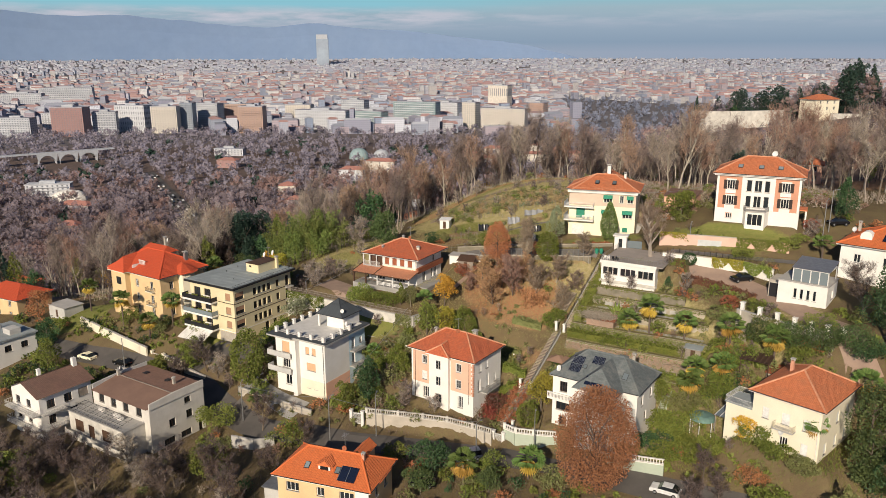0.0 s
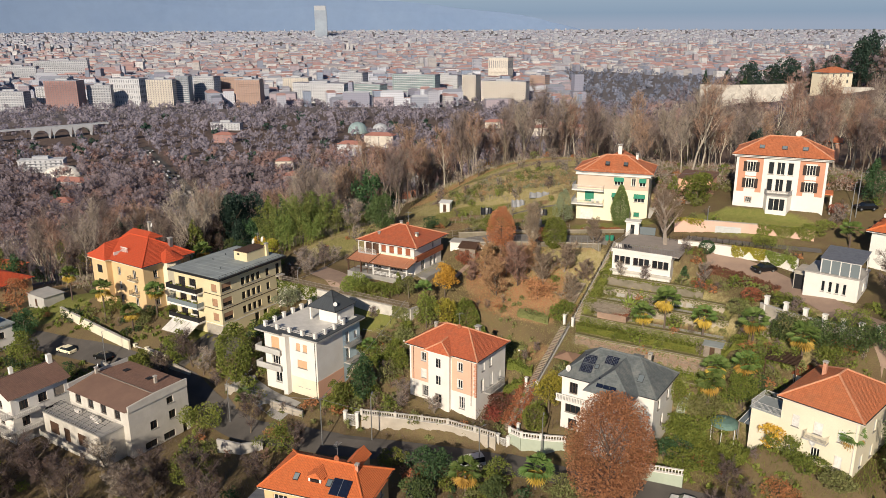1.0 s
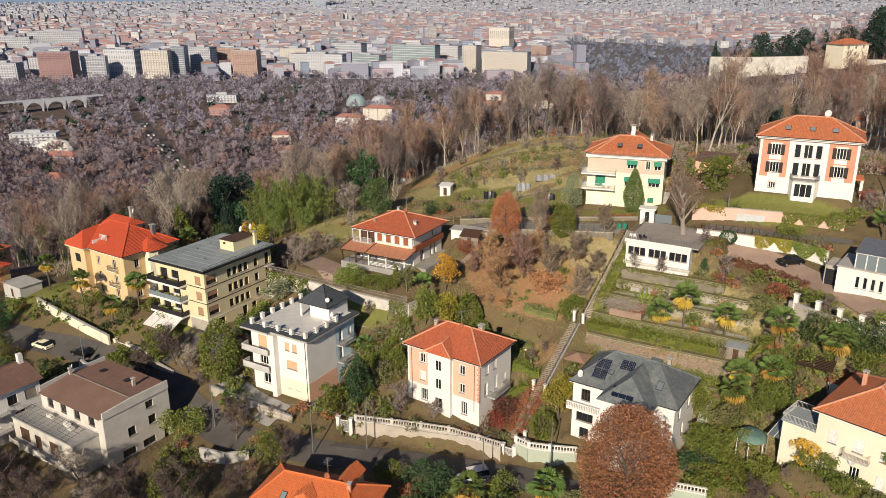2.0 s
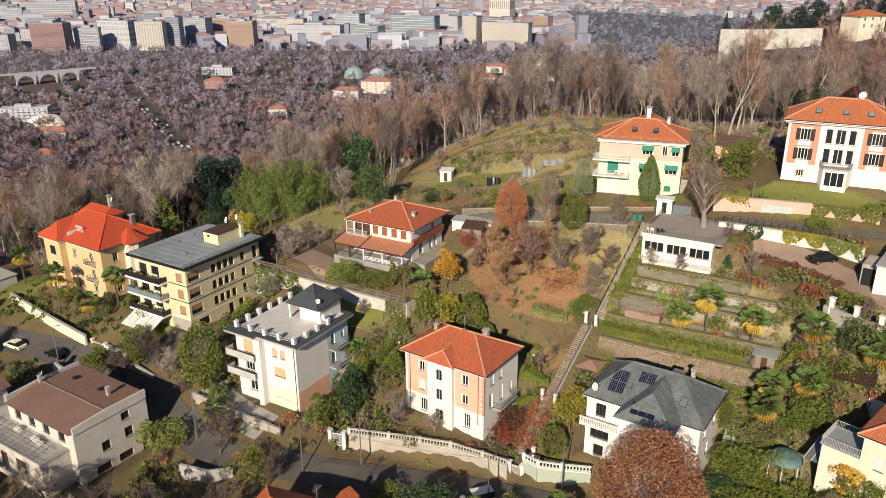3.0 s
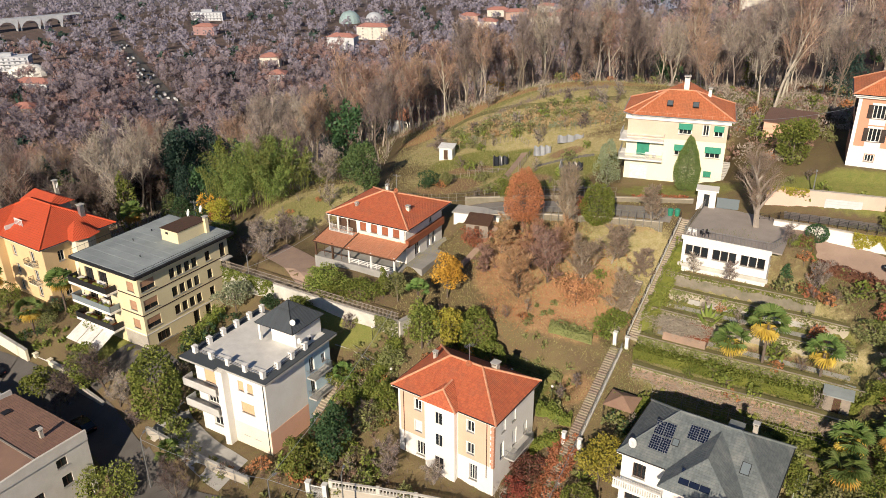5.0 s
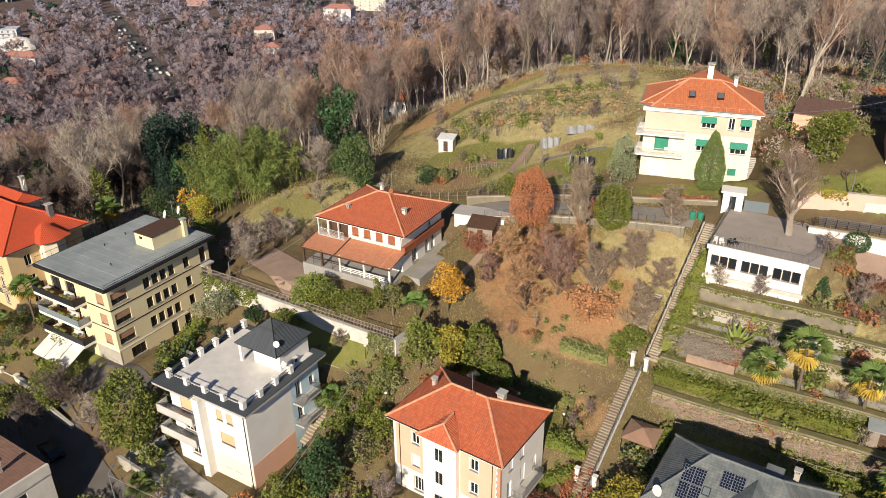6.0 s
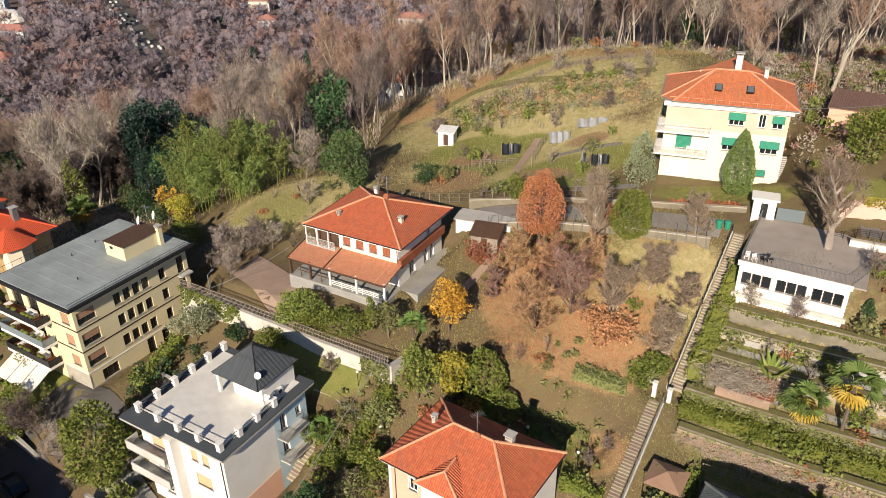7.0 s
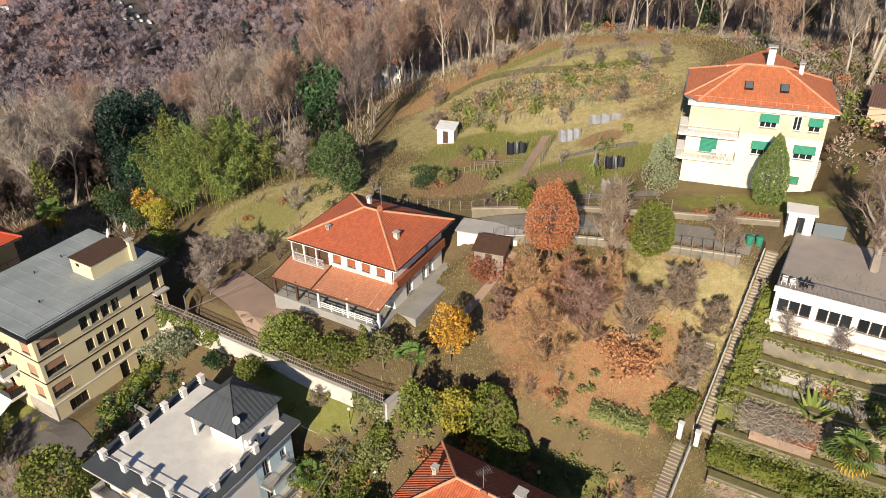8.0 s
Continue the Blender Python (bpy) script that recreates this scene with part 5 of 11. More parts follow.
    for x in (-1.5, 2.4):
        skylight(roof, x, -3.6, h + 1.62, 25, 0)
    chimney(root, 0.6, 0.5, h + 2.0, h + 4.9, 0.8, "render_white")
    chimney(root, 4.3, 1.4, h + 0.9, h + 3.0, 0.5, "render_white")
    chimney(root, -4.0, 1.6, h + 0.9, h + 2.2, 0.25, "render_white", False)
    q = Shape()
    for i in range(14):
        q.box(w + 0.1, w + 1.3, -2.0 - 0.3 * i - 0.3, -2.0 - 0.3 * i, -2.0, 0.18 * (i + 1) - 0.2, f0)
    part("outdoor_stair", q, "concrete", root)
    for u in (3.2, 4.3):
        part("balcony_chair", Shape().box(u, u + 0.6, 0.4, 1.0, 4.25, 4.35, f0).box(u, u + 0.6, 0.35, 0.42, 4.3, 4.85, f0).box(u + 0.05, u + 0.12, 0.45, 0.52, 3.9, 4.3, f0).box(u + 0.48, u + 0.55, 0.85, 0.92, 3.9, 4.3, f0), "fabric_white", root)


def red_villa():
    w, d, h = 16.8, 10.0, 10.8
    root = anchor("villa", 68.4, 163.3, 37.7, -24.6, "brick-red villa with white window surrounds, dark shutters and tiled roof", "villa")
    wins = []
    for z in (7.3, 3.9):
        wins += [(0, 2.9, z, 1.6, 2.0, "open", 2), (0, 13.9, z, 1.6, 2.0, "open", 2), (0, 8.4, z - 0.3, 1.5, 2.5, "dark", 1), (0, 6.6, z - 0.3, 1.1, 2.5, "dark", 0), (0, 10.2, z - 0.3, 1.1, 2.5, "dark", 0)]
        wins += [(1, 2.5, z, 1.1, 2.0, "open"), (1, 6.8, z, 1.1, 2.0, "open"), (3, 3, z, 1.1, 2.0, "open"), (3, 7, z, 1.1, 2.0, "open")]
    wins += [(0, 2.9, 0.9, 1.2, 1.1, "dark", 2)]
    body(root, w, d, h, "brick_red", wins)
    f0, f1 = facade_matrix(w, d, 0), facade_matrix(w, d, 1)
    part("plinth", wall_with_holes(f0 @ Matrix.Translation((-0.03, 0.04, 0)), w + 0.06, -2.4, 3.1, [(2.2, 3.6, 0.8, 2.1)], 0.04), "render_white", root)
    part("plinth", Shape().box(0, d, 0.0, 0.04, -2.4, 3.1, f1), "render_white", root)
    part("cornice", Shape().box(-0.5, w + 0.5, 0.0, 0.5, h - 0.55, h - 0.2, f0).box(-0.5, d + 0.5, 0.0, 0.5, h - 0.55, h - 0.2, f1), "render_white", root)
    for q in wins:
        if q[0] == 0 and q[2] > 2 and not 5 < q[1] < 12:
            s = Shape().box(q[1] - q[3] / 2 - 0.25, q[1] - q[3] / 2, 0, 0.05, q[2] - 0.9, q[2] + q[4] + 0.3, f0).box(q[1] + q[3] / 2, q[1] + q[3] / 2 + 0.25, 0, 0.05, q[2] - 0.9, q[2] + q[4] + 0.3, f0)
            s.box(q[1] - q[3] / 2, q[1] + q[3] / 2, 0, 0.05, q[2] - 0.9, q[2] - 0.08, f0).box(q[1] - q[3] / 2, q[1] + q[3] / 2, 0, 0.05, q[2] + q[4], q[2] + q[4] + 0.3, f0)
            part("surround", s, "render_white", root)
    mid = [(q[1] - q[3] / 2 - 5.5, q[1] + q[3] / 2 - 5.5, q[2], q[2] + q[4]) for q in wins if q[0] == 0 and 5 < q[1] < 12]
    part("panel", wall_with_holes(f0 @ Matrix.Translation((5.5, 0.03, 0)), 5.8, 3.12, h - 0.58, mid, 0.03), "render_white", root, "white rendered middle front")
    for u in (-0.02, 5.1, 11.3, w - 0.45):
        part("pilaster", Shape().box(u, u + 0.47, 0.0, 0.09, 3.12, h - 0.56, f0), "render_white", root)
    # three-sided bay below with a balcony over it
    poly = [(5.8, 0.0), (6.5, 2.0), (10.3, 2.0), (11.0, 0.0)]
    pl = [tuple((f0 @ Vector((u, o, 0))).xy) for u, o in poly]
    bay = part("bay", Shape().prism(pl, -2.4, 3.0), "render_white", root)
    for u in (6.95, 7.95, 8.95):
        part("pane", Shape().box(u, u + 0.88, 2.0, 2.05, 0.2, 2.5, f0), "glass", bay)
    part("balcony", Shape().prism([tuple((f0 @ Vector((u, o * 1.1, 0))).xy) for u, o in poly], 3.0, 3.2), "concrete", bay)
    railing(bay, [tuple((f0 @ Vector((u, o, 0))).xy) for u, o in poly], 3.2, 0.9, "metal_grey", 0.14)
    roof = hip_roof(root, w, d, h, 0.9, 3.3, 6.0, "tile_orange", hips=True)
    for x in (-4.0, 0.2, 4.0):
        skylight(roof, x, -3.4, h + 1.4, 29, 0, 0.9, 1.0)
    dish(root, 2.4, 0.5, h + 3.9, 0.65)
    part("porch", Shape().box(2.6, 7.0, 0.0, 1.6, 3.2, 3.4, f1), "tile_orange", root)
    for v in (2.8, 6.8):
        part("post", Shape().box(v - 0.15, v + 0.15, 1.2, 1.5, -2.0, 3.2, f1), "render_white", root)


def slate_house():
    w, d, h = 15.0, 10.0, 9.3
    root = anchor("house", 27.9, 118.2, 11.0, -32, "white villa under a grey slate roof with solar panels", "house")
    wins = [(0, 2.0, 6.4, 1.4, 1.9, "dark", 2), (0, 2.0, 2.9, 2.6, 1.5, "dark", 2), (0, 6.5, 6.4, 1.2, 1.7, "dark"), (0, 11, 6.4, 1.2, 1.7, "dark"), (0, 6.5, 2.9, 1.2, 1.7, "dark"), (0, 11, 2.9, 1.2, 1.7, "dark"), (0, 2, 0.2, 1.4, 1.7, "dark")]
    wins += [(1, 2.5, 6.2, 1.1, 1.7, "dark"), (1, 6.8, 6.2, 1.1, 1.7, "dark"), (1, 4.5, 2.9, 1.1, 1.7, "dark"), (3, 5, 6.2, 1.1, 1.7, "dark"), (3, 5, 2.9, 1.1, 1.7, "dark")]
    body(root, w, d, h, "render_white", wins, frame_mat="frame_dark")
    f0, f1 = facade_matrix(w, d, 0), facade_matrix(w, d, 1)
    roof = hip_roof(root, w, d, h, 0.5, 3.7, 6.5, "slate", cap="slate")
    # cross wing towards the street
    wing = part("wing", Shape().box(5.5, 12.2, 0.0, 3.0, -2.4, h, f0), "render_white", root)
    e, t = f0 @ Vector((8.85, 3.5, h + 0.02)), f0 @ Vector((8.85, -4.2, h + 3.45))
    a, b1, c, g = [f0 @ Vector(p) for p in ((4.9, 3.5, h), (12.8, 3.5, h), (12.8, -0.6, h), (4.9, -0.6, h))]
    m = f0 @ Vector((8.85, 0.6, h + 3.3))
    part("wing_roof", Shape().slope([a, b1, m]).slope([b1, c, t, m]).slope([g, a, m, t]), "slate", roof)
    part("eave", Shape().box(4.95, 12.75, -0.5, 3.45, h - 0.2, h - 0.01, f0), "render_white", roof)
    for z in (5.6,):
        s = Shape().box(-0.3, 5.0, 0.0, 1.6, z - 0.25, z, f0)
        bal = part("balcony", s, "render_white", root)
        q = Shape().box(-0.3, 5.0, 1.4, 1.6, z + 0.9, z + 1.02, f0).box(-0.3, 5.0, 1.4, 1.6, z, z + 0.1, f0)
        for i in range(20):
            u = -0.2 + 0.265 * i
            q.box(u - 0.06, u + 0.06, 1.44, 1.56, z + 0.1, z + 0.9, f0)
        part("balustrade", q, "render_white", bal)
    ang = math.degrees(math.atan2(3.7, d / 2 + 0.5))
    # panels lie on the front slopes and the left hip
    def panel(x, y, tx, ty, n, m_, flip=0):
        for i in range(n):
            for j in range(m_):
                zc = h + 3.7 * (1 - abs(y + ty * j) / (d / 2 + 0.5)) + 0.12
                mm = pose(x + tx * i, y + ty * j, zc, ang, 0, 0)
                q = part("solar_panel", Shape().box(-0.5, 0.5, -0.8, 0.8, -0.02, 0.03, mm), "solar", roof)
                fr = Shape()
                for k in range(5):
                    fr.box(-0.5 + 0.25 * k - 0.012, -0.5 + 0.25 * k + 0.012, -0.8, 0.8, 0.03, 0.036, mm)
                for k in range(7):
                    fr.box(-0.5, 0.5, -0.8 + 1.6 * k / 6 - 0.012, -0.8 + 1.6 * k / 6 + 0.012, 0.03, 0.036, mm)
                tagged(part("cell_grid", fr, "metal_grey", q), kind="stuff")
    panel(-4.6, -3.6, 1.06, 1.45, 2, 2)
    panel(-1.2, -1.6, 1.06, 1.4, 2, 1)
    wm = 3.5 / 4.0
    for i in range(3):
        u, o = 7.3 + 1.05 * i, 2.2
        mm = f0 @ pose(u, o, h + 1.35, 0, 0, 0) @ pose(0, 0, 0, -40)
        part("solar_panel", Shape().box(-0.5, 0.5, -0.8, 0.8, -0.0, 0.06, mm), "solar", roof)
    dormer = part("dormer", Shape().box(1.5, 3.1, 1.2, 2.6, h + 1.4, h + 3.0), "slate", roof)
    skylight(roof, 4.6, -3.0, h + 1.6, 34, 0, 0.8, 1.2)
    skylight(roof, -2.6, -2.9, h + 1.7, 34, 0, 0.6, 0.7)
    dish(root, -6.6, -4.6, h + 1.1, 0.55)
    chimney(root, 4.2, 2.0, h + 1.5, h + 3.6, 0.5, "stone")


def east_house():
    w, d, h = 10.0, 12.6, 10.6
    root = anchor("house", 55.1, 103.2, 14.3, -45, "cream house with a weathered red hip roof and side terrace", "house")
    wins = [(0, 2.0, 6.6, 1.0, 1.8, "shut"), (0, 5.0, 6.6, 1.2, 1.8, "shut"), (0, 8.0, 6.6, 1.0, 1.8, "shut"), (0, 5.0, 2.8, 1.2, 1.8, "dark", 2), (0, 8.0, 2.8, 1.0, 1.8, "shut"), (0, 2.0, 2.8, 1.0, 1.8, "shut")]
    wins += [(1, u, z, 1.0, 1.8, "shut") for u in (2.5, 6.3, 10.0) for z in (2.8, 6.6)] + [(3, 4, 6.6, 1, 1.8, "shut"), (3, 9, 2.8, 1, 1.8, "shut")]
    body(root, w, d, h, "render_cream", wins, shutter="frame_white")
    f0, f3 = facade_matrix(w, d, 0), facade_matrix(w, d, 3)
    hip_roof(root, w, d, h, 0.65, 3.2, 2.6, "tile_orange")
    part("balcony", Shape().box(3.6, 6.6, 0.0, 1.1, 5.9, 6.1, f0), "concrete", root)
    railing(root, [tuple((f0 @ Vector(p)).xy) for p in ((3.65, 0, 0), (3.65, 1.05, 0), (6.55, 1.05, 0), (6.55, 0, 0))], 6.1, 0.9, "render_cream", 0.15)
    wing = part("wing", Shape().box(8.2, 12.5, 0.0, 4.2, -2.4, 7.2, f3), "render_cream", root)
    part("wing_terrace", Shape().box(8.0, 12.7, 0.0, 4.4, 7.2, 7.36, f3), "roof_felt", wing)
    railing(wing, [tuple((f3 @ Vector(p)).xy) for p in ((8.1, 0, 0), (8.1, 4.3, 0), (12.6, 4.3, 0), (12.6, 0, 0))], 7.36, 0.95, "metal_white", 0.16)
    for u in (9.4, 11.2):
        f = part("window", Shape().box(u - 0.6, u + 0.6, 4.2, 4.26, 3.9, 6.4, f3), "frame_white", wing)
        part("pane", Shape().box(u - 0.5, u + 0.5, 4.26, 4.28, 4.0, 6.3, f3), "wood_red", f)
    dish(root, -0.2, -d / 2 - 0.5, 5.6, 0.5)
    chimney(root, -2.5, 0.6, h + 1.4, h + 3.4, 0.5, "brick_red")
    part("downpipe", Shape().tube(f0 @ Vector((w - 0.3, 0.08, 0)), f0 @ Vector((w - 0.3, 0.08, h)), 0.05, n=6), "frame_white", root)


def front_house():
    w, d, h = 15.4, 9.0, 6.2
    root = anchor("house", -16.7, 102.4, 4.8, -17.5, "low house with a bright orange tiled roof, dormer and solar panel", "house")
    wins = [(0, 2.6, 3.6, 2.2, 1.5, "dark", 2), (0, 7.4, 3.6, 1.3, 1.5, "dark", 1), (0, 11.8, 3.6, 2.4, 1.5, "dark", 2), (0, 2.6, 0.4, 2.2, 1.8, "dark", 2), (0, 9, 0.4, 2.2, 1.8, "dark", 2), (1, 3, 3.4, 1.2, 1.6, "dark"), (1, 6.5, 3.4, 1.2, 1.6, "dark"), (3, 4, 3.4, 1.2, 1.6, "dark")]
    body(root, w, d, h, "render_ochre", wins)
    f0, f1 = facade_matrix(w, d, 0), facade_matrix(w, d, 1)
    roof = hip_roof(root, w, d, h, 0.7, 3.0, 9.0, "tile_bright", cap="tile_bright")
    part("corner_pier", Shape().box(13.2, 15.45, 0.0, 0.05, -2.4, h, f0), "render_white", root)
    # dormer with an arched white front
    s = Shape()
    a, b1, t, bk = Vector((-1.5, -3.4, h + 1.9)), Vector((1.1, -3.4, h + 1.9)), Vector((-0.2, -3.0, h + 2.5)), Vector((-0.2, -0.7, h + 2.75))
    s.slope([a + Vector((-0.2, 1.2, 0.0)), a, t, bk]).slope([b1, b1 + Vector((0.2, 1.2, 0.0)), bk, t]).slope([a, b1, t])
    dm = part("dormer", s, "tile_bright", roof)
    part("dormer_front", Shape().box(-1.2, 0.8, -3.15, -2.2, h + 0.9, h + 1.95), "render_white", dm)
    part("pane", Shape().box(-0.9, 0.5, -3.18, -3.15, h + 1.15, h + 1.8), "glass", dm)
    for x in (-3.2, 2.0):
        skylight(roof, x, -2.9, h + 1.35, 30, 0, 0.7, 1.0)
    mm = pose(3.9, -3.2, h + 1.2, 30)
    sp = part("solar_panel", Shape().box(-1.4, 1.4, -1.3, 1.2, 0.02, 0.12, mm), "solar", roof)
    part("frame", Shape().box(-0.03, 0.03, -1.3, 1.2, 0.12, 0.14, mm).box(-1.43, -1.38, -1.3, 1.2, 0.1, 0.14, mm), "metal_grey", sp)
    # rear cross roof and right wing
    s = Shape().slope([Vector((2.6, 0.0, h + 2.5)), Vector((2.6, 4.6, h + 2.3)), Vector((3.9, 4.6, h + 3.5)), Vector((3.9, 0.0, h + 3.5))]).slope([Vector((5.2, 4.6, h + 2.3)), Vector((5.2, 0.0, h + 2.5)), Vector((3.9, 0.0, h + 3.5)), Vector((3.9, 4.6, h + 3.5))])
    part("rear_roof", s, "tile_bright", roof)
    part("rear_wall", Shape().box(2.9, 4.9, 0.5, 4.3, h, h + 2.45), "render_ochre", roof)
    e = Shape().slope([Vector((8.6, -2.2, h - 0.1)), Vector((8.6, 2.6, h - 0.1)), Vector((6.2, 2.6, h + 1.5)), Vector((6.2, -0.8, h + 1.5))])
    part("side_roof", e, "tile_bright", roof)
    aerial(root, 1.6, 0.6, h + 2.9, 2.8, 90)
    dish(root, 1.7, 0.2, h + 3.4, 0.45, (-0.2, -0.9, 0.3), "wood_red")
    chimney(root, 5.2, -0.5, h + 2.0, h + 3.3, 0.45, "brick_red")
    part("lean_to", Shape().box(-w / 2 - 3.2, -w / 2, -3.5, 1.5, -2.0, 2.6), "render_grey", root)
    part("lean_to_roof", Shape().box(-w / 2 - 3.5, -w / 2, -3.8, 1.8, 2.6, 2.75), "metal_grey", root)


def flat_house():
    w, d, h = 16.6, 12.2, 8.6
    root = anchor("house", -56.8, 128.55, 3.4, -31, "plain white house with brown roof and a railed front terrace", "house")
    f0, f1, f2 = facade_matrix(w, d, 0), facade_matrix(w, d, 1), facade_matrix(w, d, 2)
    wins = [(1, 4.7, 3.4, 1.4, 1.6, "dark"), (1, 8.6, 3.7, 1.4, 1.6, "dark"), (1, 8.4, 6.7, 1.4, 1.3, "dark"), (1, 3.8, 0.2, 2.4, 1.3, "dark"), (1, 7.6, 0.2, 2.4, 1.3, "dark"), (1, 11.0, 0.0, 0.9, 2.1, "dark")]
    wins += [(0, u, 6.6, 1.6, 1.7, "dark", 1) for u in (2.6, 6.2, 9.8, 13.6)] + [(2, 4, 4, 1.2, 1.5, "dark"), (3, 5, 4, 1.2, 1.5, "dark")]
    body(root, w, d, h, "render_bone", wins, frame_mat="frame_dark")
    # gable end walls that rise above the roof
    for x in (w / 2 - 0.15, -w / 2 - 0.15):
        s = Shape()
        prof = [(-d / 2, h - 0.1), (-d / 2, h + 1.05), (-0.6, h + 1.4), (d / 2, h + 1.35), (d / 2, h - 0.1)]
        for a in (0, 0.3):
            s.face([(x + a, y, z) for y, z in prof])
        for p, q in zip(prof, prof[1:]):
            s.face([(x, *p), (x + 0.3, *p), (x + 0.3, *q), (x, *q)])
        part("gable", s, "render_bone" if x > 0 else "render_grey", root)
    W = w / 2 - 0.15
    s = Shape().slope([(-W, -d / 2 - 0.5, h + 0.1), (W, -d / 2 - 0.5, h + 0.1), (W, -0.6, h + 1.15), (-W, -0.6, h + 1.15)])
    part("roof", s, "sheet_brown", root, "brown sheeted front roof slope")
    s = Shape().slope([(W, d / 2 + 0.3, h + 0.6), (-W, d / 2 + 0.3, h + 0.6), (-W, -0.6, h + 1.1), (W, -0.6, h + 1.1)])
    part("roof", s, "tile_brown", root)
    part("ridge_cap", Shape().box(-W, W, -0.72, -0.5, h + 1.1, h + 1.2), "wood_grey", root)
    for x in (-4.5, 2.0):
        part("roof_window", Shape().box(x - 0.5, x + 0.5, 2.6, 3.6, h + 0.85, h + 1.0), "metal_dark", root)
    chimney(root, 4.4, 2.6, h + 0.6, h + 1.9, 0.45, "stone")
    chimney(root, -7.6, -0.9, h + 0.8, h + 2.0, 0.4, "stone")
    dish(root, -7.6, -0.4, h + 2.4, 0.4)
    # front terrace block
    t = part("terrace_block", Shape().box(-1.4, 15.0, 0.0, 4.4, -2.4, 5.6, f0), "wall_pale", root)
    part("terrace_floor", Shape().box(-1.5, 15.1, 0.0, 4.5, 5.6, 5.75, f0), "concrete", root)
    # thin dark panels on the wall stand for the shade inside porch openings
    for u0, u1, z0, z1 in ((0.5, 3.0, 2.4, 4.6), (4.6, 6.2, 2.0, 4.4), (8.6, 11.0, 2.4, 4.6)):
        part("porch_opening", Shape().box(u0, u1, 4.4, 4.43, z0, z1, f0), "wood_dark", root)
    part("balcony", Shape().box(-1.5, 15.1, 4.4, 5.5, 1.7, 1.95, f0), "concrete", root)
    part("parapet", Shape().box(-1.5, 15.1, 5.4, 5.5, 1.95, 2.5, f0), "wall_pale", root)
    for i in range(7):
        u = -1.3 + 2.7 * i
        part("post", Shape().box(u - 0.08, u + 0.08, 5.35, 5.5, 1.9, 2.9, f0), "wall_pale", root)
    pts = [tuple((f0 @ Vector(p)).xy) for p in ((-1.4, 0.2, 0), (-1.4, 4.4, 0), (15.0, 4.4, 0), (15.0, 0.2, 0))]
    railing(root, pts, 5.75, 0.5, "metal_grey", 1.2)
    # pergola wires over the terrace
    q = Shape()
    for i in range(12):
        u = -1.0 + 1.3 * i
        q.tube(f0 @ Vector((u, 1.2, 6.6)), f0 @ Vector((u, 4.4, 6.1)), 0.03, n=4)
    for o, z in ((1.2, 6.6), (2.3, 6.43), (3.4, 6.26), (4.4, 6.1)):
        q.tube(f0 @ Vector((-1.2, o, z)), f0 @ Vector((13.8, o, z)), 0.035, n=4)
    part("pergola", q, "metal_dark", root)
    for u, o in ((9.6, 1.3), (8.2, 1.0), (3.5, 0.9)):
        part("terrace_bench", Shape().box(u, u + 1.3, o, o + 0.6, 5.76, 6.3, f0), "fabric_white", root)


def left_house():
    w, d, h = 9.4, 10.4, 9.2
    root = anchor("house", -76.3, 130.0, 3.2, -32, "white house with brown roof, roof glazing and long balconies", "house")
    wins = [(0, 2.0, 6.3, 1.4, 1.5, "dark", 1), (0, 5.6, 6.3, 1.4, 1.5, "dark", 1), (0, 2.0, 3.2, 1.4, 1.6, "dark", 1), (0, 5.6, 3.2, 1.4, 1.6, "dark", 1)]
    wins += [(1, 2.2, 6.2, 1.6, 1.7, "dark", 2), (1, 5.6, 6.2, 1.6, 1.7, "dark", 2), (1, 8.7, 6.2, 2.0, 1.7, "shut", 1), (1, 2.2, 3.0, 1.4, 1.8, "dark", 1), (1, 6.5, 3.0, 1.6, 1.8, "dark", 1)]
    body(root, w, d, h, "render_white", wins, frame_mat="frame_dark", shutter="wood_grey")
    f0, f1 = facade_matrix(w, d, 0), facade_matrix(w, d, 1)
    for y in (-d / 2, d / 2):
        part("gable", Shape().face([(-w / 2, y, h), (w / 2, y, h), (0, y, h + 1.9)]), "render_white", root)
    o = 0.6
    zz = h - o * 1.9 / (w / 2)
    part("roof", Shape().slope([(w / 2 + o, -d / 2 - o, zz), (w / 2 + o, d / 2 + o, zz), (0, d / 2 + o, h + 1.95), (0, -d / 2 - o, h + 1.95)]), "tile_brown", root)
    part("roof", Shape().slope([(-w / 2 - o, d / 2 + o, zz), (-w / 2 - o, -d / 2 - o, zz), (0, -d / 2 - o, h + 1.95), (0, d / 2 + o, h + 1.95)]), "tile_brown", root)
    # glazing strip in one plain white
    g = part("roof_glazing", Shape().slope([(-2.6, d / 2, h + 0.9), (-2.6, -d / 2, h + 0.9), (-0.3, -d / 2, h + 1.98), (-0.3, d / 2, h + 1.98)]), "metal_white", root, "plain white strip of roof glazing")
    chimney(root, 0.3, d / 2 - 0.4, h + 1.4, h + 3.4, 0.8, "render_white", False)
    chimney(root, -1.4, -1.4, h + 1.4, h + 2.8, 0.6, "render_white", False)
    for z in (2.6, 5.7):
        bal = part("balcony", Shape().box(-0.4, w + 0.2, 0.0, 1.5, z - 0.22, z, f0), "concrete", root)
        railing(bal, [tuple((f0 @ Vector(p)).xy) for p in ((-0.3, 0, 0), (-0.3, 1.4, 0), (w + 0.1, 1.4, 0), (w + 0.1, 0, 0))], z, 1.0, "frame_white", 0.3)
        bal = part("balcony", Shape().box(0.0, 4.5, 0.0, 1.2, z - 0.22, z, f1), "concrete", root)
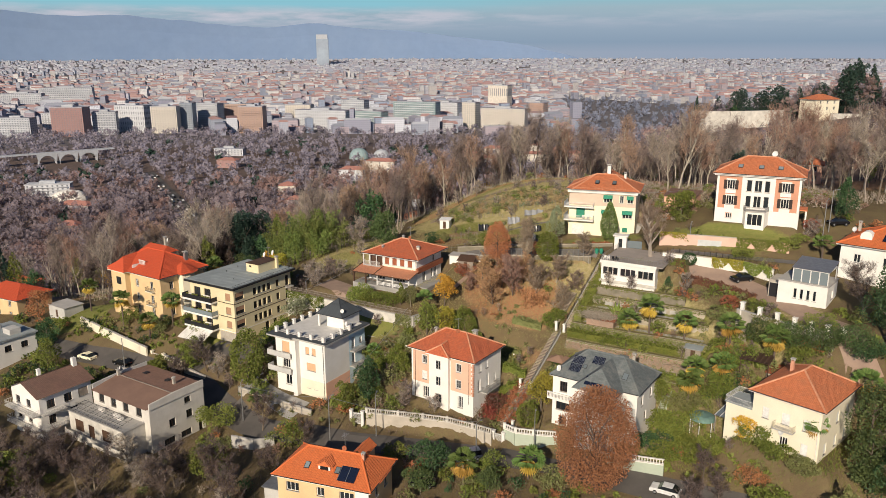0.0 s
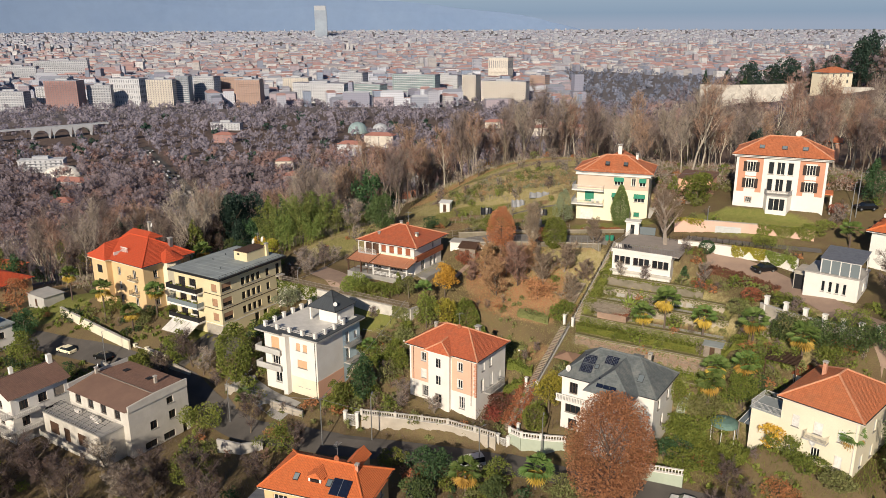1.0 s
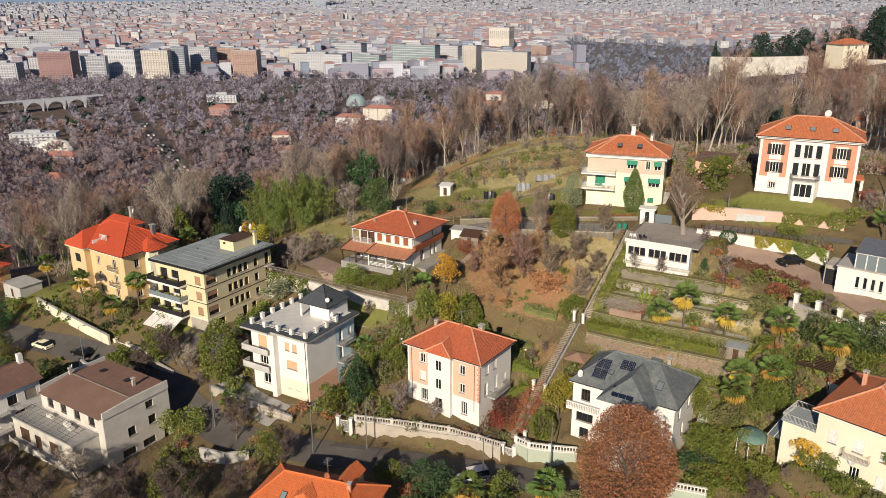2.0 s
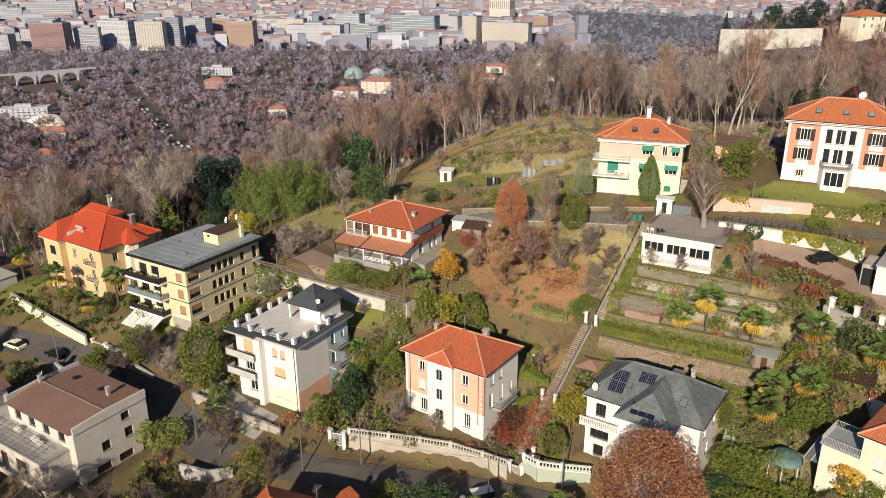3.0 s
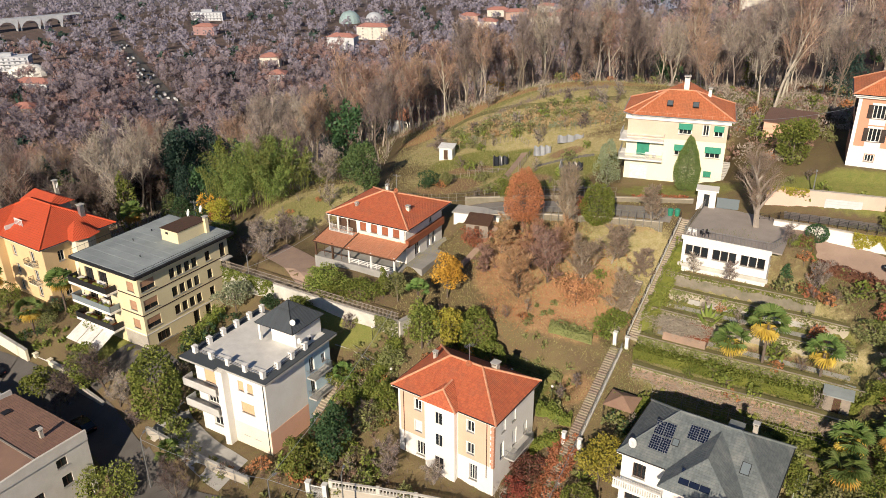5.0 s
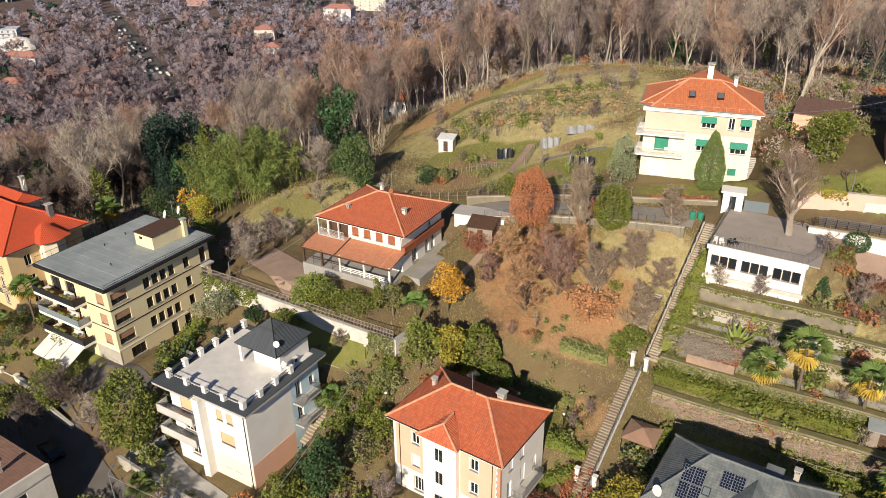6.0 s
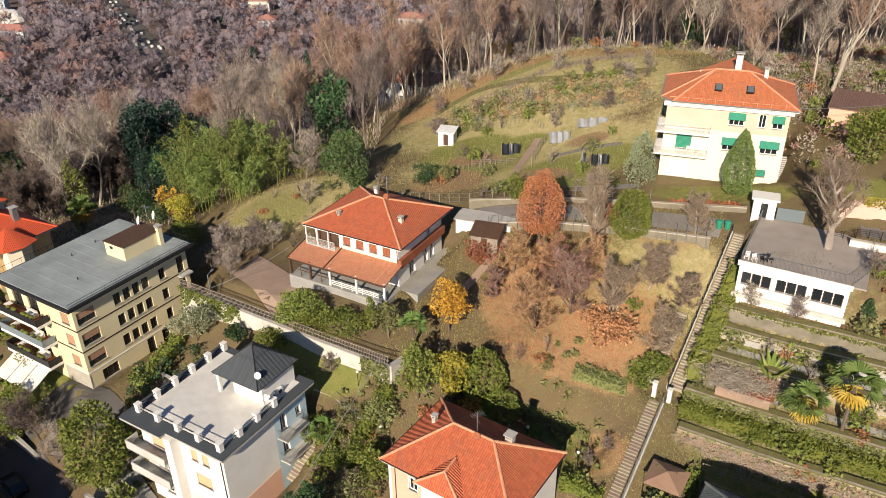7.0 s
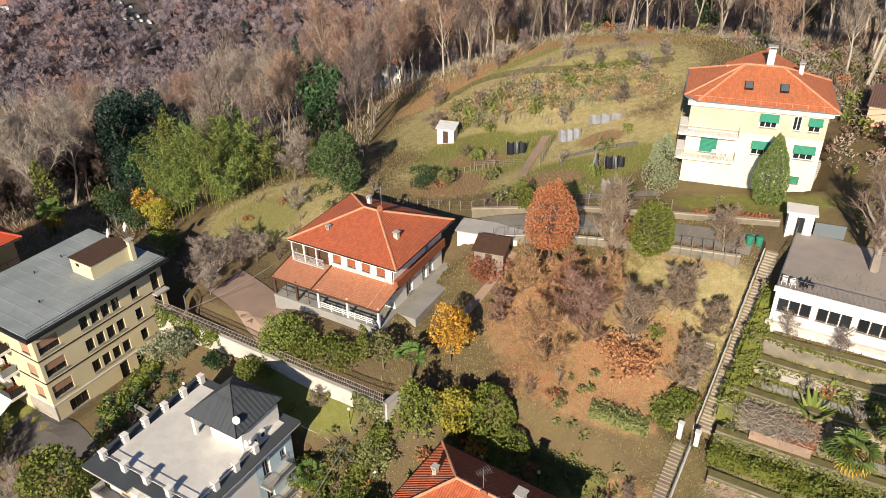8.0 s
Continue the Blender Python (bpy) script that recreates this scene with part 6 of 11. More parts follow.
        railing(bal, [tuple((f1 @ Vector(p)).xy) for p in ((0.1, 1.1, 0), (4.4, 1.1, 0), (4.4, 0, 0))], z, 1.0, "frame_white", 0.3)


def orange_house():
    w, d, h = 18.0, 12.4, 10.6
    root = anchor("villa", -70.9, 172.6, 13.0, -32, "ochre villa with steep fiery red roofs and little balconies", "villa")
    wins = []
    for z in (7.2, 3.8, 0.8):
        wins += [(0, u, z, 1.1, 1.8, "dark", 1) for u in (4.0, 9.2)] + [(0, 14.6, z, 1.2, 1.9, "dark", 1)]
        wins += [(1, 3.0, z, 1.1, 1.8, "dark", 1), (1, 9.0, z, 1.1, 1.8, "dark", 1), (3, 4, z, 1.1, 1.8, "dark", 1)]
    body(root, w, d, h, "render_ochre", wins)
    f0, f1 = facade_matrix(w, d, 0), facade_matrix(w, d, 1)
    part("bay", Shape().box(1.2, 6.6, 0.0, 1.3, -2.4, h, f0), "render_ochre", root)
    for z in (7.2, 3.8):
        part("window", Shape().box(3.2, 4.9, 1.3, 1.36, z, z + 1.8, f0), "glass", root)
    roof = hip_roof(root, w, d, h, 0.9, 4.2, 6.5, "tile_fire", cap="tile_fire")
    a, b1 = f0 @ Vector((0.6, 2.0, h)), f0 @ Vector((7.2, 2.0, h))
    la, lb, t, e = f0 @ Vector((0.6, -0.9, h)), f0 @ Vector((7.2, -0.9, h)), f0 @ Vector((3.9, -5.0, h + 3.4)), f0 @ Vector((3.9, -0.6, h + 3.0))
    part("bay_roof", Shape().slope([a, b1, e]).slope([b1, lb, t, e]).slope([la, a, e, t]), "tile_fire", roof)
    part("eave", Shape().box(0.65, 7.15, -0.85, 1.95, h - 0.2, h - 0.01, f0), "render_cream", roof)
    # raised upper roof and rear wing
    up = part("upper_storey", Shape().box(-6.5, 0.5, 0.8, 5.0, h, h + 3.2), "render_cream", roof)
    part("upper_roof", Shape().slope([(-7.2, 0.2, h + 2.9), (1.2, 0.2, h + 2.9), (0.4, 2.9, h + 4.5), (-6.2, 2.9, h + 4.5)]).slope([(1.2, 5.6, h + 2.9), (-7.2, 5.6, h + 2.9), (-6.2, 2.9, h + 4.5), (0.4, 2.9, h + 4.5)]).slope([(1.2, 0.2, h + 2.9), (1.2, 5.6, h + 2.9), (0.4, 2.9, h + 4.5)]).slope([(-7.2, 5.6, h + 2.9), (-7.2, 0.2, h + 2.9), (-6.2, 2.9, h + 4.5)]), "tile_fire", up)
    # turret bay on the right corner
    part("turret", Shape().prism([(w / 2 - 1.2, -1.2), (w / 2 + 1.6, -1.2), (w / 2 + 2.2, 0.6), (w / 2 + 1.6, 2.4), (w / 2 - 1.2, 2.4)], -2.4, h - 0.1), "render_cream", root)
    part("turret_roof", Shape().slope([(w / 2 - 1.6, -2.0, h), (w / 2 + 2.2, -2.0, h), (w / 2 - 0.6, 0.6, h + 2.3)]).slope([(w / 2 + 2.2, -2.0, h), (w / 2 + 3.0, 0.6, h), (w / 2 - 0.6, 0.6, h + 2.3)]).slope([(w / 2 + 3.0, 0.6, h), (w / 2 + 2.2, 3.2, h), (w / 2 - 0.6, 0.6, h + 2.3)]).slope([(w / 2 + 2.2, 3.2, h), (w / 2 - 1.6, 3.2, h), (w / 2 - 0.6, 0.6, h + 2.3)]), "tile_fire", root)
    # white roof terrace rail on the front slope
    q = Shape()
    for i in range(6):
        q.box(8.4 + 0.42 * i, 8.5 + 0.42 * i, -1.7, -1.6, h + 1.3, h + 2.5, f0)
    q.box(8.3, 10.7, -1.75, -1.6, h + 2.45, h + 2.6, f0).box(8.0, 8.2, -2.2, 0.1, h + 0.9, h + 1.6, f0)
    part("roof_rail", q, "render_white", roof)
    for z, u in ((6.9, 14.6), (3.5, 14.6)):
        bal = part("balcony", Shape().box(u - 1.3, u + 1.3, 0.0, 1.0, z - 0.2, z, f0), "render_cream", root)
        railing(bal, [tuple((f0 @ Vector(p)).xy) for p in ((u - 1.25, 0, 0), (u - 1.25, 0.95, 0), (u + 1.25, 0.95, 0), (u + 1.25, 0, 0))], z, 0.9, "metal_dark", 0.15)
    chimney(root, -3.0, 5.0, h + 3.0, h + 5.6, 0.6, "stone")
    chimney(root, 6.6, 3.2, h + 1.5, h + 3.6, 0.8, "metal_grey")
    dish(root, -1.2, 4.4, h + 5.5, 0.55)


central_house(), white_house(), apartment_block(), chalet(), yellow_house(), red_villa(), slate_house(), east_house(), front_house(), flat_house(), left_house(), orange_house()


# ---- walls, steps, fences ----
def wall_run(name, pts, thick, material, label, coping=None, category="wall", joint=None):
    """A wall along points (x, y, base, top), standing into the ground; with a proud coping. Panels of 2 to 3 m are parts."""
    root = tagged(new(name), label, category, kind="structure")
    for (x0, y0, b0, t0), (x1, y1, b1, t1) in zip(pts, pts[1:]):
        L = math.hypot(x1 - x0, y1 - y0)
        nx_, ny_ = -(y1 - y0) / L * thick / 2, (x1 - x0) / L * thick / 2
        c = [(x0 - nx_, y0 - ny_), (x1 - nx_, y1 - ny_), (x1 + nx_, y1 + ny_), (x0 + nx_, y0 + ny_)]
        s = Shape()
        lo, hi = (b0, b1, b1, b0), (t0, t1, t1, t0)
        B_, T_ = [(*p, z) for p, z in zip(c, lo)], [(*p, z) for p, z in zip(c, hi)]
        for i in range(4):
            j = (i + 1) % 4
            s.face([B_[i], B_[j], T_[j], T_[i]])
        s.face(T_)
        part("wall_panel", s, material, root)
        if coping:
            k = Shape()
            e = 1.25
            cc = [(x0 - nx_ * e, y0 - ny_ * e), (x1 - nx_ * e, y1 - ny_ * e), (x1 + nx_ * e, y1 + ny_ * e), (x0 + nx_ * e, y0 + ny_ * e)]
            lo2, hi2 = [(*p, z + 0.004) for p, z in zip(cc, hi)], [(*p, z + 0.14) for p, z in zip(cc, hi)]
            for i in range(4):
                j = (i + 1) % 4
                k.face([lo2[i], lo2[j], hi2[j], hi2[i]])
            k.face(hi2)
            part("coping", k, coping, root)
    return root


BALUSTER = Shape().tube((0, 0, 0), (0, 0, 0.12), 0.09, 0.06, 6, False).tube((0, 0, 0.12), (0, 0, 0.35), 0.06, 0.1, 6, False).tube((0, 0, 0.35), (0, 0, 0.68), 0.1, 0.05, 6, False)
BALUSTER_MESH = {}


def balustrade(name, pts, material, label, step=0.42):
    """Stone balustrade along points (x, y, foot height): each baluster is a part, on one shared mesh."""
    if material not in BALUSTER_MESH:
        BALUSTER_MESH[material] = BALUSTER.mesh("baluster", M[material])
    root = tagged(new(name), label, "balustrade", kind="structure")
    for (x0, y0, z0), (x1, y1, z1) in zip(pts, pts[1:]):
        L = math.hypot(x1 - x0, y1 - y0)
        n = max(2, int(L / step))
        for i in range(n):
            t = (i + 0.5) / n
            ob = new("baluster", BALUSTER_MESH[material])
            ob.location = (x0 + (x1 - x0) * t, y0 + (y1 - y0) * t, z0 + (z1 - z0) * t)
            ob.parent = root
        k = Shape()
        nx_, ny_ = -(y1 - y0) / L * 0.16, (x1 - x0) / L * 0.16
        for a, b1 in ((0.68, 0.82),):
            lo = [(x0 - nx_, y0 - ny_, z0 + a), (x1 - nx_, y1 - ny_, z1 + a), (x1 + nx_, y1 + ny_, z1 + a), (x0 + nx_, y0 + ny_, z0 + a)]
            hi = [(x, y, z + b1 - a) for x, y, z in lo]
            for i in range(4):
                k.face([lo[i], lo[(i + 1) % 4], hi[(i + 1) % 4], hi[i]])
            k.face(hi).face(lo[::-1])
        part("top_rail", k, material, root)
        part("pier", Shape().box(x0 - 0.2, x0 + 0.2, y0 - 0.2, y0 + 0.2, z0 - 0.1, z0 + 0.95), material, root)
    return root


def fence(name, pts, h, material, label, step=2.0, mesh_rows=5, posts="metal_grey"):
    """Post-and-wire or slat fence that follows the ground."""
    root = tagged(new(name), label, "fence", kind="structure")
    line = []
    for (x0, y0), (x1, y1) in zip(pts, pts[1:]):
        n = max(1, int(math.hypot(x1 - x0, y1 - y0) / step))
        line += [(x0 + (x1 - x0) * i / n, y0 + (y1 - y0) * i / n) for i in range(n)]
    line.append(pts[-1][:2])
    P = [(x, y, ground(x, y)) for x, y in line]
    for p in P:
        part("post", Shape().tube((p[0], p[1], p[2] - 0.3), (p[0], p[1], p[2] + h), 0.045, n=5), posts, root)
    for k in range(mesh_rows):
        s = Shape()
        z = h * (0.15 + 0.82 * k / max(1, mesh_rows - 1))
        for p, q in zip(P, P[1:]):
            s.tube((p[0], p[1], p[2] + z), (q[0], q[1], q[2] + z), 0.018, n=3, caps=False)
        part("rail", s, material, root)
    return root


# street wall and balustrade before the peach and white house
W1 = [(-14.4, 123.6, 4, 9.7), (-8.5, 122.4, 4, 9.75), (-3.9, 121.4, 4, 9.75), (0.5, 120.3, 4, 9.75), (5.0, 118.6, 4, 9.4), (8.4, 116.9, 4, 9.3)]
wall_run("street_wall", W1, 0.4, "wall_old", "weathered rendered street wall below a garden", "wall_pale")
balustrade("garden_balustrade", [(x, y, t + 0.14) for x, y, b, t in W1], "wall_pale", "pale stone balustrade on the street wall")
W2 = [(10.6, 117.2, 4, 10.2), (12.4, 115.6, 4, 10.2), (15.5, 114.9, 4, 10.2), (19.4, 114.4, 4, 10.2)]
wall_run("mint_wall", W2, 0.4, "wall_mint", "pale green curved garden wall on the street", "render_white")
balustrade("white_balustrade", [(x, y, t + 0.14) for x, y, b, t in W2], "render_white", "white balustrade on the green wall")
W3 = [(26.5, 106.5, 4, 11.0), (30.5, 104.6, 4, 11.4), (34.5, 102.4, 5, 12.0)]
wall_run("mint_wall", W3, 0.4, "wall_mint", "pale green garden wall beside the street", "render_white")
balustrade("white_balustrade", [(x, y, t + 0.14) for x, y, b, t in W3], "render_white", "white balustrade beside the copper beech")
# entrance gates
def gate(x, y, z, rot, w, h, label, material="frame_white"):
    g = anchor("gate", x, y, z, rot, label, "gate")
    for u in (-w / 2 - 0.3, w / 2 + 0.3):
        part("pier", Shape().box(u - 0.28, u + 0.28, -0.28, 0.28, -1.5, h + 0.35).box(u - 0.36, u + 0.36, -0.36, 0.36, h + 0.354, h + 0.5), material, g)
    for k in (-1, 1):
        s = Shape().box(min(0, k * w / 2), max(0, k * w / 2), -0.03, 0.03, 0.1, 0.2).box(min(0, k * w / 2), max(0, k * w / 2), -0.03, 0.03, h - 0.2, h - 0.1)
        for i in range(6):
            u = k * w / 2 * (i + 0.5) / 6
            s.tube((u, 0, 0.1), (u, 0, h), 0.03, n=4)
        part("leaf", s, "metal_white", g)


gate(-16.2, 123.9, 7.3, -14, 1.6, 2.3, "white double gate between tall white piers")
gate(9.6, 117.2, 7.3, -25, 1.3, 1.9, "small white gate at the foot of the steps")
gate(-64.5, 152.6, 7.3, -28, 3.0, 1.7, "cream gate piers beside the street wall", "render_cream")
# retaining wall below the tiled-porch house
W4 = [(-36.5, 160.2, 13, 21.3), (-31.3, 157.1, 13, 21.4), (-25.0, 153.4, 13, 21.4), (-18.2, 149.4, 13, 21.4), (-12.5, 146.1, 14, 21.4), (-7.2, 143.0, 14, 21.5), (-5.8, 144.8, 14, 21.4)]
wall_run("retaining_wall", W4, 0.5, "wall_pale", "tall pale retaining wall with grey weathering", "concrete")
root = tagged(new("terrace_fence"), "rusty grille fence on the retaining wall", "fence", kind="structure")
for (x0, y0, _, z0), (x1, y1, _, z1) in zip(W4[:-1], W4[1:-1]):
    s = Shape()
    for z in (0.25, 0.8, 1.35):
        s.tube((x0, y0, z0 + z), (x1, y1, z1 + z), 0.05, n=4)
    n = int(math.hypot(x1 - x0, y1 - y0) / 0.22)
    for i in range(n):
        t = i / n
        s.tube((x0 + (x1 - x0) * t, y0 + (y1 - y0) * t, z0 + (z1 - z0) * t), (x0 + (x1 - x0) * t, y0 + (y1 - y0) * t, z0 + (z1 - z0) * t + 1.4), 0.04, n=3, caps=False)
    part("grille", s, "wood_grey", root)
# cream wall along the upper street
wall_run("cream_wall", [(-89.0, 168.0, 4, 12.0), (-80.5, 161.7, 4, 11.6), (-73.5, 156.7, 4, 11.2), (-67.0, 152.8, 4, 10.4)], 0.4, "render_cream", "cream rendered wall along the street", "concrete")
wall_run("cream_wall", [(-62.6, 151.4, 4, 9.2), (-57.5, 148.6, 4, 9.0)], 0.4, "render_cream", "short cream wall past the gate piers", "concrete")
wall_run("yard_wall", [(-57, 147, 4, 8.6), (-50.5, 142.0, 4, 8.4)], 0.35, "wall_old", "low old wall by the street", "concrete")
wall_run("yard_wall", [(-41.5, 135.4, 4, 9.2), (-36.5, 132.0, 4, 9.4), (-31.0, 128.6, 4, 9.4), (-25.0, 125.6, 4, 9.0)], 0.3, "wall_old", "low wall of a paved yard", "concrete")
wall_run("corner_wall", [(-38.5, 119.8, 2, 6.9), (-34.0, 118.2, 2, 7.0), (-30.5, 118.8, 2, 7.1)], 0.4, "concrete", "grey concrete wall at the street corner", None)
wall_run("ramp_wall", [(-70, 146.2, 2, 8.6), (-62.5, 140.5, 2, 8.4)], 0.35, "wall_old", "retaining wall below the street", "concrete")
fence("yard_fence", [(-41.5, 135.0), (-36.5, 131.6), (-31.0, 128.2), (-25.0, 125.2)], 2.2, "metal_grey", "grey rail fence of the paved yard", 2.2, 4)
# low walls beside the lane and terraces of the garden
wall_run("lane_wall", [(4.5, 165.2, 23, 28.4), (12, 164.2, 24, 29.0), (22, 160.8, 25, 29.9), (31.0, 156.2, 26, 30.9)], 0.35, "wall_mossy", "low weathered wall below the lane", "wall_old")
wall_run("lane_wall", [(2, 170.6, 25, 29.2), (15, 169.2, 26, 30.1), (26, 165.4, 27, 31.3), (36.5, 160.8, 28, 32.7)], 0.35, "wall_mossy", "low weathered wall above the lane", "stone_old")
fence("lane_fence", [(4.5, 164.8), (12, 163.8), (22, 160.4), (30.5, 156.2)], 2.6, "metal_grey", "thin grey wire fence beside the lane", 1.1, 3, "metal_grey")
fence("garden_fence", [(-8, 176), (2, 172.2), (15, 170.6), (26, 167.0)], 1.5, "metal_grey", "wire fence of the kitchen garden", 1.5, 3, "wood_grey")
for cx, cy, w, z0, z1, mt in ((35.0, 129.3, 26, 16.4, 19.95, "brick_old"), (36.8, 132.6, 27, 18.8, 22.15, "wall_mossy"), (38.2, 137.0, 25, 21.2, 24.15, "stone_old"), (39.5, 140.4, 23, 23.2, 25.75, "stone_old"), (38.3, 142.9, 19, 25.0, 27.4, "wall_mossy"), (35.6, 123.6, 18, 14.8, 17.3, "wall_mossy")):
    if mt == "brick_old" and "brick_old" not in M:
        M["brick_old"] = mat("brick_old", (0.40, 0.27, 0.20), (0.27, 0.20, 0.15), 0.5, 5, 0.95, 0.5)
    c, s_ = math.cos(radians(-28)), math.sin(radians(-28))
    run = [(cx + (u * w) * c, cy + (u * w) * s_, z0, z1 + 0.1 * math.sin(7 * u)) for u in (-0.5, -0.3, -0.1, 0.1, 0.3, 0.5)]
    wall_run("terrace_wall", run, 0.95, mt, "old stone retaining wall of a garden terrace", "bed_earth")
    wall_run("terrace_kerb", [(x - 0.19, y - 0.36, t - 0.2, t + 0.16) for x, y, z, t in run], 0.26, "stone_old", "weathered stone kerb along a garden terrace", None)
wall_run("pink_wall", [(45.8, 157.4, 30, 36.0), (55.5, 154.2, 30, 36.1), (61, 152.2, 30, 36.1), (70, 148.6, 30, 36.0)], 0.45, "render_pink", "faded pink retaining wall under a lawn", "wall_old")
wall_run("drive_wall", [(45.2, 151.8, 28, 33.1), (49.5, 149.6, 28, 33.2), (54.5, 146.6, 28, 33.2), (59.4, 144.2, 28, 33.2), (63.5, 139.5, 28, 33.0)], 0.4, "render_white", "white rendered wall beside the drive", "wall_old")
gd = anchor("garage_door", 55.4, 153.9, 33.1, -19, "pale grey sheet door in the pink wall", "door")
for i in range(6):
    part("slat", Shape().box(-2.4, 2.4, -0.06, 0.0, 0.36 * i, 0.36 * i + 0.345), "pale_steel", gd)
fence("lane_rail", [(44.0, 153.9), (51.0, 150.9), (58.7, 147.4), (66.0, 143.6)], 1.1, "metal_dark", "dark iron rail beside the lane", 1.2, 5, "metal_dark")
wall_run("drive_edge_wall", [(52.6, 127.0, 22, 29.2), (56.0, 121.4, 22, 29.3), (60.0, 117.4, 22, 29.4), (64.5, 113.2, 22, 29.4)], 0.4, "wall_old", "stone wall carrying the drive", "concrete")
for i in range(7):
    t = i / 6
    x, y = 53.2 + 11.6 * t, 126.2 - 13.2 * t + 1.6 * math.sin(math.pi * t) * -1
    thing("pillar", Shape().box(-0.3, 0.3, -0.3, 0.3, -1.2, 1.25).box(-0.4, 0.4, -0.4, 0.4, 1.254, 1.4), "render_white", x, y, 29.4, -45, "white square pillar along the drive edge", "pillar", "pillars along the drive")


# ---- the long garden steps ----
M["step_worn"] = mat("step_worn", (0.33, 0.275, 0.21), (0.25, 0.205, 0.16), 0.7, 6, 0.95, 0.4, per="object", spread=0.12)
STEP_WORN = Shape().box(-0.95, 0.95, -0.19, 0.19, -0.35, 0.0).mesh("step", M["step_worn"])
STEP = Shape().box(-0.95, 0.95, -0.19, 0.19, -0.35, 0.0).mesh("step", M["step_stone"])


def steps(name, a, b1, width, label, tread=STEP):
    root = tagged(new(name), label, "steps", kind="structure")
    L = math.hypot(b1[0] - a[0], b1[1] - a[1])
    n = int(L / 0.34)
    rot = math.degrees(math.atan2(b1[1] - a[1], b1[0] - a[0])) - 90
    for i in range(n):
        t = (i + 0.5) / n
        x, y = a[0] + (b1[0] - a[0]) * t, a[1] + (b1[1] - a[1]) * t
        ob = new("step", tread)
        ob.matrix_basis = pose(x, y, a[2] + (b1[2] - a[2]) * t + 0.27, 0, 0, rot) @ Matrix.Diagonal((width / 1.9, 1, 1, 1))
        ob.parent = root
    return root


LOW, MIDDLE, TOP = (10.2, 120.2, 9.0), (21.9, 139.4, 19.7), (34.4, 157.0, 30.9)
steps("lower_steps", LOW, MIDDLE, 1.15, "long straight flight of worn stone garden steps", STEP_WORN)
steps("upper_steps", (24.4, 140.4, 20.4), (34.7, 157.0, 30.9), 1.3, "upper flight of pale stone steps between hedges")
steps("orchard_steps", (21.9, 141.2, 20.8), (26.6, 148.6, 25.0), 1.0, "narrow grassy steps at the orchard edge")


def step_rail(a, b1, off, label, material="metal_grey", plinth=True):
    L = math.hypot(b1[0] - a[0], b1[1] - a[1])
    nx_, ny_ = -(b1[1] - a[1]) / L * off, (b1[0] - a[0]) / L * off
    root = tagged(new("step_rail"), label, "railing", kind="structure")
    n = int(L / 1.6)
    P = [Vector((a[0] + nx_ + (b1[0] - a[0]) * i / n, a[1] + ny_ + (b1[1] - a[1]) * i / n, a[2] + (b1[2] - a[2]) * i / n)) for i in range(n + 1)]
    for p in P:
        part("post", Shape().tube(p - Vector((0, 0, 0.3)), p + Vector((0, 0, 1.2)), 0.05, n=5), material, root)
    s = Shape()
    for p, q in zip(P, P[1:]):
        for z in (0.45, 0.8, 1.15):
            s.tube(p + Vector((0, 0, z)), q + Vector((0, 0, z)), 0.03, n=4)
    part("rail", s, material, root)
    if plinth:
        for p, q in zip(P, P[1:]):
            d = (q - p).normalized()
            o = Vector((-d.y, d.x, 0)).normalized() * 0.14
            k = Shape()
            c = [p - o, q - o, q + o, p + o]
            lo, hi = [v - Vector((0, 0, 0.5)) for v in c], [v + Vector((0, 0, 0.3)) for v in c]
            for i in range(4):
                k.face([lo[i], lo[(i + 1) % 4], hi[(i + 1) % 4], hi[i]])
            k.face(hi)
            part("plinth", k, "concrete", root)


step_rail(LOW, MIDDLE, -0.95, "grey railing on a low plinth beside the steps")
step_rail((24.4, 140.4, 20.4), (34.7, 157.0, 30.9), 0.95, "dark railing between two flights of steps", "metal_dark")
for x, y, z in ((22.0, 140.2, 20.2), (23.4, 139.2, 20.0), (14.1, 128.0, 13.2), (15.9, 126.9, 13.0), (12.2, 119.4, 9.0)):
    thing("gate_pillar", Shape().box(-0.22, 0.22, -0.22, 0.22, -1.5, 1.5).box(-0.29, 0.29, -0.29, 0.29, 1.504, 1.62), "render_white", x, y, z, -30, "white gate pillar beside the garden steps", "pillar", "pillars of the garden steps")


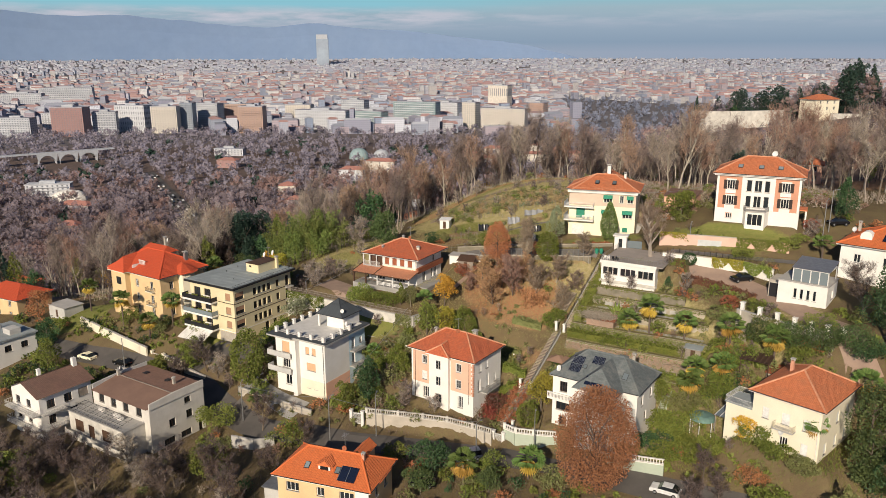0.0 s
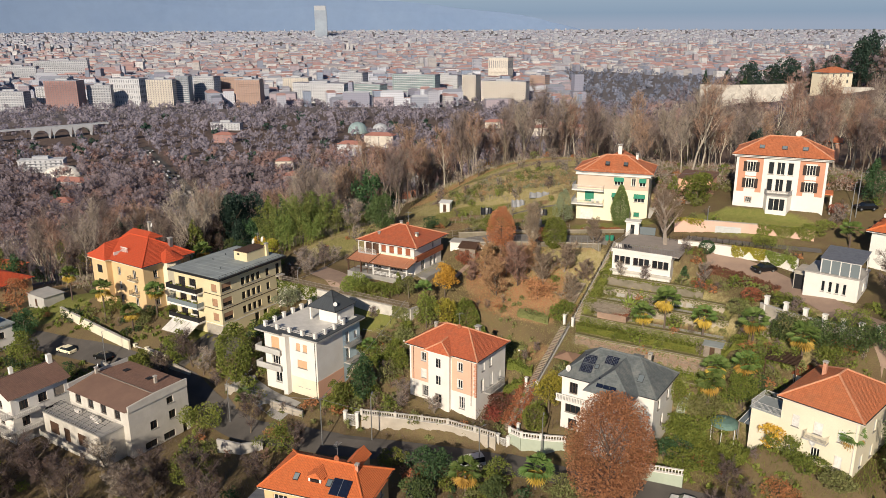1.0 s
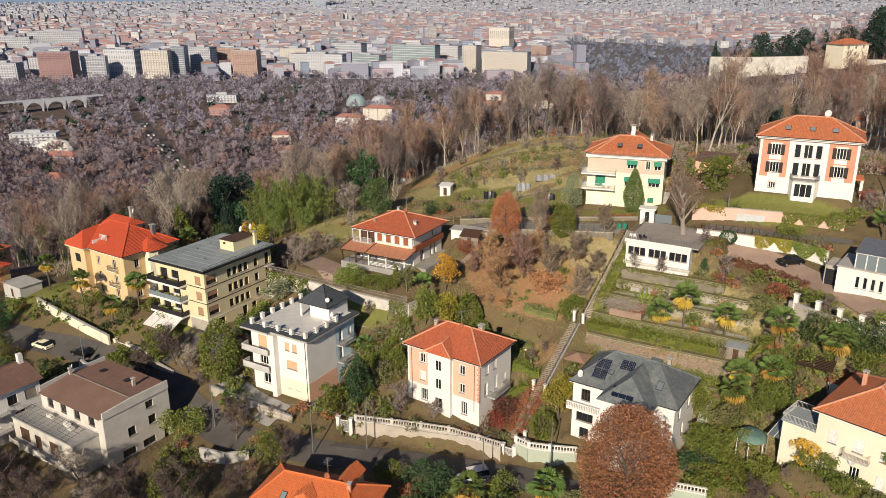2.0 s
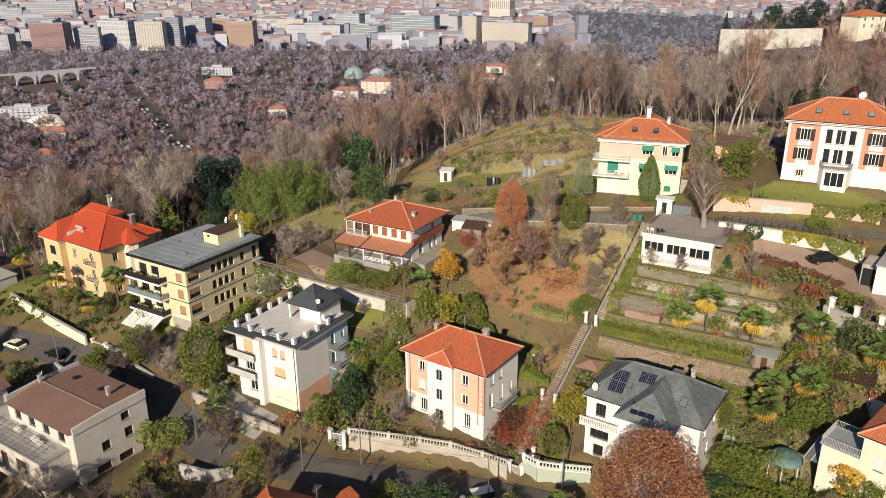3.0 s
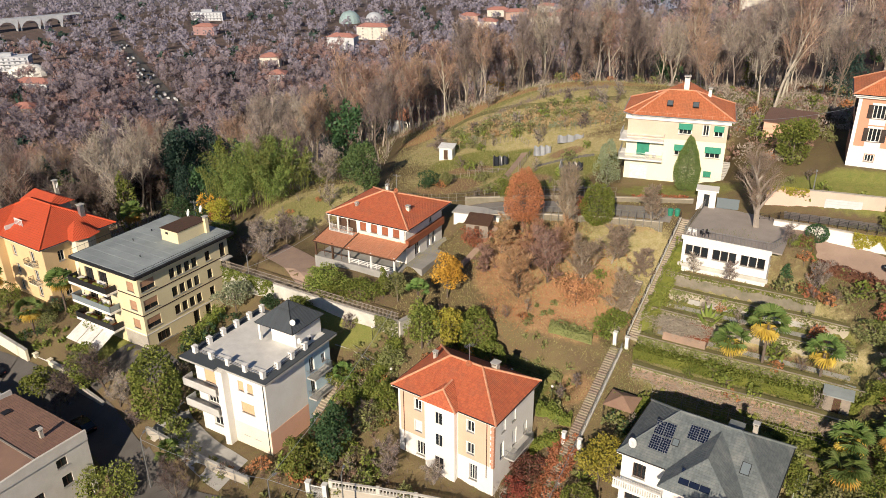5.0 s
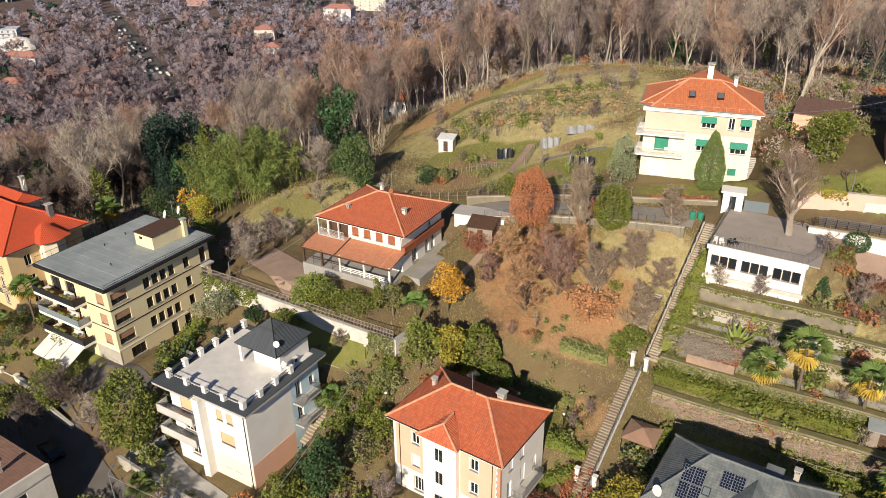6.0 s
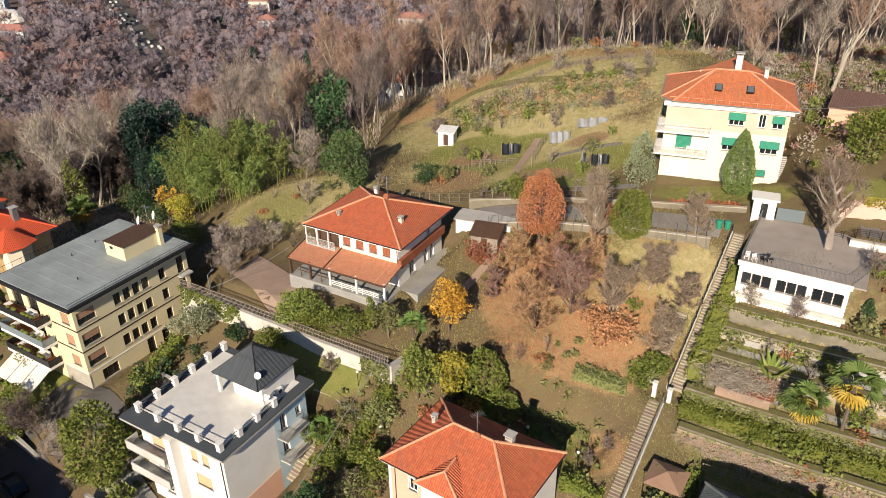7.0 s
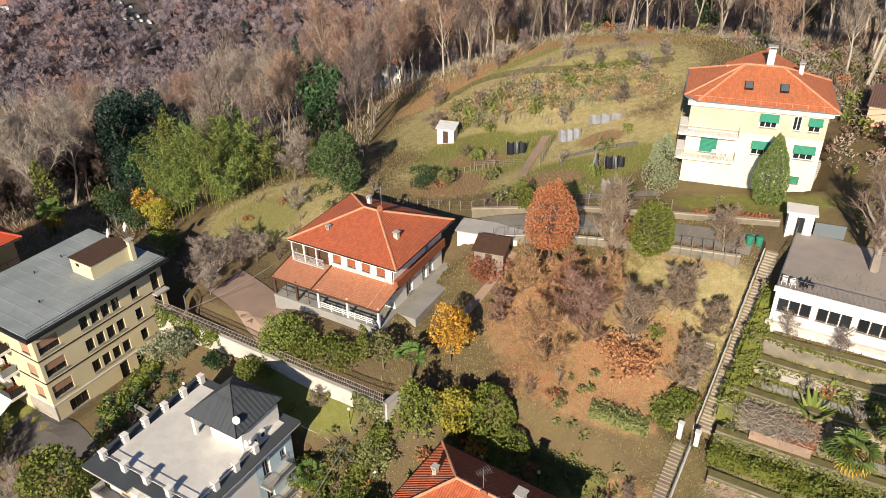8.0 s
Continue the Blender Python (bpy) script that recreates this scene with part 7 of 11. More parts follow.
# ---- terrace restaurant, kiosk, annexes and sheds ----
def terrace_pavilion():
    w, d, h = 11.2, 9.0, 3.9
    root = anchor("pavilion", 38.9, 149.5, 28.3, -29, "white low pavilion with window row and walkable roof terrace", "building")
    wins = [(0, u, 1.3, 0.95, 1.5, "dark", 0) for u in (0.9, 1.95, 3.0, 4.55, 5.6, 6.65, 8.2, 9.25, 10.3)] + [(1, 2.5, 1.2, 1.4, 1.6, "dark", 1)]
    body(root, w, d, h, "render_white", wins, frame_mat="frame_dark")
    f0 = facade_matrix(w, d, 0)
    part("roof_terrace", Shape().box(-w / 2 - 0.1, w / 2 + 1.4, -d / 2 - 0.1, d / 2 + 3.5, h, h + 0.2), "terrace_paving", root, "grey walkable roof terrace")
    part("parapet", Shape().box(-w / 2 - 0.2, w / 2 + 0.2, -d / 2 - 0.25, -d / 2 - 0.1, h - 0.3, h + 0.3), "render_white", root)
    railing(root, [(-w / 2, d / 2 + 3), (-w / 2, -d / 2), (w / 2, -d / 2), (w / 2 + 1.2, -d / 2 + 3.5), (w / 2 + 1.2, d / 2 + 1)], h + 0.2, 1.15, "metal_grey", 0.45)
    part("ledge", Shape().box(-0.3, w + 0.3, 0, 0.35, -0.4, 0.1, f0), "wall_pale", root)
    m = root.matrix_basis
    for i, (u, v) in enumerate(((-5.1, -3.9), (-4.3, -4.0), (-3.3, -3.8), (-2.7, -3.3))):
        p = m @ Vector((u, v, h + 0.2))
        seat = anchor("garden_chair", p.x, p.y, p.z, -29 + 25 * i, "white plastic chair on the roof terrace" if i < 2 else "dark blue chair on the roof terrace", "chair")
        col = "fabric_white" if i < 2 else "metal_dark"
        part("seat", Shape().box(-0.26, 0.26, -0.26, 0.26, 0.4, 0.45), col, seat)
        part("backrest", Shape().box(-0.26, 0.26, 0.22, 0.27, 0.45, 0.88), col, seat)
        for a, b1 in ((-0.22, -0.22), (0.22, -0.22), (-0.22, 0.22), (0.22, 0.22)):
            part("leg", Shape().box(a - 0.025, a + 0.025, b1 - 0.025, b1 + 0.025, 0.0, 0.4), col, seat)


terrace_pavilion()


def kiosk():
    k = anchor("gate_kiosk", 37.9, 159.3, 32.4, -20, "small white gatehouse kiosk with a flat roof", "kiosk")
    part("wall", Shape().box(-1.3, -0.4, -0.9, 0.9, -1, 2.5).box(0.4, 1.3, -0.9, 0.9, -1, 2.5).box(-0.4, 0.4, -0.8, 0.9, 2.0, 2.5), "render_white", k)
    part("door", Shape().box(-0.38, 0.38, -0.5, -0.44, 0.0, 2.0), "glass", k)
    part("roof", Shape().box(-1.6, 1.6, -1.2, 1.2, 2.504, 2.72), "render_white", k)
    part("side_screen", Shape().box(1.5, 4.6, -0.8, -0.7, 0.1, 1.7), "glass_pale", k)


kiosk()


def annex():
    w, d, h = 8.4, 7.0, 4.0
    root = anchor("annex", 66.6, 131.4, 29.5, -38, "white annex with a glazed conservatory on top", "building")
    body(root, w, d, h, "render_white", [(0, u, 1.0, 0.6, 1.9, "dark", 0) for u in (3.0, 4.1, 5.2, 6.3)] + [(1, 3.5, 1.0, 1.6, 1.6, "dark", 1)])
    part("roof", Shape().box(-w / 2 - 0.2, w / 2 + 0.2, -d / 2 - 0.2, d / 2 + 0.2, h, h + 0.2), "concrete", root)
    s = Shape()
    for x in np.linspace(-1.9, 4.0, 5):
        for y in (-3.2, 2.4):
            s.box(x - 0.08, x + 0.08, y - 0.08, y + 0.08, h + 0.2, h + 2.6)
    for y in (-3.2, 2.4):
        s.box(-2.0, 4.1, y - 0.09, y + 0.09, h + 2.5, h + 2.7)
    for x in (-1.9, 4.0):
        s.box(x - 0.09, x + 0.09, -3.2, 2.4, h + 2.5, h + 2.7)
    g = part("conservatory", s, "frame_white", root)
    part("pane", Shape().box(-1.85, 3.95, -3.19, -3.16, h + 0.25, h + 2.5), "glass_pale", g)
    part("pane", Shape().box(-1.87, -1.84, -3.1, 2.3, h + 0.25, h + 2.5), "glass_pale", g)
    part("conservatory_roof", Shape().slope([(-2.2, -3.5, h + 2.72), (4.3, -3.5, h + 2.72), (4.3, 2.7, h + 3.6), (-2.2, 2.7, h + 3.6)]), "metal_grey", g)
    part("door", Shape().box(-w / 2 - 2.0, -w / 2 - 0.05, -1.6, -1.5, 0.0, 2.6), "metal_dark", root)
    part("side_block", Shape().box(-w / 2 - 2.2, -w / 2, -1.45, 3.2, -1.5, 3.2), "wall_old", root)


annex()


def far_right_house():
    w, d, h = 12, 13, 7.0
    root = anchor("house", 84.5, 140.5, 31.5, -40, "house with an orange tiled roof, white dormer and panels", "house")
    body(root, w, d, h, "render_white", [(0, 3, 3.6, 1.2, 1.6, "dark"), (0, 8, 3.6, 1.2, 1.6, "dark"), (3, 4, 3.6, 1.2, 1.6, "dark")])
    roof = hip_roof(root, w, d, h, 0.8, 2.9, 2.5, "tile_bright", cap="tile_bright")
    s = Shape().box(-3.2, -1.2, -5.2, -4.0, h + 0.6, h + 1.6)
    for i in range(6):
        a0, a1 = math.pi * i / 6, math.pi * (i + 1) / 6
        s.face([(-2.2 + math.cos(a0), -5.2, h + 1.6 + 0.9 * math.sin(a0)), (-2.2 + math.cos(a1), -5.2, h + 1.6 + 0.9 * math.sin(a1)), (-2.2 + math.cos(a1), -3.2, h + 1.6 + 0.9 * math.sin(a1)), (-2.2 + math.cos(a0), -3.2, h + 1.6 + 0.9 * math.sin(a0))])
        s.face([(-2.2, -5.2, h + 1.6), (-2.2 + math.cos(a0), -5.2, h + 1.6 + 0.9 * math.sin(a0)), (-2.2 + math.cos(a1), -5.2, h + 1.6 + 0.9 * math.sin(a1))])
    part("dormer", s, "render_white", roof)
    part("solar_panel", Shape().box(-1.6, 1.6, -1.0, 1.0, 0.05, 0.12, pose(2.2, -4.4, h + 1.4, 24)), "solar", roof)
    chimney(root, -4.6, 0.0, h + 1.4, h + 3.0, 0.5, "stone")
    dish(root, -5.0, -2.0, h + 2.0, 0.5)


far_right_house()


def small_shed(name, x, y, rot, w, d, h, wall, roof, label, lean=0.3, base=None):
    z = ground(x, y) if base is None else base
    root = anchor(name, x, y, z, rot, label, "shed")
    part("wall", Shape().box(-w / 2, w / 2, -d / 2, d / 2, -0.8, h), wall, root)
    o = 0.25
    pts = [(-w / 2 - o, -d / 2 - o, h + 0.02), (w / 2 + o, -d / 2 - o, h + 0.02), (w / 2 + o, d / 2 + o, h + 0.02 + lean), (-w / 2 - o, d / 2 + o, h + 0.02 + lean)]
    q = Shape().slope(pts)
    q.face([(p[0], p[1], p[2] - 0.1) for p in pts])
    for p, r in zip(pts, pts[1:] + pts[:1]):
        q.face([p, r, (r[0], r[1], r[2] - 0.1), (p[0], p[1], p[2] - 0.1)])
    part("roof", q, roof, root)
    part("door", Shape().box(-0.4, 0.4, -d / 2 - 0.04, -d / 2 - 0.01, 0, min(1.9, h - 0.1)), "wood_dark", root)
    return root


small_shed("garden_shed", -1.4, 194.0, -15, 2.6, 2.2, 2.3, "render_white", "metal_white", "small white garden shed on the meadow")
small_shed("store_room", 4.2, 166.8, -18, 7.6, 3.0, 2.2, "render_white", "concrete", "low white store with a flat roof", 0.0, 26.2)
small_shed("lean_to", 4.2, 162.5, -18, 3.6, 2.6, 2.2, "wood_grey", "wood_dark", "timber lean-to with a dark sloping roof", 0.7)
small_shed("outbuilding", 55.5, 176.5, -30, 7, 6, 3.0, "render_peach", "tile_brown", "peach outbuilding with a brown roof", 0.9)
small_shed("garage", -97, 176.5, -32, 7, 5, 2.8, "render_grey", "concrete", "concrete garage with a dark opening", 0.0)


def low_white_house():
    root = anchor("house", -102.6, 158.6, 4.4, -32, "white flat-roofed house at the picture edge", "house")
    body(root, 11, 9, 7.0, "render_white", [(1, 2.5, 4.2, 1.6, 1.5, "dark", 1), (1, 6.2, 4.2, 1.6, 1.5, "dark", 1), (0, 3, 4.2, 1.6, 1.5, "dark", 1), (0, 8, 4.2, 1.6, 1.5, "dark", 1)], frame_mat="frame_dark")
    part("roof_slab", Shape().box(-5.9, 5.9, -4.9, 4.9, 7.0, 7.3), "roof_felt", root)
    part("roof_box", Shape().box(1, 4, -0.5, 2, 7.3, 8.6), "render_grey", root)
    part("vent", Shape().tube((-3, 1, 7.3), (-3, 1, 8.4), 0.25, n=8), "metal_grey", root)


low_white_house()


def red_roof_house(x, y, z, rot, w, d, h, wallm, roofm, label, name="house", rise=2.6):
    root = anchor(name, x, y, z, rot, label, "house")
    wins = [(0, w * k, zz, 1.2, 1.6, "dark", 1) for k in (0.2, 0.5, 0.8) for zz in [1.2 + 3.1 * i for i in range(int(h / 3.1))]]
    wins += [(1, d * k, zz, 1.2, 1.6, "dark", 1) for k in (0.3, 0.7) for zz in [1.2 + 3.1 * i for i in range(int(h / 3.1))]]
    body(root, w, d, h, wallm, wins, foot=-6)
    hip_roof(root, w, d, h, 0.7, rise, max(0.6, abs(w - d)), roofm, hips=False)
    return root


red_roof_house(-118, 190, 5, -25, 16, 10, 6.4, "render_ochre", "tile_fire", "villa with a wide red roof among trees")
red_roof_house(-150, 240, -8, -20, 18, 11, 7, "render_peach", "tile_red", "red-roofed house at the wood's edge")
red_roof_house(-14, 300, -1.5, -30, 17, 12, 10, "render_white", "tile_pale", "white villa half hidden in bare trees")
red_roof_house(188, 405, 43.0, 20, 15, 11, 6.4, "render_cream", "tile_orange", "cream villa on the wooded hilltop")
red_roof_house(118, 255, 31, -25, 11, 9, 6.5, "render_peach", "tile_orange", "peach cottage among trees on the slope")
wall_run("hilltop_wall", [(120, 396, 20, 44.0), (136, 398, 20, 43.6), (150, 400, 20, 43.6), (168, 400, 20, 44.0)], 0.8, "wall_pale", "long pale buttressed wall on the hilltop", "concrete")
wall_run("hilltop_wall", [(190, 396, 25, 42.6), (206, 396, 25, 42.4)], 0.8, "wall_pale", "pale wall below the hilltop villa", "concrete")


# ---- garden clutter ----
def trellis(x, y, rot, length, h, n, label):
    z = ground(x, y)
    root = anchor("trellis", x, y, z, rot, label, "trellis")
    for i in range(n + 1):
        u = -length / 2 + length * i / n
        part("post", Shape().tube((u, 0, -0.6), (u, 0, h), 0.06, n=5), "wood_grey", root)
    for k in (0.35, 0.65, 0.97):
        part("rail", Shape().tube((-length / 2, 0, h * k), (length / 2, 0, h * k), 0.03, n=4), "wood_grey", root)


for k in range(2):
    trellis(36.2 - 1.2 * k, 127.9 - 1.5 * k, -28, 24 - 2 * k, 1.6 - 0.4 * k, 12, "weathered timber trellis along the terrace lawn")
ribbon("track", [(-3.7, 209), (0.0, 211.4), (4.0, 211.8), (10.0, 208.0), (17.2, 204.1), (26, 202.6), (34, 203.5)], 2.0, "bed_earth", 0.09, "dark grassy track across the meadow", "path")
ribbon("footpath", [(8.8, 179.5), (10.6, 184.5), (13.2, 190.4)], 1.2, "paving", 0.09, "bare earth path through the kitchen garden", "path")
ribbon("footpath", [(14.5, 183.2), (19, 183.6), (25, 183.0)], 0.9, "lane_grey", 0.05, "narrow concrete garden path", "path")
ribbon("footpath", [(16.5, 171.9), (21, 171.8), (25.5, 170.8)], 1.2, "lane_grey", 0.05, "pale concrete path below the yellow house", "path")
fence("stake_fence", [(-0.5, 196.6), (6, 196.0), (12.5, 195.2), (14, 192.5)], 1.2, "wood_grey", "row of weathered garden stakes and wire", 0.7, 2, "wood_grey")
fence("stake_fence", [(-0.5, 183.0), (7.8, 183.6)], 0.9, "wood_grey", "low stick fence round a vegetable bed", 0.8, 2, "wood_grey")
fence("stake_fence", [(14.5, 196.5), (22, 193.5), (30, 192.0)], 1.3, "wood_grey", "row of vine stakes on the slope", 0.9, 2, "wood_grey")
trellis(6, 184, 5, 7, 0.9, 5, "leaning stick frame in the kitchen garden")
trellis(13, 186, 70, 9, 1.4, 6, "stake row in the kitchen garden")


def foil(x, y, rot, w, h, d, material, label, name="cloche"):
    z = ground(x, y)
    root = anchor(name, x, y, z, rot, label, "garden cover")
    s = Shape()
    n = 10
    for i in range(n):
        u0, u1 = -w / 2 + w * i / n, -w / 2 + w * (i + 1) / n
        a, b1 = 0.15 * math.sin(i * 1.9), 0.15 * math.sin((i + 1) * 1.9)
        s.face([(u0, -d / 2 + a, -0.05), (u1, -d / 2 + b1, -0.05), (u1, b1, h + b1), (u0, a, h + a)])
        s.face([(u0, a, h + a), (u1, b1, h + b1), (u1, d / 2 + b1, -0.05), (u0, d / 2 + a, -0.05)])
    part("sheet", s, material, root)
    for u in (-w / 2, 0, w / 2):
        part("stake", Shape().tube((u, 0, -0.3), (u, 0, h + 0.3), 0.04, n=5), "wood_grey", root)


foil(16.2, 187.6, 10, 3.2, 1.7, 0.8, "foil", "crumpled silver sheeting over garden stakes")
foil(21.5, 189.5, 12, 5.0, 1.3, 0.4, "foil", "pale plastic sheet fence in the garden")
foil(8.6, 187.4, 5, 2.8, 1.6, 1.2, "plastic_black", "black water barrels under dark film")
foil(21.0, 178.4, 5, 2.6, 1.5, 1.2, "plastic_black", "dark film over a vegetable bed")
foil(18.6, 178.8, 80, 2.2, 1.9, 0.7, "foil", "grey sheeting wound round a post")
foil(19.6, 173.2, 0, 2.0, 1.2, 1.4, "foil", "grey stone-coloured tarpaulin heap")


def car(x, y, rot, paint, label, z=None, L=4.3, van=False):
    z = ground(x, y) + 0.15 if z is None else z
    root = anchor("car", x, y, z, rot, label, "car")
    w = 0.9
    prof = [(-L / 2, 0.35), (-L / 2, 0.75), (-L / 2 + 0.15, 0.95), (-L * 0.22, 1.02), (L * 0.40, 0.98), (L / 2, 0.85), (L / 2, 0.35)]
    s = Shape()
    for a, b1 in zip(prof, prof[1:] + prof[:1]):
        s.face([(a[0], -w, a[1]), (b1[0], -w, b1[1]), (b1[0], w, b1[1]), (a[0], w, a[1])])
    for k in (-1, 1):
        s.face([(p[0], k * w, p[1]) for p in prof])
    part("body", s, paint, root)
    cab = [(-L * 0.24, 1.0), (-L * 0.10, 1.48), (L * 0.26, 1.5), (L * 0.44, 0.98)] if not van else [(-L * 0.34, 1.0), (-L * 0.2, 1.75), (L * 0.46, 1.8), (L * 0.48, 0.98)]
    s = Shape()
    for a, b1 in zip(cab, cab[1:]):
        s.face([(a[0], -w * 0.86 if a[1] > 1.1 else -w, a[1]), (b1[0], -w * 0.86 if b1[1] > 1.1 else -w, b1[1]), (b1[0], w * 0.86 if b1[1] > 1.1 else w, b1[1]), (a[0], w * 0.86 if a[1] > 1.1 else w, a[1])])
    for k in (-1, 1):
        s.face([(p[0], k * (w * 0.86 if p[1] > 1.1 else w), p[1]) for p in cab])
    part("cabin", s, "glass", root)
    part("roof", Shape().box(cab[1][0] + 0.05, cab[2][0] - 0.02, -w * 0.84, w * 0.84, cab[1][1] - 0.02, cab[2][1] + 0.04), paint, root)
    for i in (-1, 1):
        for k in (-1, 1):
            wh = part("wheel", Shape().tube((i * L * 0.31, k * (w - 0.2), 0.32), (i * L * 0.31, k * (w + 0.02), 0.32), 0.32, n=14), "rubber", root)
            part("rim", Shape().tube((i * L * 0.31, k * (w + 0.021), 0.32), (i * L * 0.31, k * (w + 0.035), 0.32), 0.19, n=10), "metal_grey", wh)
        for k in (-1, 1):
            part("headlight" if i < 0 else "tail_light", Shape().box(i * L / 2 - 0.02, i * L / 2 + 0.02, k * 0.65 - 0.18, k * 0.65 + 0.18, 0.68, 0.82), "glass_pale" if i < 0 else "leaf_red", root)
    return root


car(34.0, 98.8, -28, "paint_white", "white car parked on the street", L=4.5)
car(-3.2, 105.6, -8, "paint_black", "dark car standing beside the orange-roofed house")
car(4.2, 112.0, 20, "paint_white", "white van parked on the street", L=4.6, van=True)
car(58.2, 141.2, 12, "paint_black", "black car parked on the paved drive")
car(-81.6, 154.6, -25, "render_yellow", "pale yellow car on the street")
car(-72.0, 151.0, -28, "paint_black", "dark car parked by the cream wall")
car(-52.5, 139.2, -40, "paint_black", "dark car in the shade of the street")
car(84, 158.5, 5, "paint_black", "black car beside the villa")


def pole(x, y, h, label, arm=True, z=None):
    z = ground(x, y) if z is None else z
    root = anchor("street_pole", x, y, z, random.uniform(0, 90), label, "pole")
    part("shaft", Shape().tube((0, 0, -0.5), (0, 0, h), 0.11, 0.07, 8), "metal_grey", root)
    if arm:
        part("lamp_head", Shape().tube((0, 0, h), (0.9, 0, h + 0.15), 0.04, n=5).box(0.8, 1.35, -0.12, 0.12, h + 0.08, h + 0.2), "metal_grey", root)


for x, y, h, a in ((-20.4, 118.6, 8.5, False), (-12.2, 119.6, 8.2, True), (-38.6, 127.6, 8.0, False), (5.6, 111.8, 7.0, False), (15.5, 113.4, 7.5, False), (-70.5, 148.8, 8.0, True), (-31.8, 158.0, 6.0, False), (78, 152, 9, True), (81, 156, 9, False), (52, 156.5, 4, True)):
    pole(x, y, h, "slim grey metal street pole")


def wire(a, b1, sag, label):
    """One continuous sagging cable."""
    P = [Vector(a).lerp(Vector(b1), i / 14) - Vector((0, 0, sag * 4 * (i / 14) * (1 - i / 14))) for i in range(15)]
    side = (Vector(b1) - Vector(a)).cross(Vector((0, 0, 1))).normalized() * 0.035
    V, F = [], []
    for p in P:
        V += [tuple(p + side), tuple(p - side * 0.5 + Vector((0, 0, 0.03))), tuple(p - side * 0.5 - Vector((0, 0, 0.03)))]
    for i in range(14):
        for j in range(3):
            F.append((3 * i + j, 3 * i + (j + 1) % 3, 3 * i + 3 + (j + 1) % 3, 3 * i + 3 + j))
    me = bpy.data.meshes.new("overhead_wire")
    me.from_pydata(V, [], F)
    me.materials.append(M["metal_grey"])
    tagged(new("overhead_wire", me), label, "cable")


wire((-38.6, 127.6, 13.4), (-20.4, 118.6, 15.2), 0.8, "pale overhead cable sagging between poles")
wire((-20.4, 118.6, 15.2), (-8.0, 142.8, 23.5), 0.9, "pale overhead cable rising to the garden wall")
wire((-20.4, 118.6, 15.2), (5.6, 111.8, 14.2), 0.9, "overhead cable across the street")
wire((-31.8, 158.0, 22.5), (-21.5, 160.5, 27.2), 0.4, "overhead cable to the tiled-porch house")
wire((44.5, 170, 42.5), (60, 166, 45.5), 0.6, "overhead cable between the two upper villas")
for x, y in ((2.6, 140.2), (8.2, 138.2), (13.2, 134.4), (-8, 138), (-11, 143.5), (-31, 151)):
    g = anchor("garden_lamp", x, y, ground(x, y), 0, "white globe garden lamp on a slim post", "lamp", "globe lamps in the gardens")
    part("post", Shape().tube((0, 0, -0.3), (0, 0, 1.9), 0.04, n=6), "metal_dark", g)
    part("globe", Shape().ball((0, 0, 2.05), 0.18, 0.18, 0.18, 10, 6), "render_white", g)


for x, y in ((32.6, 158.6), (33.5, 158.2)):
    wb = anchor("bin", x, y, ground(x, y), -28, "green plastic bin beside the lane", "bin", "green bins by the lane")
    part("body", Shape().tube((0, 0, 0), (0, 0, 0.95), 0.34, 0.42, 10), "shutter_green", wb)
    part("lid", Shape().ball((0, 0, 0.95), 0.45, 0.45, 0.2, 10, 3, 0.0), "shutter_green", wb)
for i in range(7):
    x, y = 33.0 + 1.9 * i, 143.6 - 1.0 * i
    pl = anchor("planter", x, y, ground(x, y), -28, "low concrete planter box with weeds", "planter", "planters on the terrace")
    part("box", Shape().box(-0.75, 0.75, -0.4, 0.4, -0.3, 0.42), "concrete", pl)
    part("soil", Shape().box(-0.65, 0.65, -0.3, 0.3, 0.424, 0.45), "bed_earth", pl)


# ---- by the cream house: gazebo, glazed lean-to, rusty lean-to roof, sheds ----
M["dome_green"] = mat("dome_green", (0.15, 0.25, 0.21), (0.10, 0.17, 0.15), 1.0, 6, 0.6, 0.1)
gz = anchor("gazebo", 41.9, 108.6, ground(41.9, 108.6), 0, "round garden gazebo with a pale green dome roof", "gazebo")
part("dome", Shape().ball((0, 0, 2.5), 2.1, 2.1, 0.95, 14, 4, 0.0), "dome_green", gz)
part("finial", Shape().ball((0, 0, 3.5), 0.14, 0.14, 0.2, 8, 4), "dome_green", gz)
for i in range(6):
    a = i * math.pi / 3
    part("post", Shape().tube((1.9 * math.cos(a), 1.9 * math.sin(a), -0.4), (1.9 * math.cos(a), 1.9 * math.sin(a), 2.55), 0.06, n=6), "metal_white", gz)
lt = anchor("lean_to", 46.6, 106.6, ground(46.6, 106.6), -45, "glazed lean-to roof with pale bars", "lean-to")
part("glazing", Shape().face([(-2.6, -2.2, 2.5), (2.6, -2.2, 2.5), (2.6, 2.2, 3.3), (-2.6, 2.2, 3.3)]), "glass_pale", lt)
for i in range(7):
    u = -2.6 + 5.2 * i / 6
    part("bar", Shape().tube((u, -2.3, 2.52), (u, 2.2, 3.36), 0.05, n=4), "metal_white", lt)
for u in (-2.5, 2.5):
    for v in (-2.1, 2.1):
        part("post", Shape().box(u - 0.06, u + 0.06, v - 0.06, v + 0.06, -0.4, 2.5 if v < 0 else 3.2), "wood_grey", lt)
rr = anchor("lean_to", 57.6, 112.6, 20.6, -45, "lean-to with a rusty red corrugated roof", "lean-to")
part("wall", Shape().box(-4.0, 3.6, -1.6, 2.6, -3.0, 1.9), "render_cream", rr)
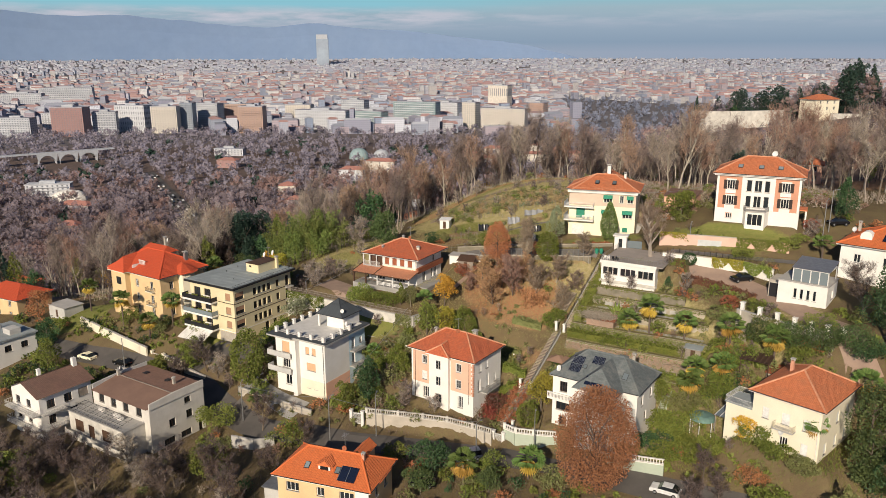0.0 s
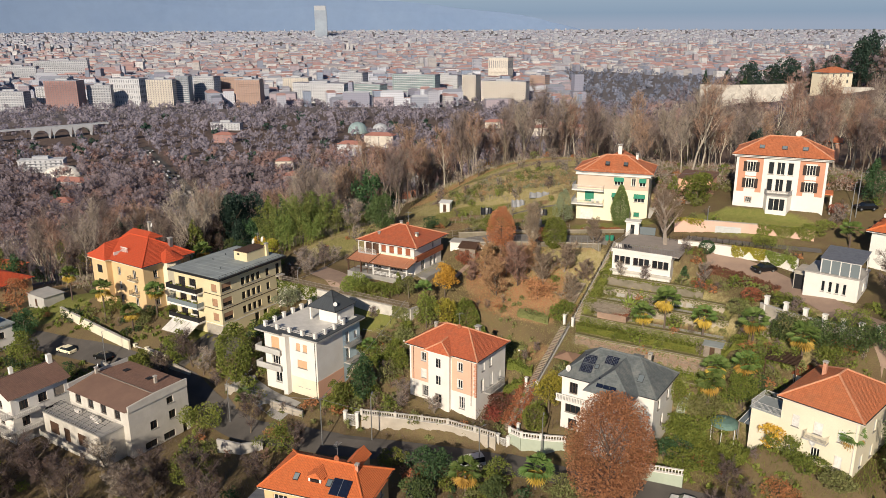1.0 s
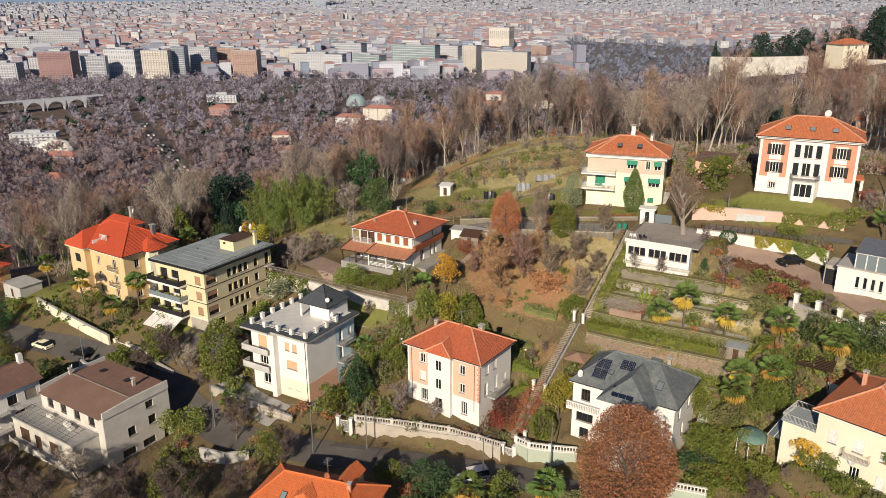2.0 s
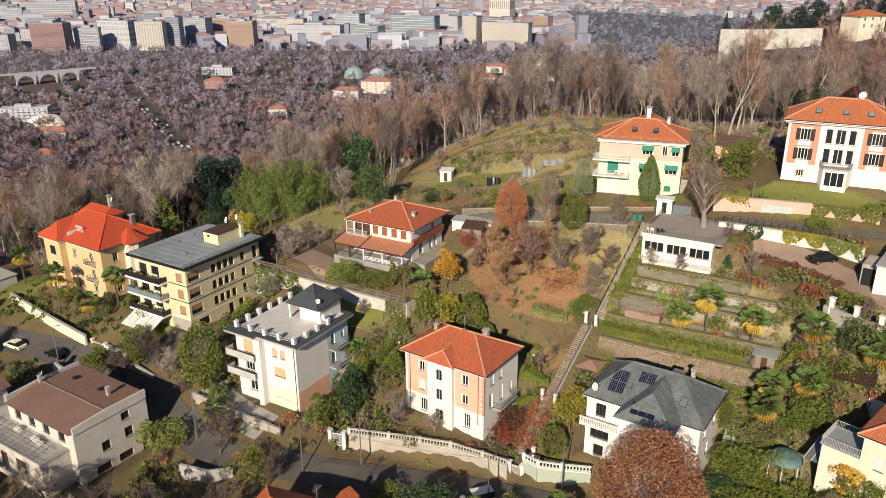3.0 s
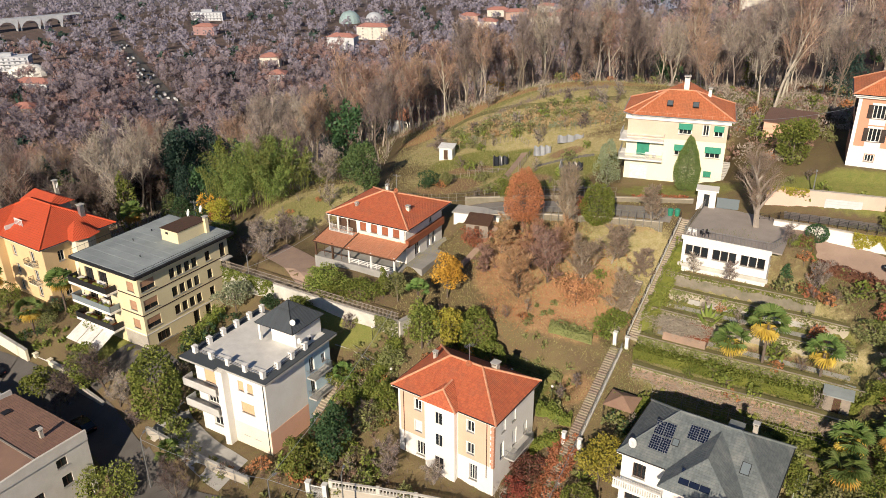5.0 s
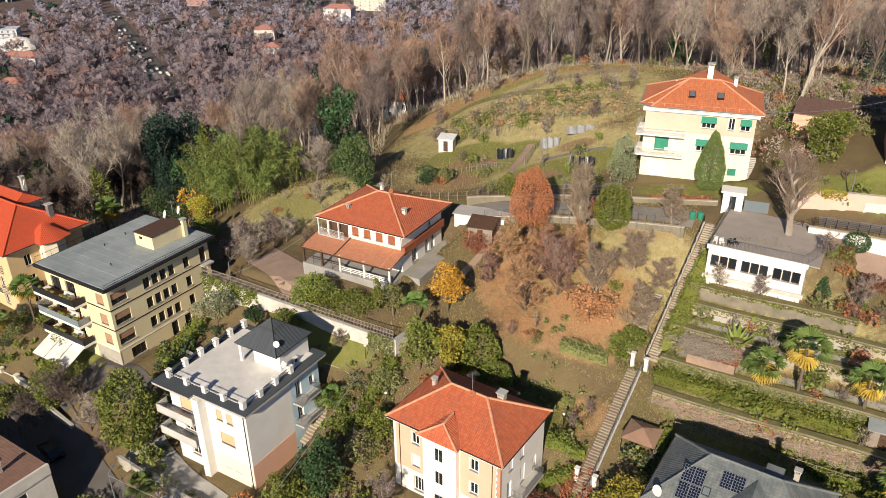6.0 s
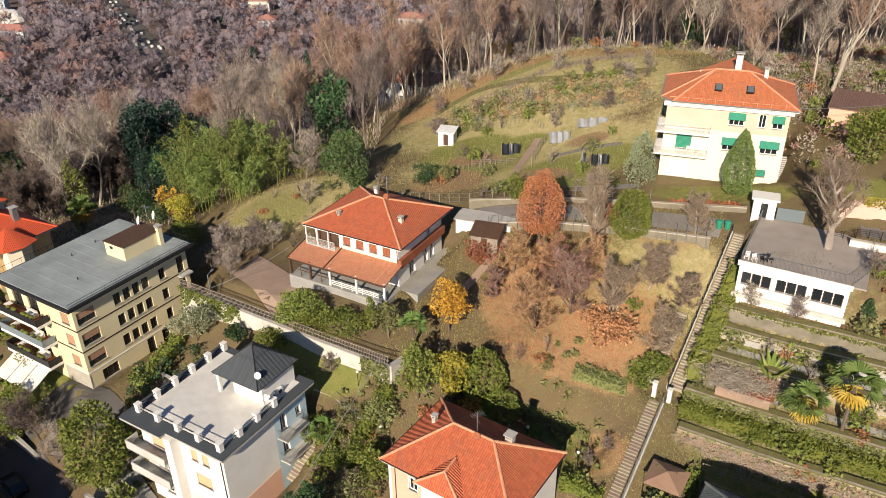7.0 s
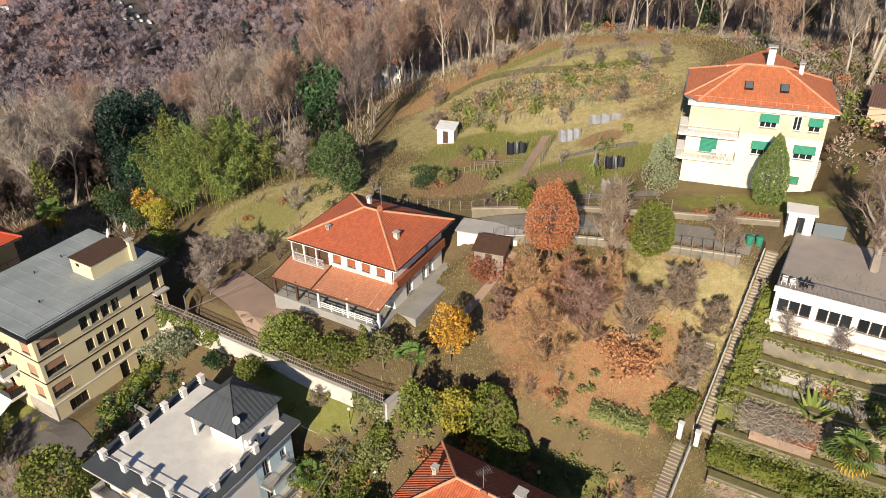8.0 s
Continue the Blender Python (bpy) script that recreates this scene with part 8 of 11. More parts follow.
for i in range(8):
    u = -4.2 + i
    part("roof_sheet", Shape().slope([(u, -2.0, 1.95 + 0.03 * (i % 2)), (u + 0.99, -2.0, 1.95 + 0.03 * (i % 2)), (u + 0.99, 3.0, 3.0 + 0.03 * (i % 2)), (u, 3.0, 3.0 + 0.03 * (i % 2))]), "wood_red", rr)
sl = anchor("pergola", 52.6, 116.0, ground(52.6, 116.0), -32, "dark slatted pergola roof on posts", "pergola")
for i in range(9):
    part("slat", Shape().box(-2.4, 2.4, -2.2 + 0.52 * i, -2.2 + 0.52 * i + 0.3, 2.3, 2.38), "frame_dark", sl)
for u in (-2.2, 2.2):
    part("beam", Shape().box(u - 0.07, u + 0.07, -2.3, 2.4, 2.14, 2.296), "wood_dark", sl)
    for v in (-2.0, 2.1):
        part("post", Shape().box(u - 0.07, u + 0.07, v - 0.07, v + 0.07, -0.5, 2.14), "wood_dark", sl)
small_shed("garden_shed", 45.4, 126.6, -28, 2.8, 2.4, 2.2, "wood_grey", "roof_felt", "small grey timber garden shed on the terrace", 0.3)
# green iron garden stair
st = anchor("garden_stair", 37.4, 115.4, 14.0, -28, "narrow green iron garden stair with rails", "stair")
for i in range(14):
    part("tread", Shape().box(-0.5, 0.5, -2.6 + 0.42 * i, -2.6 + 0.42 * i + 0.36, -0.1 + 0.17 * i, 0.0 + 0.17 * i), "wall_mint", st)
for u in (-0.55, 0.55):
    part("rail", Shape().tube((u, -2.6, 1.0), (u, 3.2, 3.3), 0.05, n=5), "wall_mint", st)
    for i in range(7):
        part("post", Shape().tube((u, -2.5 + 0.9 * i, -0.3 + 0.36 * i), (u, -2.5 + 0.9 * i, 1.02 + 0.36 * i), 0.035, n=4), "wall_mint", st)
# creeper-grown hut between the terraces
ch = anchor("old_hut", 30.4, 137.6, ground(30.4, 137.6), -28, "low hut with a rusty roof under dry creepers", "hut")
part("wall", Shape().box(-2.6, 2.8, -1.3, 1.3, -1.0, 1.5), "brick_old", ch)
for i in range(6):
    part("roof_sheet", Shape().slope([(-2.9 + i, -1.6, 1.55), (-1.92 + i, -1.6, 1.55), (-1.92 + i, 1.6, 2.0), (-2.9 + i, 1.6, 2.0)]), "wood_red" if i > 2 else "wood_grey", ch)
# low walls and steps beside the white house
wall_run("garden_wall", [(-16.5, 145.0, 9, 16.6), (-13.8, 143.4, 9, 16.7), (-9.8, 139.6, 9, 16.3)], 0.35, "wall_old", "low garden wall beside the white house", "concrete")
wall_run("garden_wall", [(-36.5, 149.5, 9, 15.2), (-33.0, 147.2, 9, 15.2), (-29.6, 144.8, 9, 15.0)], 0.3, "wall_old", "low wall between two gardens", "concrete")
steps("garden_steps", (-18.2, 136.2, 10.6), (-15.0, 141.0, 14.2), 1.4, "concrete garden steps beside the white house")
for z in (16.9, 17.5):
    part("rail", Shape().tube((-13.8, 143.4, z), (-9.8, 139.6, z - 0.35), 0.03, n=4), "metal_grey", anchor("handrail", 0, 0, 0, 0, "grey handrail on the garden wall", "rail"))


# ---- plants ----
rng = np.random.default_rng(5)


def quick_mesh(name, V, F, material):
    """A mesh from arrays: V (n, 3), F (m, k)."""
    V, F = np.asarray(V, np.float32), np.asarray(F, np.int32)
    me = bpy.data.meshes.new(name)
    me.vertices.add(len(V))
    me.vertices.foreach_set("co", V.ravel())
    k = F.shape[1]
    me.loops.add(F.size)
    me.loops.foreach_set("vertex_index", F.ravel())
    me.polygons.add(len(F))
    me.polygons.foreach_set("loop_start", np.arange(0, F.size, k, dtype=np.int32))
    me.update(calc_edges=True)
    me.shade_flat()
    me.materials.append(M[material])
    return me


def unit(a):
    return a / np.maximum(np.linalg.norm(a, axis=1, keepdims=True), 1e-9)


def leaves(P, size, out=None, flat=0.35, long=1.6):
    """A small folded leaf spray (one bent quad) at each point; out: directions that they lean to."""
    n = len(P)
    a = unit(rng.normal(size=(n, 3)) + (0 if out is None else out * 0.8))
    b1 = unit(np.cross(a, rng.normal(size=(n, 3))))
    s = size * rng.uniform(0.6, 1.4, (n, 1))
    V = np.stack([P - a * s * long * 0.5, P + b1 * s * 0.5 + rng.normal(size=(n, 3)) * s * 0.12, P + a * s * long * 0.5, P - b1 * s * 0.5], 1).reshape(-1, 3)
    F = np.arange(4 * n).reshape(n, 4)
    return V, F


def slivers(P, D, length, width):
    """Thin tapering twigs from P along D."""
    n = len(P)
    side = unit(np.cross(D, rng.normal(size=(n, 3)))) * width
    L = length * rng.uniform(0.6, 1.4, (n, 1))
    V = np.stack([P - side, P + side, P + D * L], 1).reshape(-1, 3)
    return V, np.arange(3 * n).reshape(n, 3)


def tree_root(name, trunk, crown, tm, cm, label, category, extra=()):
    root = tagged(new(name), label, category)
    if trunk is not None:
        o = new("trunk", trunk if isinstance(trunk, bpy.types.Mesh) else trunk.mesh("trunk", M[tm]))
        o.parent = root
    c = new("crown", crown)
    c.parent = root
    return root


def bare_tree(seed, h, spread, twig, bark, lean=0.15, fork=0.35, n_limb=7, density=1.0, upright=0.6, width=0.022, stout=1.0):
    """Trunk, limbs, branches and hundreds of twigs; about h high."""
    r = random.Random(seed)
    s, TP, TD, BP, BD, BL, BR = Shape(), [], [], [], [], [], []

    def bend(d, k):
        return (d + Vector((r.gauss(0, k), r.gauss(0, k), r.gauss(0, k * 0.5)))).normalized()

    def limb(p, d, L, rad, level):
        n = 3 if level < 2 else 2
        pts = [p]
        for i in range(n):
            d = bend(d, 0.13)
            d = (d + Vector((0, 0, 0.08 * upright))).normalized()
            q = p + d * (L / n)
            a, b1 = rad * (1 - 0.75 * i / n), rad * (1 - 0.75 * (i + 1) / n)
            if level < 2:
                s.tube(p, q, max(a, 0.02), max(b1, 0.012), 6 if level == 0 else 4, False)
            else:
                BP.append(p), BD.append(d), BL.append(L / n), BR.append(max(a, 0.02))
            p = q
            pts.append(p)
        if level < 2:
            for i in range(n_limb if level == 0 else 6):
                t = fork + (1 - fork) * (i + r.random()) / (n_limb if level == 0 else 6) if level == 0 else 0.25 + 0.75 * (i + r.random()) / 6
                k = min(int(t * n), n - 1)
                base = pts[k].lerp(pts[k + 1], t * n - k)
                a = r.uniform(0, 2 * math.pi) if level else i * 2.4 + r.uniform(-0.5, 0.5)
                out = Vector((math.cos(a), math.sin(a), 0))
                nd = (out * spread + Vector((0, 0, upright)) + d * 0.35).normalized()
                limb(base, nd, L * r.uniform(0.36, 0.52) * (1.15 - 0.4 * t), rad * 0.42, level + 1)
        else:
            for i in range(int(9 * density)):
                t = r.random()
                k = min(int(t * n), n - 1)
                base = pts[k].lerp(pts[k + 1], t * n - k)
                TP.append(base)
                TD.append(bend((d + Vector((r.gauss(0, .55), r.gauss(0, .55), 0.25 + r.gauss(0, .3)))).normalized(), 0.2))
    limb(Vector((0, 0, -0.5)), bend(Vector((0, 0, 1)), lean * 0.4), h * 0.72, (h * 0.017 + 0.05) * stout, 0)
    P, D = np.array(TP), unit(np.array(TD))
    V1, F1 = slivers(P, D, h * 0.085, width)
    mid = P + D * h * 0.04
    D2 = unit(D + rng.normal(size=D.shape) * 0.6)
    V2, F2 = slivers(mid, D2, h * 0.06, width * 0.8)
    bp, bd = np.array(BP), np.array(BD)
    side = unit(np.cross(bd, rng.normal(size=bd.shape))) * np.array(BR)[:, None]
    V3 = np.stack([bp - side, bp + side, bp + bd * np.array(BL)[:, None] * 1.25], 1).reshape(-1, 3)
    V = np.concatenate([V1, V2, V3])
    F = np.arange(len(V)).reshape(-1, 3)
    return s.mesh("trunk", M[bark]), quick_mesh("crown", V, F, twig), P


def fine_twigs(root, P, n, size, material):
    """The finest sprays of a leafless crown, as soft flakes on its branches."""
    Q = P[rng.integers(0, len(P), n)] + rng.normal(size=(n, 3)) * size * 0.3
    Q[:, 2] = np.maximum(Q[:, 2], size * 0.6)
    V, F = leaves(Q, size, long=1.3)
    o = new("spray", quick_mesh("spray", V, F, material))
    o.parent = root
    tagged(o, kind="stuff")
    return root


def cloud(n, rx, ry, rz, cz, shape="egg", lump=0.25, fill=0.55):
    """Points in an uneven crown, most of them near its surface, and their outward directions."""
    d = unit(rng.normal(size=(n, 3)))
    k = rng.normal(size=(9, 3)) * 1.7
    ph = rng.uniform(0, 6.28, 9)
    bumps = 1 + lump * np.sin(d @ k.T * 1.9 + ph).mean(1) * 2.2
    rad = (fill + (1 - fill) * rng.random(n) ** 0.5) * bumps
    P = d * rad[:, None]
    if lump > 0.15:
        # clumps of leaves round many boughs, with gaps between
        m = 16 + int(26 * lump)
        c = unit(rng.normal(size=(m, 3))) * (0.3 + 0.42 * rng.random((m, 1)))
        r = rng.uniform(0.24, 0.46, m)
        k = rng.choice(m, n, p=r ** 2 / (r ** 2).sum())
        d = unit(d + c[k] * 0.9 + np.array([0, 0, 0.25]))
        P = c[k] * (1 + lump * 0.35) + d * (r[k] * (0.55 + 0.5 * rng.random(n) ** 0.6))[:, None]
        loose = rng.random(n) < 0.06
        P[loose] *= 1.08
    if shape == "cone":
        zz = (P[:, 2] + 1) / 2
        P[:, :2] *= (1.25 - 1.1 * np.clip(zz, 0, 1.1))[:, None]
    if shape == "drop":
        zz = np.clip((P[:, 2] + 1) / 2, 0, 1)
        P[:, :2] *= (1.15 - 0.42 * zz)[:, None]
    if shape == "spire":
        zz = np.clip((P[:, 2] + 1) / 2, 0, 1)
        P[:, :2] *= (np.interp(zz, (0, 0.12, 0.4, 0.7, 0.9, 1), (0.5, 0.85, 1.0, 0.66, 0.28, 0.04)) / np.maximum(np.sqrt(1 - (2 * zz - 1) ** 2), 0.35))[:, None]
    if shape == "flame":
        zz = np.clip((P[:, 2] + 1) / 2, 0, 1)
        P[:, :2] *= (0.45 + 1.1 * np.sqrt(zz * (1 - zz)) - 0.25 * zz)[:, None] + 0.12
    P = P * np.array([rx, ry, rz]) + np.array([0, 0, cz])
    return P, d


def leafy(name, h, w, leaf, label, category="tree", n=900, size=0.3, shape="egg", trunk=0.18, bark="bark", lump=0.25, fill=0.55):
    base = h * trunk
    P, d = cloud(int(n * 1.2), w / 2, w / 2, (h - base) / 2, base + (h - base) / 2, shape, lump, fill)
    n, size = int(len(P)), size * (0.7 if lump > 0.15 else 0.85)
    P[:, 2] = np.where(P[:, 2] < 0.05, 0.05 + rng.random(n) * 0.3, P[:, 2])
    V, F = leaves(P, size, d)
    s = Shape().tube((0, 0, -0.6), (0.05, 0.03, h * 0.3), 0.05 + h * 0.014, 0.03 + h * 0.011, 7, False).tube((0.05, 0.03, h * 0.3), (0, 0.06, h * 0.75), 0.03 + h * 0.011, 0.03, 6, False)
    for i in range(5):
        a = i * 2.4
        s.tube((0.05, 0.03, h * (0.28 + 0.08 * i)), (w * 0.3 * math.cos(a), w * 0.3 * math.sin(a), h * (0.45 + 0.09 * i)), 0.02 + h * 0.006, 0.02, 5, False)
    return tree_root(name, s, quick_mesh("crown", V, F, leaf), bark, leaf, label, category)


def put(root, x, y, rot=None, k=1.0, kz=None, z=None, sink=0.0):
    zz = ground(x, y) if z is None else z
    rot = random.uniform(0, 360) if rot is None else rot
    root.matrix_basis = pose(x, y, zz - sink, 0, 0, rot) @ Matrix.Diagonal((k, k, kz or k, 1))
    return root


def again(root, x, y, k=1.0, kz=None, z=None, rot=None):
    zz = ground(x, y) if z is None else z
    rot = random.uniform(0, 360) if rot is None else rot
    ob = copy_thing(root, pose(x, y, zz, 0, 0, rot))
    ob.matrix_basis = pose(x, y, zz, 0, 0, rot) @ Matrix.Diagonal((k, k, kz or k, 1))
    return ob


def palm(x, y, h, w, label="fan palm with a skirt of golden dead fronds", gold=True):
    root = tagged(new("palm"), label, "palm tree")
    s = Shape()
    n = 6
    for i in range(n):
        s.tube((0, 0, -0.4 + (h - 0.6) * i / n), (0, 0, -0.4 + (h - 0.6) * (i + 1) / n), 0.2, 0.16, 7, False)
    o = new("trunk", s.mesh("trunk", M["bark"]))
    o.parent = root

    def fronds(count, lo, hi, L, material, name):
        Vs, Fs, off = [], [], 0
        for i in range(count):
            a, e = rng.uniform(0, 6.283), rng.uniform(lo, hi)
            d = np.array([math.cos(a) * math.cos(e), math.sin(a) * math.cos(e), math.sin(e)])
            side = np.array([-math.sin(a), math.cos(a), 0])
            up = np.cross(side, d)
            p0 = np.array([0, 0, h - 0.6])
            tip = p0 + d * L * 0.5
            V = [p0 - side * 0.02, p0 + side * 0.02, tip]
            F = [(0, 1, 2)]
            for k in range(9):
                t = -1.35 + 2.7 * k / 8
                dd = d * math.cos(t) + side * math.sin(t) - np.array([0, 0, 0.25])
                m = len(V)
                V += [tip, tip + (d * math.cos(t - 0.13) + side * math.sin(t - 0.13)) * L * 0.34, tip + dd * L * 0.55, tip + (d * math.cos(t + 0.13) + side * math.sin(t + 0.13)) * L * 0.34]
                F += [(m, m + 1, m + 2), (m, m + 2, m + 3)]
            Vs.append(np.array(V))
            Fs.append(np.array(F) + off)
            off += len(V)
        c = new(name, quick_mesh(name, np.concatenate(Vs), np.concatenate(Fs), material))
        c.parent = root
    fronds(22, -0.15, 1.25, w * 0.52, "frond_green", "crown")
    if gold:
        fronds(14, -1.2, -0.35, w * 0.46, "frond_gold", "dead_fronds")
    return put(root, x, y)


def hedge(pts, w, h, leaf, label, per=95, size=0.17):
    """Clipped hedge along a line on the ground."""
    Vs, Fs, off = [], [], 0
    s = Shape()
    for (x0, y0), (x1, y1) in zip(pts, pts[1:]):
        L = math.hypot(x1 - x0, y1 - y0)
        n = int(L * per * (w + 2 * h) / 2.5)
        t = rng.random(n)
        face = rng.random(n) * (w + 2 * h)
        u = np.where(face < w, face - w / 2, np.where(face < w + h, -w / 2, w / 2))
        zz = np.where(face < w, h, np.where(face < w + h, face - w, face - w - h))
        u = u + rng.normal(size=n) * 0.07
        zz = np.maximum(zz + rng.normal(size=n) * 0.09, 0.0)
        grow = 1 + 0.16 * np.sin(t * L * 1.7 + x0) * np.sin(t * L * 0.6 + y0) + 0.1 * np.sin(t * L * 4.1 + u * 3)
        zz, u = zz * grow, u * (0.7 + 0.3 * grow + 0.12 * np.sin(t * L * 2.9 + zz * 2))
        x = x0 + (x1 - x0) * t - (y1 - y0) / L * u
        y = y0 + (y1 - y0) * t + (x1 - x0) / L * u
        P = np.stack([x, y, ground_many(x0 + (x1 - x0) * t, y0 + (y1 - y0) * t) + zz], 1)
        V, F = leaves(P, size)
        Vs.append(V)
        Fs.append(F + off)
        off += len(V)
        m = max(1, int(L / 1.5))
        for i in range(m):
            a, b1 = i / m, (i + 1) / m
            q = []
            for tt in (a, b1):
                gx_, gy_ = x0 + (x1 - x0) * tt, y0 + (y1 - y0) * tt
                q.append((gx_, gy_, ground(gx_, gy_)))
            ox, oy = -(y1 - y0) / L * (w / 2 - 0.22), (x1 - x0) / L * (w / 2 - 0.22)
            (ax, ay, az), (bx, by, bz) = q
            c = [(ax - ox, ay - oy), (bx - ox, by - oy), (bx + ox, by + oy), (ax + ox, ay + oy)]
            zs = [az, bz, bz, az]
            lo, hi = [(*p, z - 0.4) for p, z in zip(c, zs)], [(*p, z + h * 0.72) for p, z in zip(c, zs)]
            for j in range(4):
                s.face([lo[j], lo[(j + 1) % 4], hi[(j + 1) % 4], hi[j]])
            s.face(hi)
    root = tagged(new("hedge"), label, "hedge")
    part("wood", s, leaf, root)
    c = new("foliage", quick_mesh("foliage", np.concatenate(Vs), np.concatenate(Fs), leaf))
    c.parent = root
    return root


# the orchard
orchard = []
for i, (x, y, h, w, tw) in enumerate(((9.6, 148.6, 8.6, 1.15, "twig_orchard"), (13.8, 150.4, 8.8, 0.85, "twig_rust"), (18.7, 149.2, 7.8, 0.6, "twig_ash"), (23.0, 152.0, 6.8, 1.25, "twig_ash"), (23.3, 145.2, 6.0, 1.2, "twig_ash"), (26.6, 149.6, 4.8, 1.2, "twig_ash"), (7.5, 157.6, 6.6, 1.2, "twig_orchard"), (17.2, 158.6, 10.4, 0.42, "twig_ash"), (29.8, 158.2, 5.6, 0.9, "twig_ash"), (11.6, 153.6, 7.4, 1.1, "twig_orchard"), (5.2, 154.0, 4.4, 1.3, "twig_rust"), (16.4, 153.6, 6.6, 0.9, "twig_orchard"))):
    tall = h > 10
    t, c, P = bare_tree(40 + i, h, w, tw, "bark_pale" if tw == "twig_ash" else "bark", fork=0.2 if tall else 0.02, n_limb=14, density=2.4, upright=0.66, width=0.03, stout=1.0 if tall else 0.62)
    root = tree_root("fruit_tree", t, c, "", "", "slender pale-trunked bare tree above the orchard" if tall else "bare many-stemmed fruit tree in the orchard", "tree")
    fine_twigs(root, P, 50, h * 0.085, {"twig_orchard": "fine_orchard", "twig_ash": "fine_ash", "twig_rust": "fine_rust"}[tw])
    put(root, x, y, k=1.3, kz=1.15)
put(leafy("copper_tree", 10.6, 6.2, "leaf_copper", "slender tree still full of rust-red leaves", n=7000, size=0.16, shape="drop", trunk=0.13, lump=0.1, fill=0.5), 10.9, 161.5)
put(leafy("red_shrub", 4.8, 3.8, "leaf_red", "bright red autumn shrub", "shrub", n=500, size=0.26), 19.2, 161.3)
put(leafy("laurel_tree", 6.4, 5.2, "leaf_green", "round dense evergreen tree", n=4200, size=0.19, trunk=0.02, lump=0.12, fill=0.7), 22.0, 159.9)
put(leafy("pink_shrub", 4.4, 6.4, "leaf_pink", "spreading shrub with pinkish brown leaves", "shrub", n=1100, size=0.28, trunk=0.05, lump=0.4), 17.4, 146.0)
put(leafy("golden_tree", 6.6, 5.8, "leaf_gold", "tree with golden yellow autumn leaves", n=2000, size=0.27, lump=0.35), -0.6, 149.6)
put(leafy("magnolia_tree", 8.6, 5.2, "leaf_green", "large round evergreen with glossy leaves", n=2800, size=0.26, trunk=0.06, lump=0.13, fill=0.7), 3.6, 143.6)
put(leafy("mixed_tree", 7.4, 4.4, "leaf_lemon", "yellow-green leafy tree by the wall", n=1500, size=0.3, lump=0.4), -0.3, 142.2)
put(leafy("laurel_tree", 7.6, 4.6, "leaf_lime", "yellowish evergreen tree beside the retaining wall", n=1700, size=0.32, trunk=0.05, lump=0.35), -4.0, 141.4)
put(leafy("orange_shrub", 3.8, 3.4, "leaf_gold", "small orange autumn shrub", "shrub", n=450, size=0.25, trunk=0.05), 1.7, 141.0)
put(leafy("clipped_bush", 4.6, 4.3, "leaf_green", "barrel-shaped clipped evergreen bush", "bush", n=2600, size=0.16, trunk=0.0, lump=0.03, fill=0.86), 5.4, 140.9)
put(leafy("red_arbour", 2.6, 3.6, "leaf_red", "dark red creeper over the garden wall", "shrub", n=1300, size=0.2, trunk=0.0, lump=0.35), 8.0, 122.8)
put(leafy("dry_arbour", 2.9, 5.2, "leaf_plum", "small arbour under dry brown creeper", "shrub", n=2200, size=0.18, trunk=0.0, lump=0.3), 9.7, 125.2)
tent = anchor("garden_canopy", 21.3, 130.0, ground(21.3, 130.0), -30, "brown fabric canopy on four posts beside the steps", "canopy")
part("roof_fabric", Shape().slope([(-1.9, -1.9, 2.1), (1.9, -1.9, 2.1), (0, 0, 2.9)]).slope([(1.9, -1.9, 2.1), (1.9, 1.9, 2.1), (0, 0, 2.9)]).slope([(1.9, 1.9, 2.1), (-1.9, 1.9, 2.1), (0, 0, 2.9)]).slope([(-1.9, 1.9, 2.1), (-1.9, -1.9, 2.1), (0, 0, 2.9)]), "canopy_brown", tent)
for u, v in ((-1.75, -1.75), (1.75, -1.75), (-1.75, 1.75), (1.75, 1.75)):
    part("post", Shape().tube((u, v, -1.0), (u, v, 2.2), 0.04, n=6), "metal_dark", tent)
put(leafy("lemon_tree", 8.0, 6.0, "leaf_lemon", "round bright yellow-green tree", n=1900, size=0.26, trunk=0.15), 17.4, 121.8)
put(leafy("round_bush", 4.6, 4.2, "leaf_green", "round clipped green bush above the mint wall", "bush", n=1500, size=0.2, trunk=0.0, lump=0.08, fill=0.8), 14.8, 119.0)
put(leafy("cypress_tree", 9.2, 4.3, "leaf_cypress", "broad column-shaped cypress before the yellow house", n=7000, size=0.16, shape="spire", trunk=0.0, fill=0.7, lump=0.11), 36.3, 165.2)
put(leafy("blue_cypress", 9.0, 4.8, "leaf_sage", "loose grey-green conifer on a bare trunk", n=3000, size=0.2, shape="spire", trunk=0.14, lump=0.2, fill=0.45), 24.9, 169.9)
put(leafy("laurel_tree", 8.0, 6.8, "leaf_green", "dense dark evergreen tree between the villas", n=2000, size=0.34, trunk=0.05), 52.6, 166.5)
t, c, _ = bare_tree(77, 12.8, 0.85, "twig_ash", "bark_pale", fork=0.3, n_limb=13, density=3.2, upright=0.7, width=0.022, stout=1.9)
put(tree_root("plane_tree", t, c, "", "", "big pale bare tree growing through the terrace", "tree"), 42.6, 151.2)
put(leafy("round_bush", 2.6, 3.0, "leaf_dark", "clipped dark round bush by the drive", "bush", n=900, size=0.17, trunk=0.0, lump=0.05, fill=0.85), 49.6, 147.8)
put(leafy("round_bush", 2.8, 2.5, "leaf_dark", "clipped dark conical bush", "bush", n=800, size=0.16, shape="flame", trunk=0.0, fill=0.85), 44.6, 143.4)
